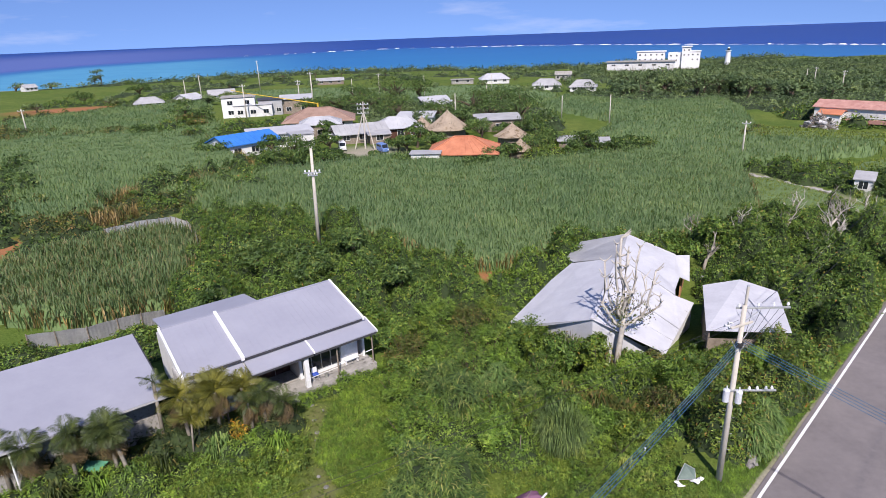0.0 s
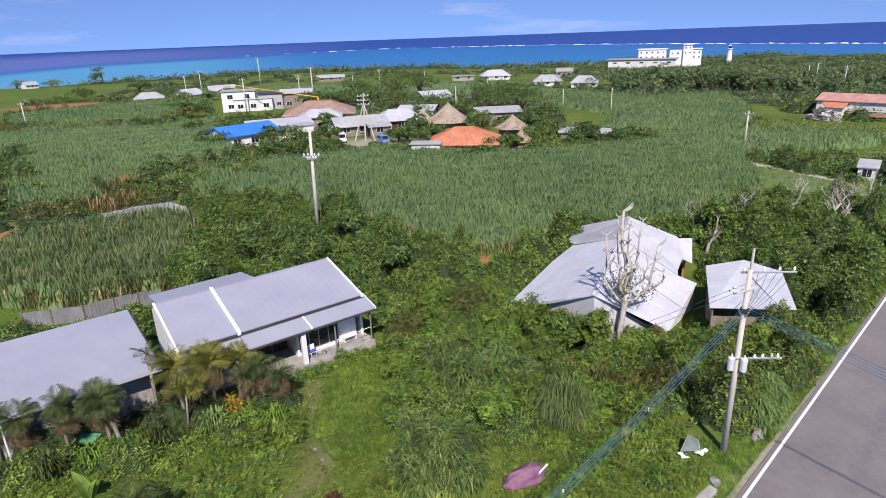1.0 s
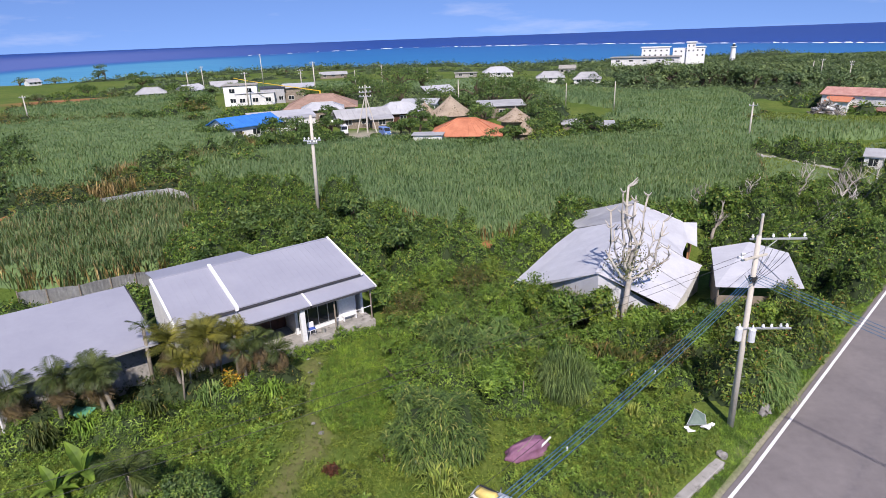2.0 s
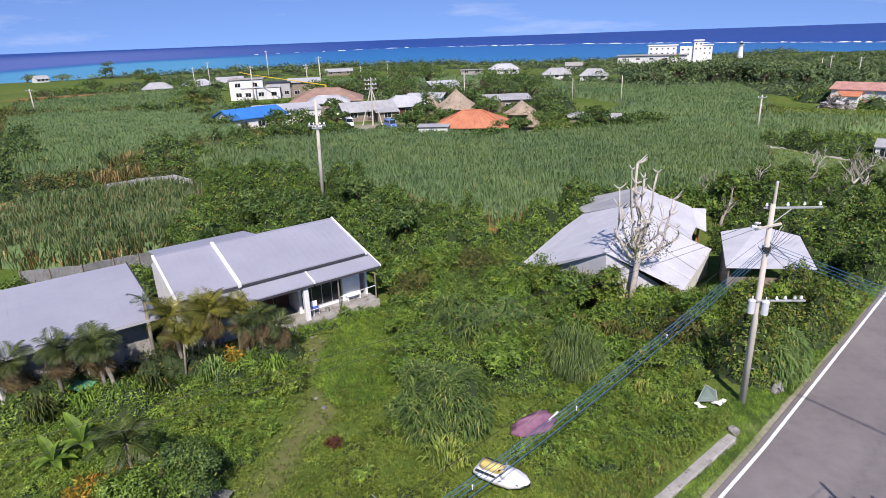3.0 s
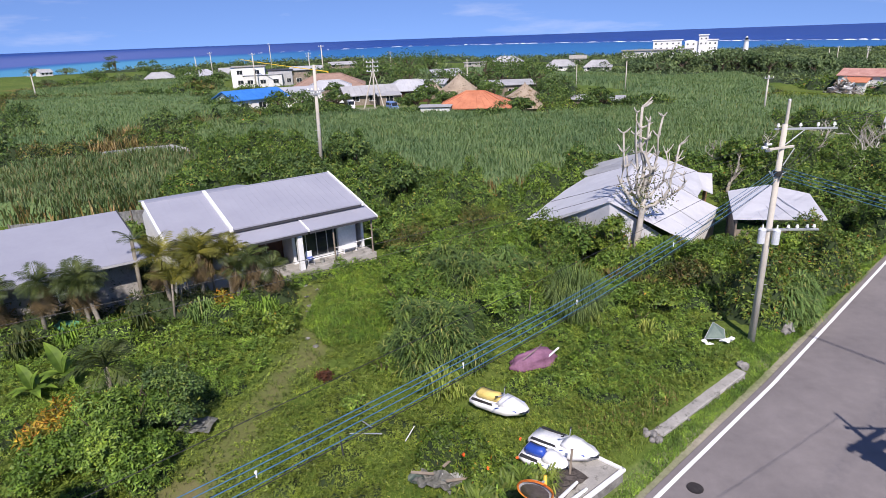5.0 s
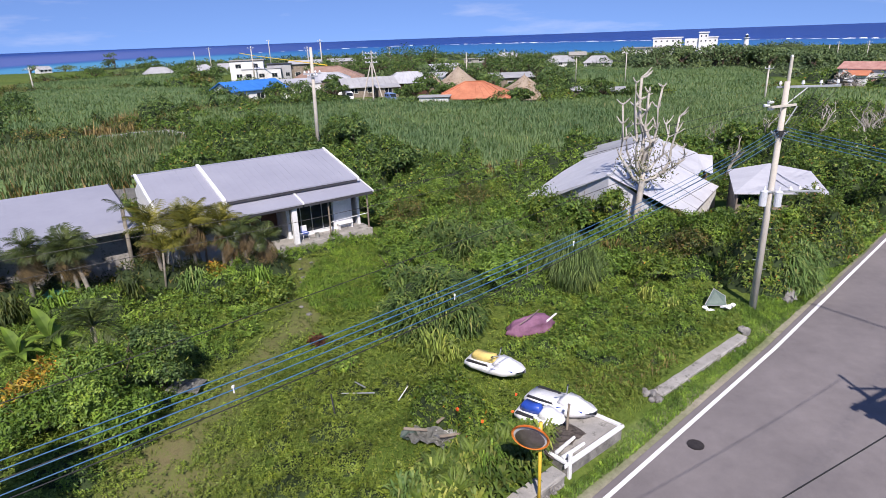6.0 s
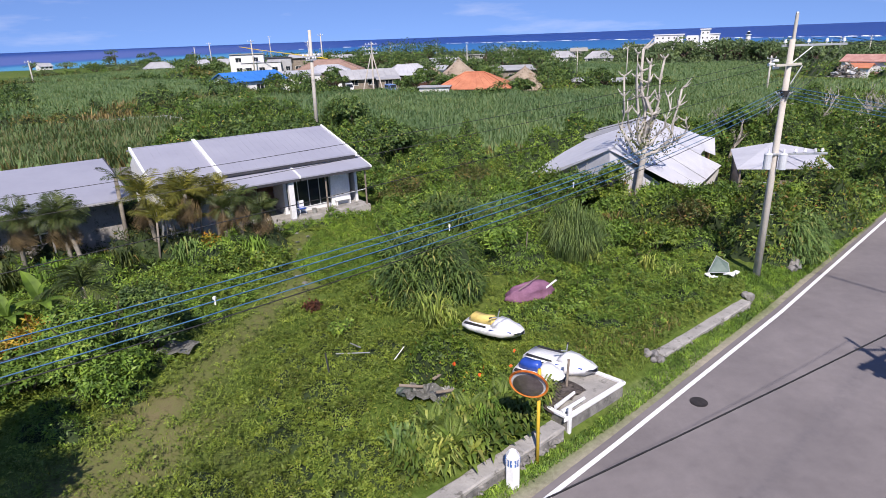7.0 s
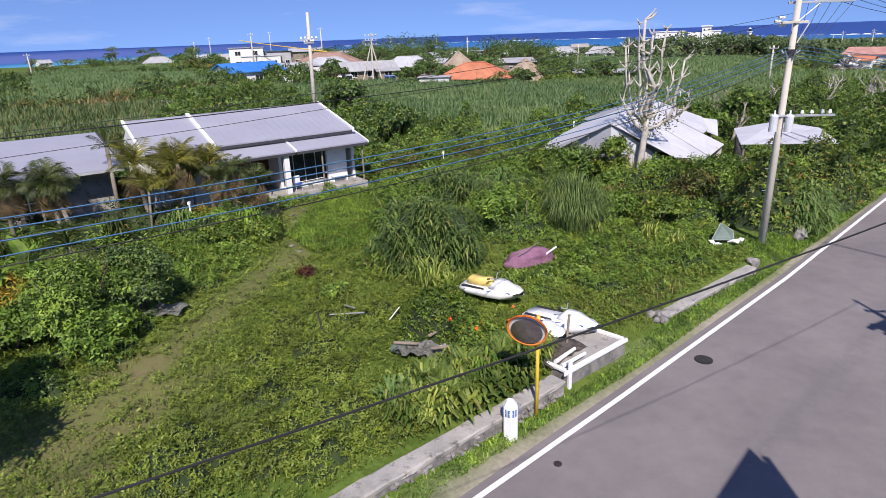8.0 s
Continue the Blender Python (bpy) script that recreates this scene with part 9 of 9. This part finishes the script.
grid = [[b.verts.new(Vector((2.3, 16.1, 0)).lerp(Vector((3.6, 17.4, 0)), i / 9) + Vector((0.75, -0.65, 0)) * (j / 7) * 1.05 + Vector((0, 0, -1.34 + 0.16 * abs(math.sin(i * 1.3 + j * 0.9)) * math.sin(math.pi * i / 9) + 0.1 * math.sin(math.pi * j / 7)))) for j in range(8)] for i in range(10)]
for i in range(9):
    for j in range(7):
        b.faces.new((grid[i][j], grid[i + 1][j], grid[i + 1][j + 1], grid[i][j + 1]))
bmesh.ops.solidify(b, geom=b.faces[:], thickness=0.03)
part("mesh_heap", b, M["net"], nt)
part("float_line", tube([(2.6, 16.2, -1.2), (3.0, 16.6, -1.12), (3.5, 17.2, -1.2)], 0.03, 6), M["wood"], nt)
for p, q in (((3.35, 15.35, -1.2), (4.15, 15.95, -1.12)), ((3.2, 15.6, -1.2), (3.9, 16.3, -1.15))):
    oar = thing("oar", p, "pale plank lying on the bed", "plank")
    part("blade", rod(p, q, 0.07, 0.05, 6), M["gel_white"], oar)

# ---- three old jet skis ----
def jet_ski(tail, nose, z, hull, seat, deck, label, roll=0.0, bars=True, width=0.48):
    tail, nose = Vector((*tail, z)), Vector((*nose, z))
    d = nose - tail
    L_ = d.length
    m = Matrix.Translation(tail) @ Matrix.Rotation(math.atan2(d.y, d.x), 4, "Z") @ Matrix.Rotation(radians(roll), 4, "X")
    ob = thing("jet_ski", tail, label, "jet ski", "old jet skis")

    def loft(secs, name, mat, cap=True, lab=""):
        b = bmesh.new()
        prev = None
        for pts in secs:
            ring = [b.verts.new(p) for p in pts]
            if prev:
                n = len(ring)
                for i in range(n):
                    b.faces.new((prev[i], prev[(i + 1) % n], ring[(i + 1) % n], ring[i]))
            else:
                b.faces.new(ring[::-1])
            prev = ring
        b.faces.new(prev)
        bmesh.ops.recalc_face_normals(b, faces=b.faces[:])
        b.transform(m)
        return part(name, b, M[mat], ob, lab, smooth=True)
    secs = []
    for t, w, zt, zb in ((0, 0.85, 0.36, 0.06), (0.15, 0.98, 0.38, 0.0), (0.45, 1.0, 0.42, 0.0), (0.7, 0.92, 0.46, 0.03), (0.88, 0.6, 0.48, 0.14), (0.97, 0.25, 0.46, 0.28), (1.0, 0.08, 0.43, 0.34)):
        w *= width
        secs.append([(L_ * t, -w * 0.55, zb + 0.02), (L_ * t, -w, zb + 0.16), (L_ * t, -w * 1.02, zt - 0.1), (L_ * t, -w * 0.9, zt), (L_ * t, 0, zt + 0.02), (L_ * t, w * 0.9, zt), (L_ * t, w * 1.02, zt - 0.1), (L_ * t, w, zb + 0.16), (L_ * t, w * 0.55, zb + 0.02)])
    loft(secs, "hull", hull)
    secs = []
    for t, w, zt in ((0.46, 0.55, 0.5), (0.56, 0.72, 0.72), (0.7, 0.66, 0.7), (0.84, 0.46, 0.6), (0.96, 0.16, 0.49)):
        w *= width
        secs.append([(L_ * t, -w, 0.40), (L_ * t, -w * 0.75, zt - 0.06), (L_ * t, 0, zt), (L_ * t, w * 0.75, zt - 0.06), (L_ * t, w, 0.40)])
    loft(secs, "cowling", deck)
    if seat:
        secs = []
        for t, w, zt in ((0.06, 0.3, 0.55), (0.12, 0.42, 0.68), (0.3, 0.42, 0.66), (0.46, 0.36, 0.74), (0.5, 0.3, 0.6)):
            w *= width
            secs.append([(L_ * t, -w, 0.38), (L_ * t, -w * 0.8, zt - 0.03), (L_ * t, 0, zt), (L_ * t, w * 0.8, zt - 0.03), (L_ * t, w, 0.38)])
        loft(secs, "seat", seat)
    if bars:
        for s in (-1, 1):
            b = rod((L_ * 0.55, 0, 0.74), (L_ * 0.5, 0.36 * s, 0.86), 0.02)
            b.transform(m)
            h = part("handlebar", b, M["steel"], ob)
            b = rod((L_ * 0.507, 0.3 * s, 0.84), (L_ * 0.497, 0.4 * s, 0.87), 0.03)
            b.transform(m)
            part("grip", b, M["rubber"], h)
    for s in (-1, 1):
        b = box((L_ * 0.25, 0.36 * s * width / 0.48, 0.405), (L_ * 0.42, 0.13, 0.03))
        b.transform(m)
        part("foot_mat", b, M["rubber"], ob)
        b = slab([(L_ * 0.5, 0.9 * width * s, 0.34), (L_ * 0.85, 0.62 * width * s, 0.4), (L_ * 0.85, 0.63 * width * s, 0.46), (L_ * 0.5, 0.92 * width * s, 0.42)], 0.02, down=Vector((0, s, 0)))
        b.transform(m)
        part("stripe", b, M["gel_blue" if hull == "gel_white" and deck != "gel_yellow" else "gel_yellow"], ob)
    return ob


jet_ski((0.62, 21.5), (2.72, 20.1), -1.36, "gel_white", "gel_yellow", "gel_white", "white jet ski with a yellow seat in the weeds", 4, True, 0.55)
jet_ski((2.75, 18.85), (4.85, 17.4), -1.42, "gel_white", "", "gel_white", "white jet ski hull on the grass beside a bed", -6, True, 0.6)
jet_ski((2.3, 18.0), (3.75, 16.95), -1.42, "gel_white", "gel_blue", "gel_white", "white and blue jet ski beside a bed", 8, False, 0.46)
ps = thing("leaning_post", (3.75, 16.9, -1.4), "dark wooden post leaning by a jet ski", "post")
part("shaft", rod((3.72, 16.75, -1.5), (3.8, 16.9, -0.35), 0.045, 0.04), M["wood"], ps)
part("cap", rod((3.8, 16.9, -0.35), (3.805, 16.91, -0.3), 0.05, 0.05), M["wood"], ps)

# purple cover over a small boat, plank beside it
pc = thing("covered_boat", (3.4, 24.7, -1.5), "small upturned boat under a faded purple cover", "boat")
b = bmesh.new()
bmesh.ops.create_uvsphere(b, u_segments=40, v_segments=20, radius=1.0)
for v in b.verts:
    v.co += noise.noise_vector(v.co * 1.6) * 0.22 + noise.noise_vector(v.co * 5) * 0.09
    v.co.z = max(v.co.z, -0.15)
b.transform(pose(3.4, 24.75, gz(3.4, 24.7) + 0.12, 0, 0, 28) @ Matrix.Diagonal((1.25, 0.62, 0.55, 1)))
part("cover", b, M["purple"], pc, smooth=True)
part("rope", tube([(2.9, 24.1, -1.0), (3.4, 24.35, -0.75), (3.9, 25.2, -0.8)], 0.02, 5), M["wood"], pc)
pn = thing("plank", (4.6, 25.0, -1.3), "white plank leaning on the weeds", "plank")
part("board", box((4.4, 24.9, -1.1), (0.8, 0.1, 0.04), 42, 0.01, ry=-14), M["white"], pn)

lp = thing("leaning_board", (12.5, 26.6, -1.5), "grey-green framed board leaning in the weeds", "board")
bp_ = [Vector((11.9, 26.1, -1.2)), Vector((12.95, 26.15, -1.25)), Vector((13.05, 26.6, -0.95)), Vector((12.45, 26.6, -0.55))]
part("panel", slab(bp_, 0.04, down=Vector((0.1, 0.75, -0.6))), M["panel_green"], lp)
for p, q in zip(bp_, bp_[1:] + bp_[:1]):
    part("frame", rod(p, q, 0.014, seg=5), M["tin_grey"], lp)
rg = thing("rag", (13.0, 26.0, -1.3), "crumpled white rags lying in weeds", "rag")
for k in range(4):
    b = bmesh.new()
    c = Vector(((11.9, 12.9, 13.2, 12.0)[k], (25.9, 26.0, 26.15, 25.7)[k], gz(12.5, 26) + 0.22))
    bmesh.ops.create_icosphere(b, subdivisions=2, radius=0.15, matrix=Matrix.Translation(c) @ Matrix.Diagonal((1.4, 0.8, 0.5, 1)))
    for v in b.verts:
        v.co += noise.noise_vector(v.co * 5) * 0.14
    part("fold", b, M["white"], rg)

# tarpaulin heap, sticks and small litter
th = thing("tarpaulin_heap", (-1.0, 16.7, -1.5), "grey tarpaulin heap with rubbish in the weeds", "heap")
for k, (cx, cy, lx, ly, rz_, mt) in enumerate([(-0.85, 16.55, 1.5, 0.7, -18, "tarp"), (-0.3, 16.75, 0.9, 0.6, 35, "plaster"), (-1.45, 16.75, 0.6, 0.4, 10, "panel_green")]):
    b = bmesh.new()
    gq = [[b.verts.new((lx * (i / 14 - 0.5), ly * (j / 8 - 0.5), 0)) for j in range(9)] for i in range(15)]
    for i in range(14):
        for j in range(8):
            b.faces.new((gq[i][j], gq[i + 1][j], gq[i + 1][j + 1], gq[i][j + 1]))
    for v in b.verts:
        f1, f2 = noise.noise_vector(v.co * 2.3 + Vector((k * 7, 0, 0))), noise.noise_vector(v.co * 6 + Vector((0, k * 5, 0)))
        v.co += Vector((f1.x * 0.2, f1.y * 0.2, abs(f1.z) * 0.4 + f2.z * 0.12 + 0.06))
    bmesh.ops.solidify(b, geom=b.faces[:], thickness=0.012)
    b.transform(pose(cx, cy, gz(cx, cy) + 0.08, 0, 0, rz_))
    part("sheet", b, M[mt], th)
for p, q in (((-1.75, 16.9, -1.22), (-0.95, 16.8, -1.12)), ((-0.5, 16.35, -1.15), (0.25, 16.5, -1.05)), ((-0.6, 16.95, -1.1), (-0.35, 17.3, -0.85))):
    c, d = (Vector(p) + Vector(q)) / 2, Vector(q) - Vector(p)
    part("plank", box(c, (d.length, 0.1, 0.035), math.degrees(math.atan2(d.y, d.x)), 0.0, None, 12), M["wood"], th)
for p, q, r_, mt, lb in (((-4.3, 19.2, -1.25), (-3.0, 18.9, -1.05), 0.025, "steel", "thin grey pipe lying on the weeds"), ((-3.9, 19.9, -1.2), (-3.4, 19.2, -1.0), 0.025, "steel", "thin grey pipe lying on the weeds"),
                         ((-2.1, 18.7, -1.25), (-1.8, 19.4, -1.1), 0.02, "plaster", "short white stick in the weeds"), ((-4.5, 18.4, -0.75), (-4.3, 17.9, -1.4), 0.03, "rubber", "black bent pipe stuck in the ground"),
                         ((3.6, 28.2, -1.5), (3.7, 28.3, 0.3), 0.025, "wood", "bare pale stick in the tall grass")):
    sk = thing("stick", p, lb, "stick", "loose sticks")
    part("bar", rod(p, q, r_, seg=6), M[mt], sk)
    part("knot", rod(Vector(q) - (Vector(q) - Vector(p)).normalized() * 0.05, q, r_ * 1.4, r_ * 1.2, seg=6), M[mt], sk)
gt = thing("dark_tarpaulin", (-10.6, 19.9, -1.5), "dark grey sheet lying beside the bush", "tarpaulin")
b = bmesh.new()
gq = [[b.verts.new((-11.2 + 0.22 * i, 19.3 + 0.2 * j, gz(-11, 19.5) + 0.3 + 0.05 * math.sin(i * 1.9 + j * 1.2))) for j in range(6)] for i in range(7)]
for i in range(6):
    for j in range(5):
        b.faces.new((gq[i][j], gq[i + 1][j], gq[i + 1][j + 1], gq[i][j + 1]))
bmesh.ops.solidify(b, geom=b.faces[:], thickness=0.02)
part("sheet", b, M["tarp"], gt)
part("weight", rod((-10.9, 19.6, -1.2), (-10.9, 19.6, -1.1), 0.12, 0.1), M["rubble"], gt)
# First disc is the manhole cover; the small second one only darkens a spot.
for x, y, r_ in ((8.12, 16.88, 0.25), (2.75, 12.08, 0.09)):
    mh = thing("manhole_cover", (x, y, -1.98), "round dark iron disc in the road", "manhole cover", "manhole covers")
    part("lid", rod((x, y, -2.05), (x, y, -1.955), r_, r_, 24), M["iron"], mh)
    part("ring", rod((x, y, -2.06), (x, y, -1.962), r_ * 1.12, r_ * 1.12, 24), M["iron"], mh)

# stepping stones on the trail to the porch
sr = random.Random(12)
for k in range(9):
    t = k / 8
    x, y = -7.3 - 2.2 * t + sr.uniform(-0.35, 0.35), 26.5 + 8 * t + sr.uniform(-0.3, 0.3)
    b = bmesh.new()
    bmesh.ops.create_cone(b, cap_ends=True, segments=9, radius1=sr.uniform(0.11, 0.19), radius2=0.09, depth=0.05, matrix=Matrix.Translation((x, y, gz(x, y) + 0.04)) @ Matrix.Rotation(sr.uniform(0, 3), 4, "Z"))
    tagged(part("stepping_stone", b, M["rubble"]), "flat grey stepping stone on a path", "stone", "stepping stones")

# unseen gabled block across the road, behind the camera, shaped to shadow the road
tw = thing("house", (7.5, 3.0, -2.0), "unseen white gabled block added to shadow the road", "house")
part("wall", box((7.5, 3.0, 1.6), (1.5, 2.0, 7.4), 0, 0.02), M["white"], tw)
part("gable", slab([(6.75, 4.05, 5.3), (8.3, 4.05, 5.3), (8.82, 4.05, 6.85), (8.66, 4.05, 6.95), (8.6, 4.05, 6.6), (8.54, 4.05, 7.25)], 2.1, down=Vector((0, -1, 0))), M["red_tile"], tw)
# House body added out of view beside the shadow-casting block.
building("house", 10.6, -1.8, 12, 8.5, 45, 3.0, "hip", 1.7, "white", "red_tile", "unseen white house with a red hipped roof, added", z0=-2.05)
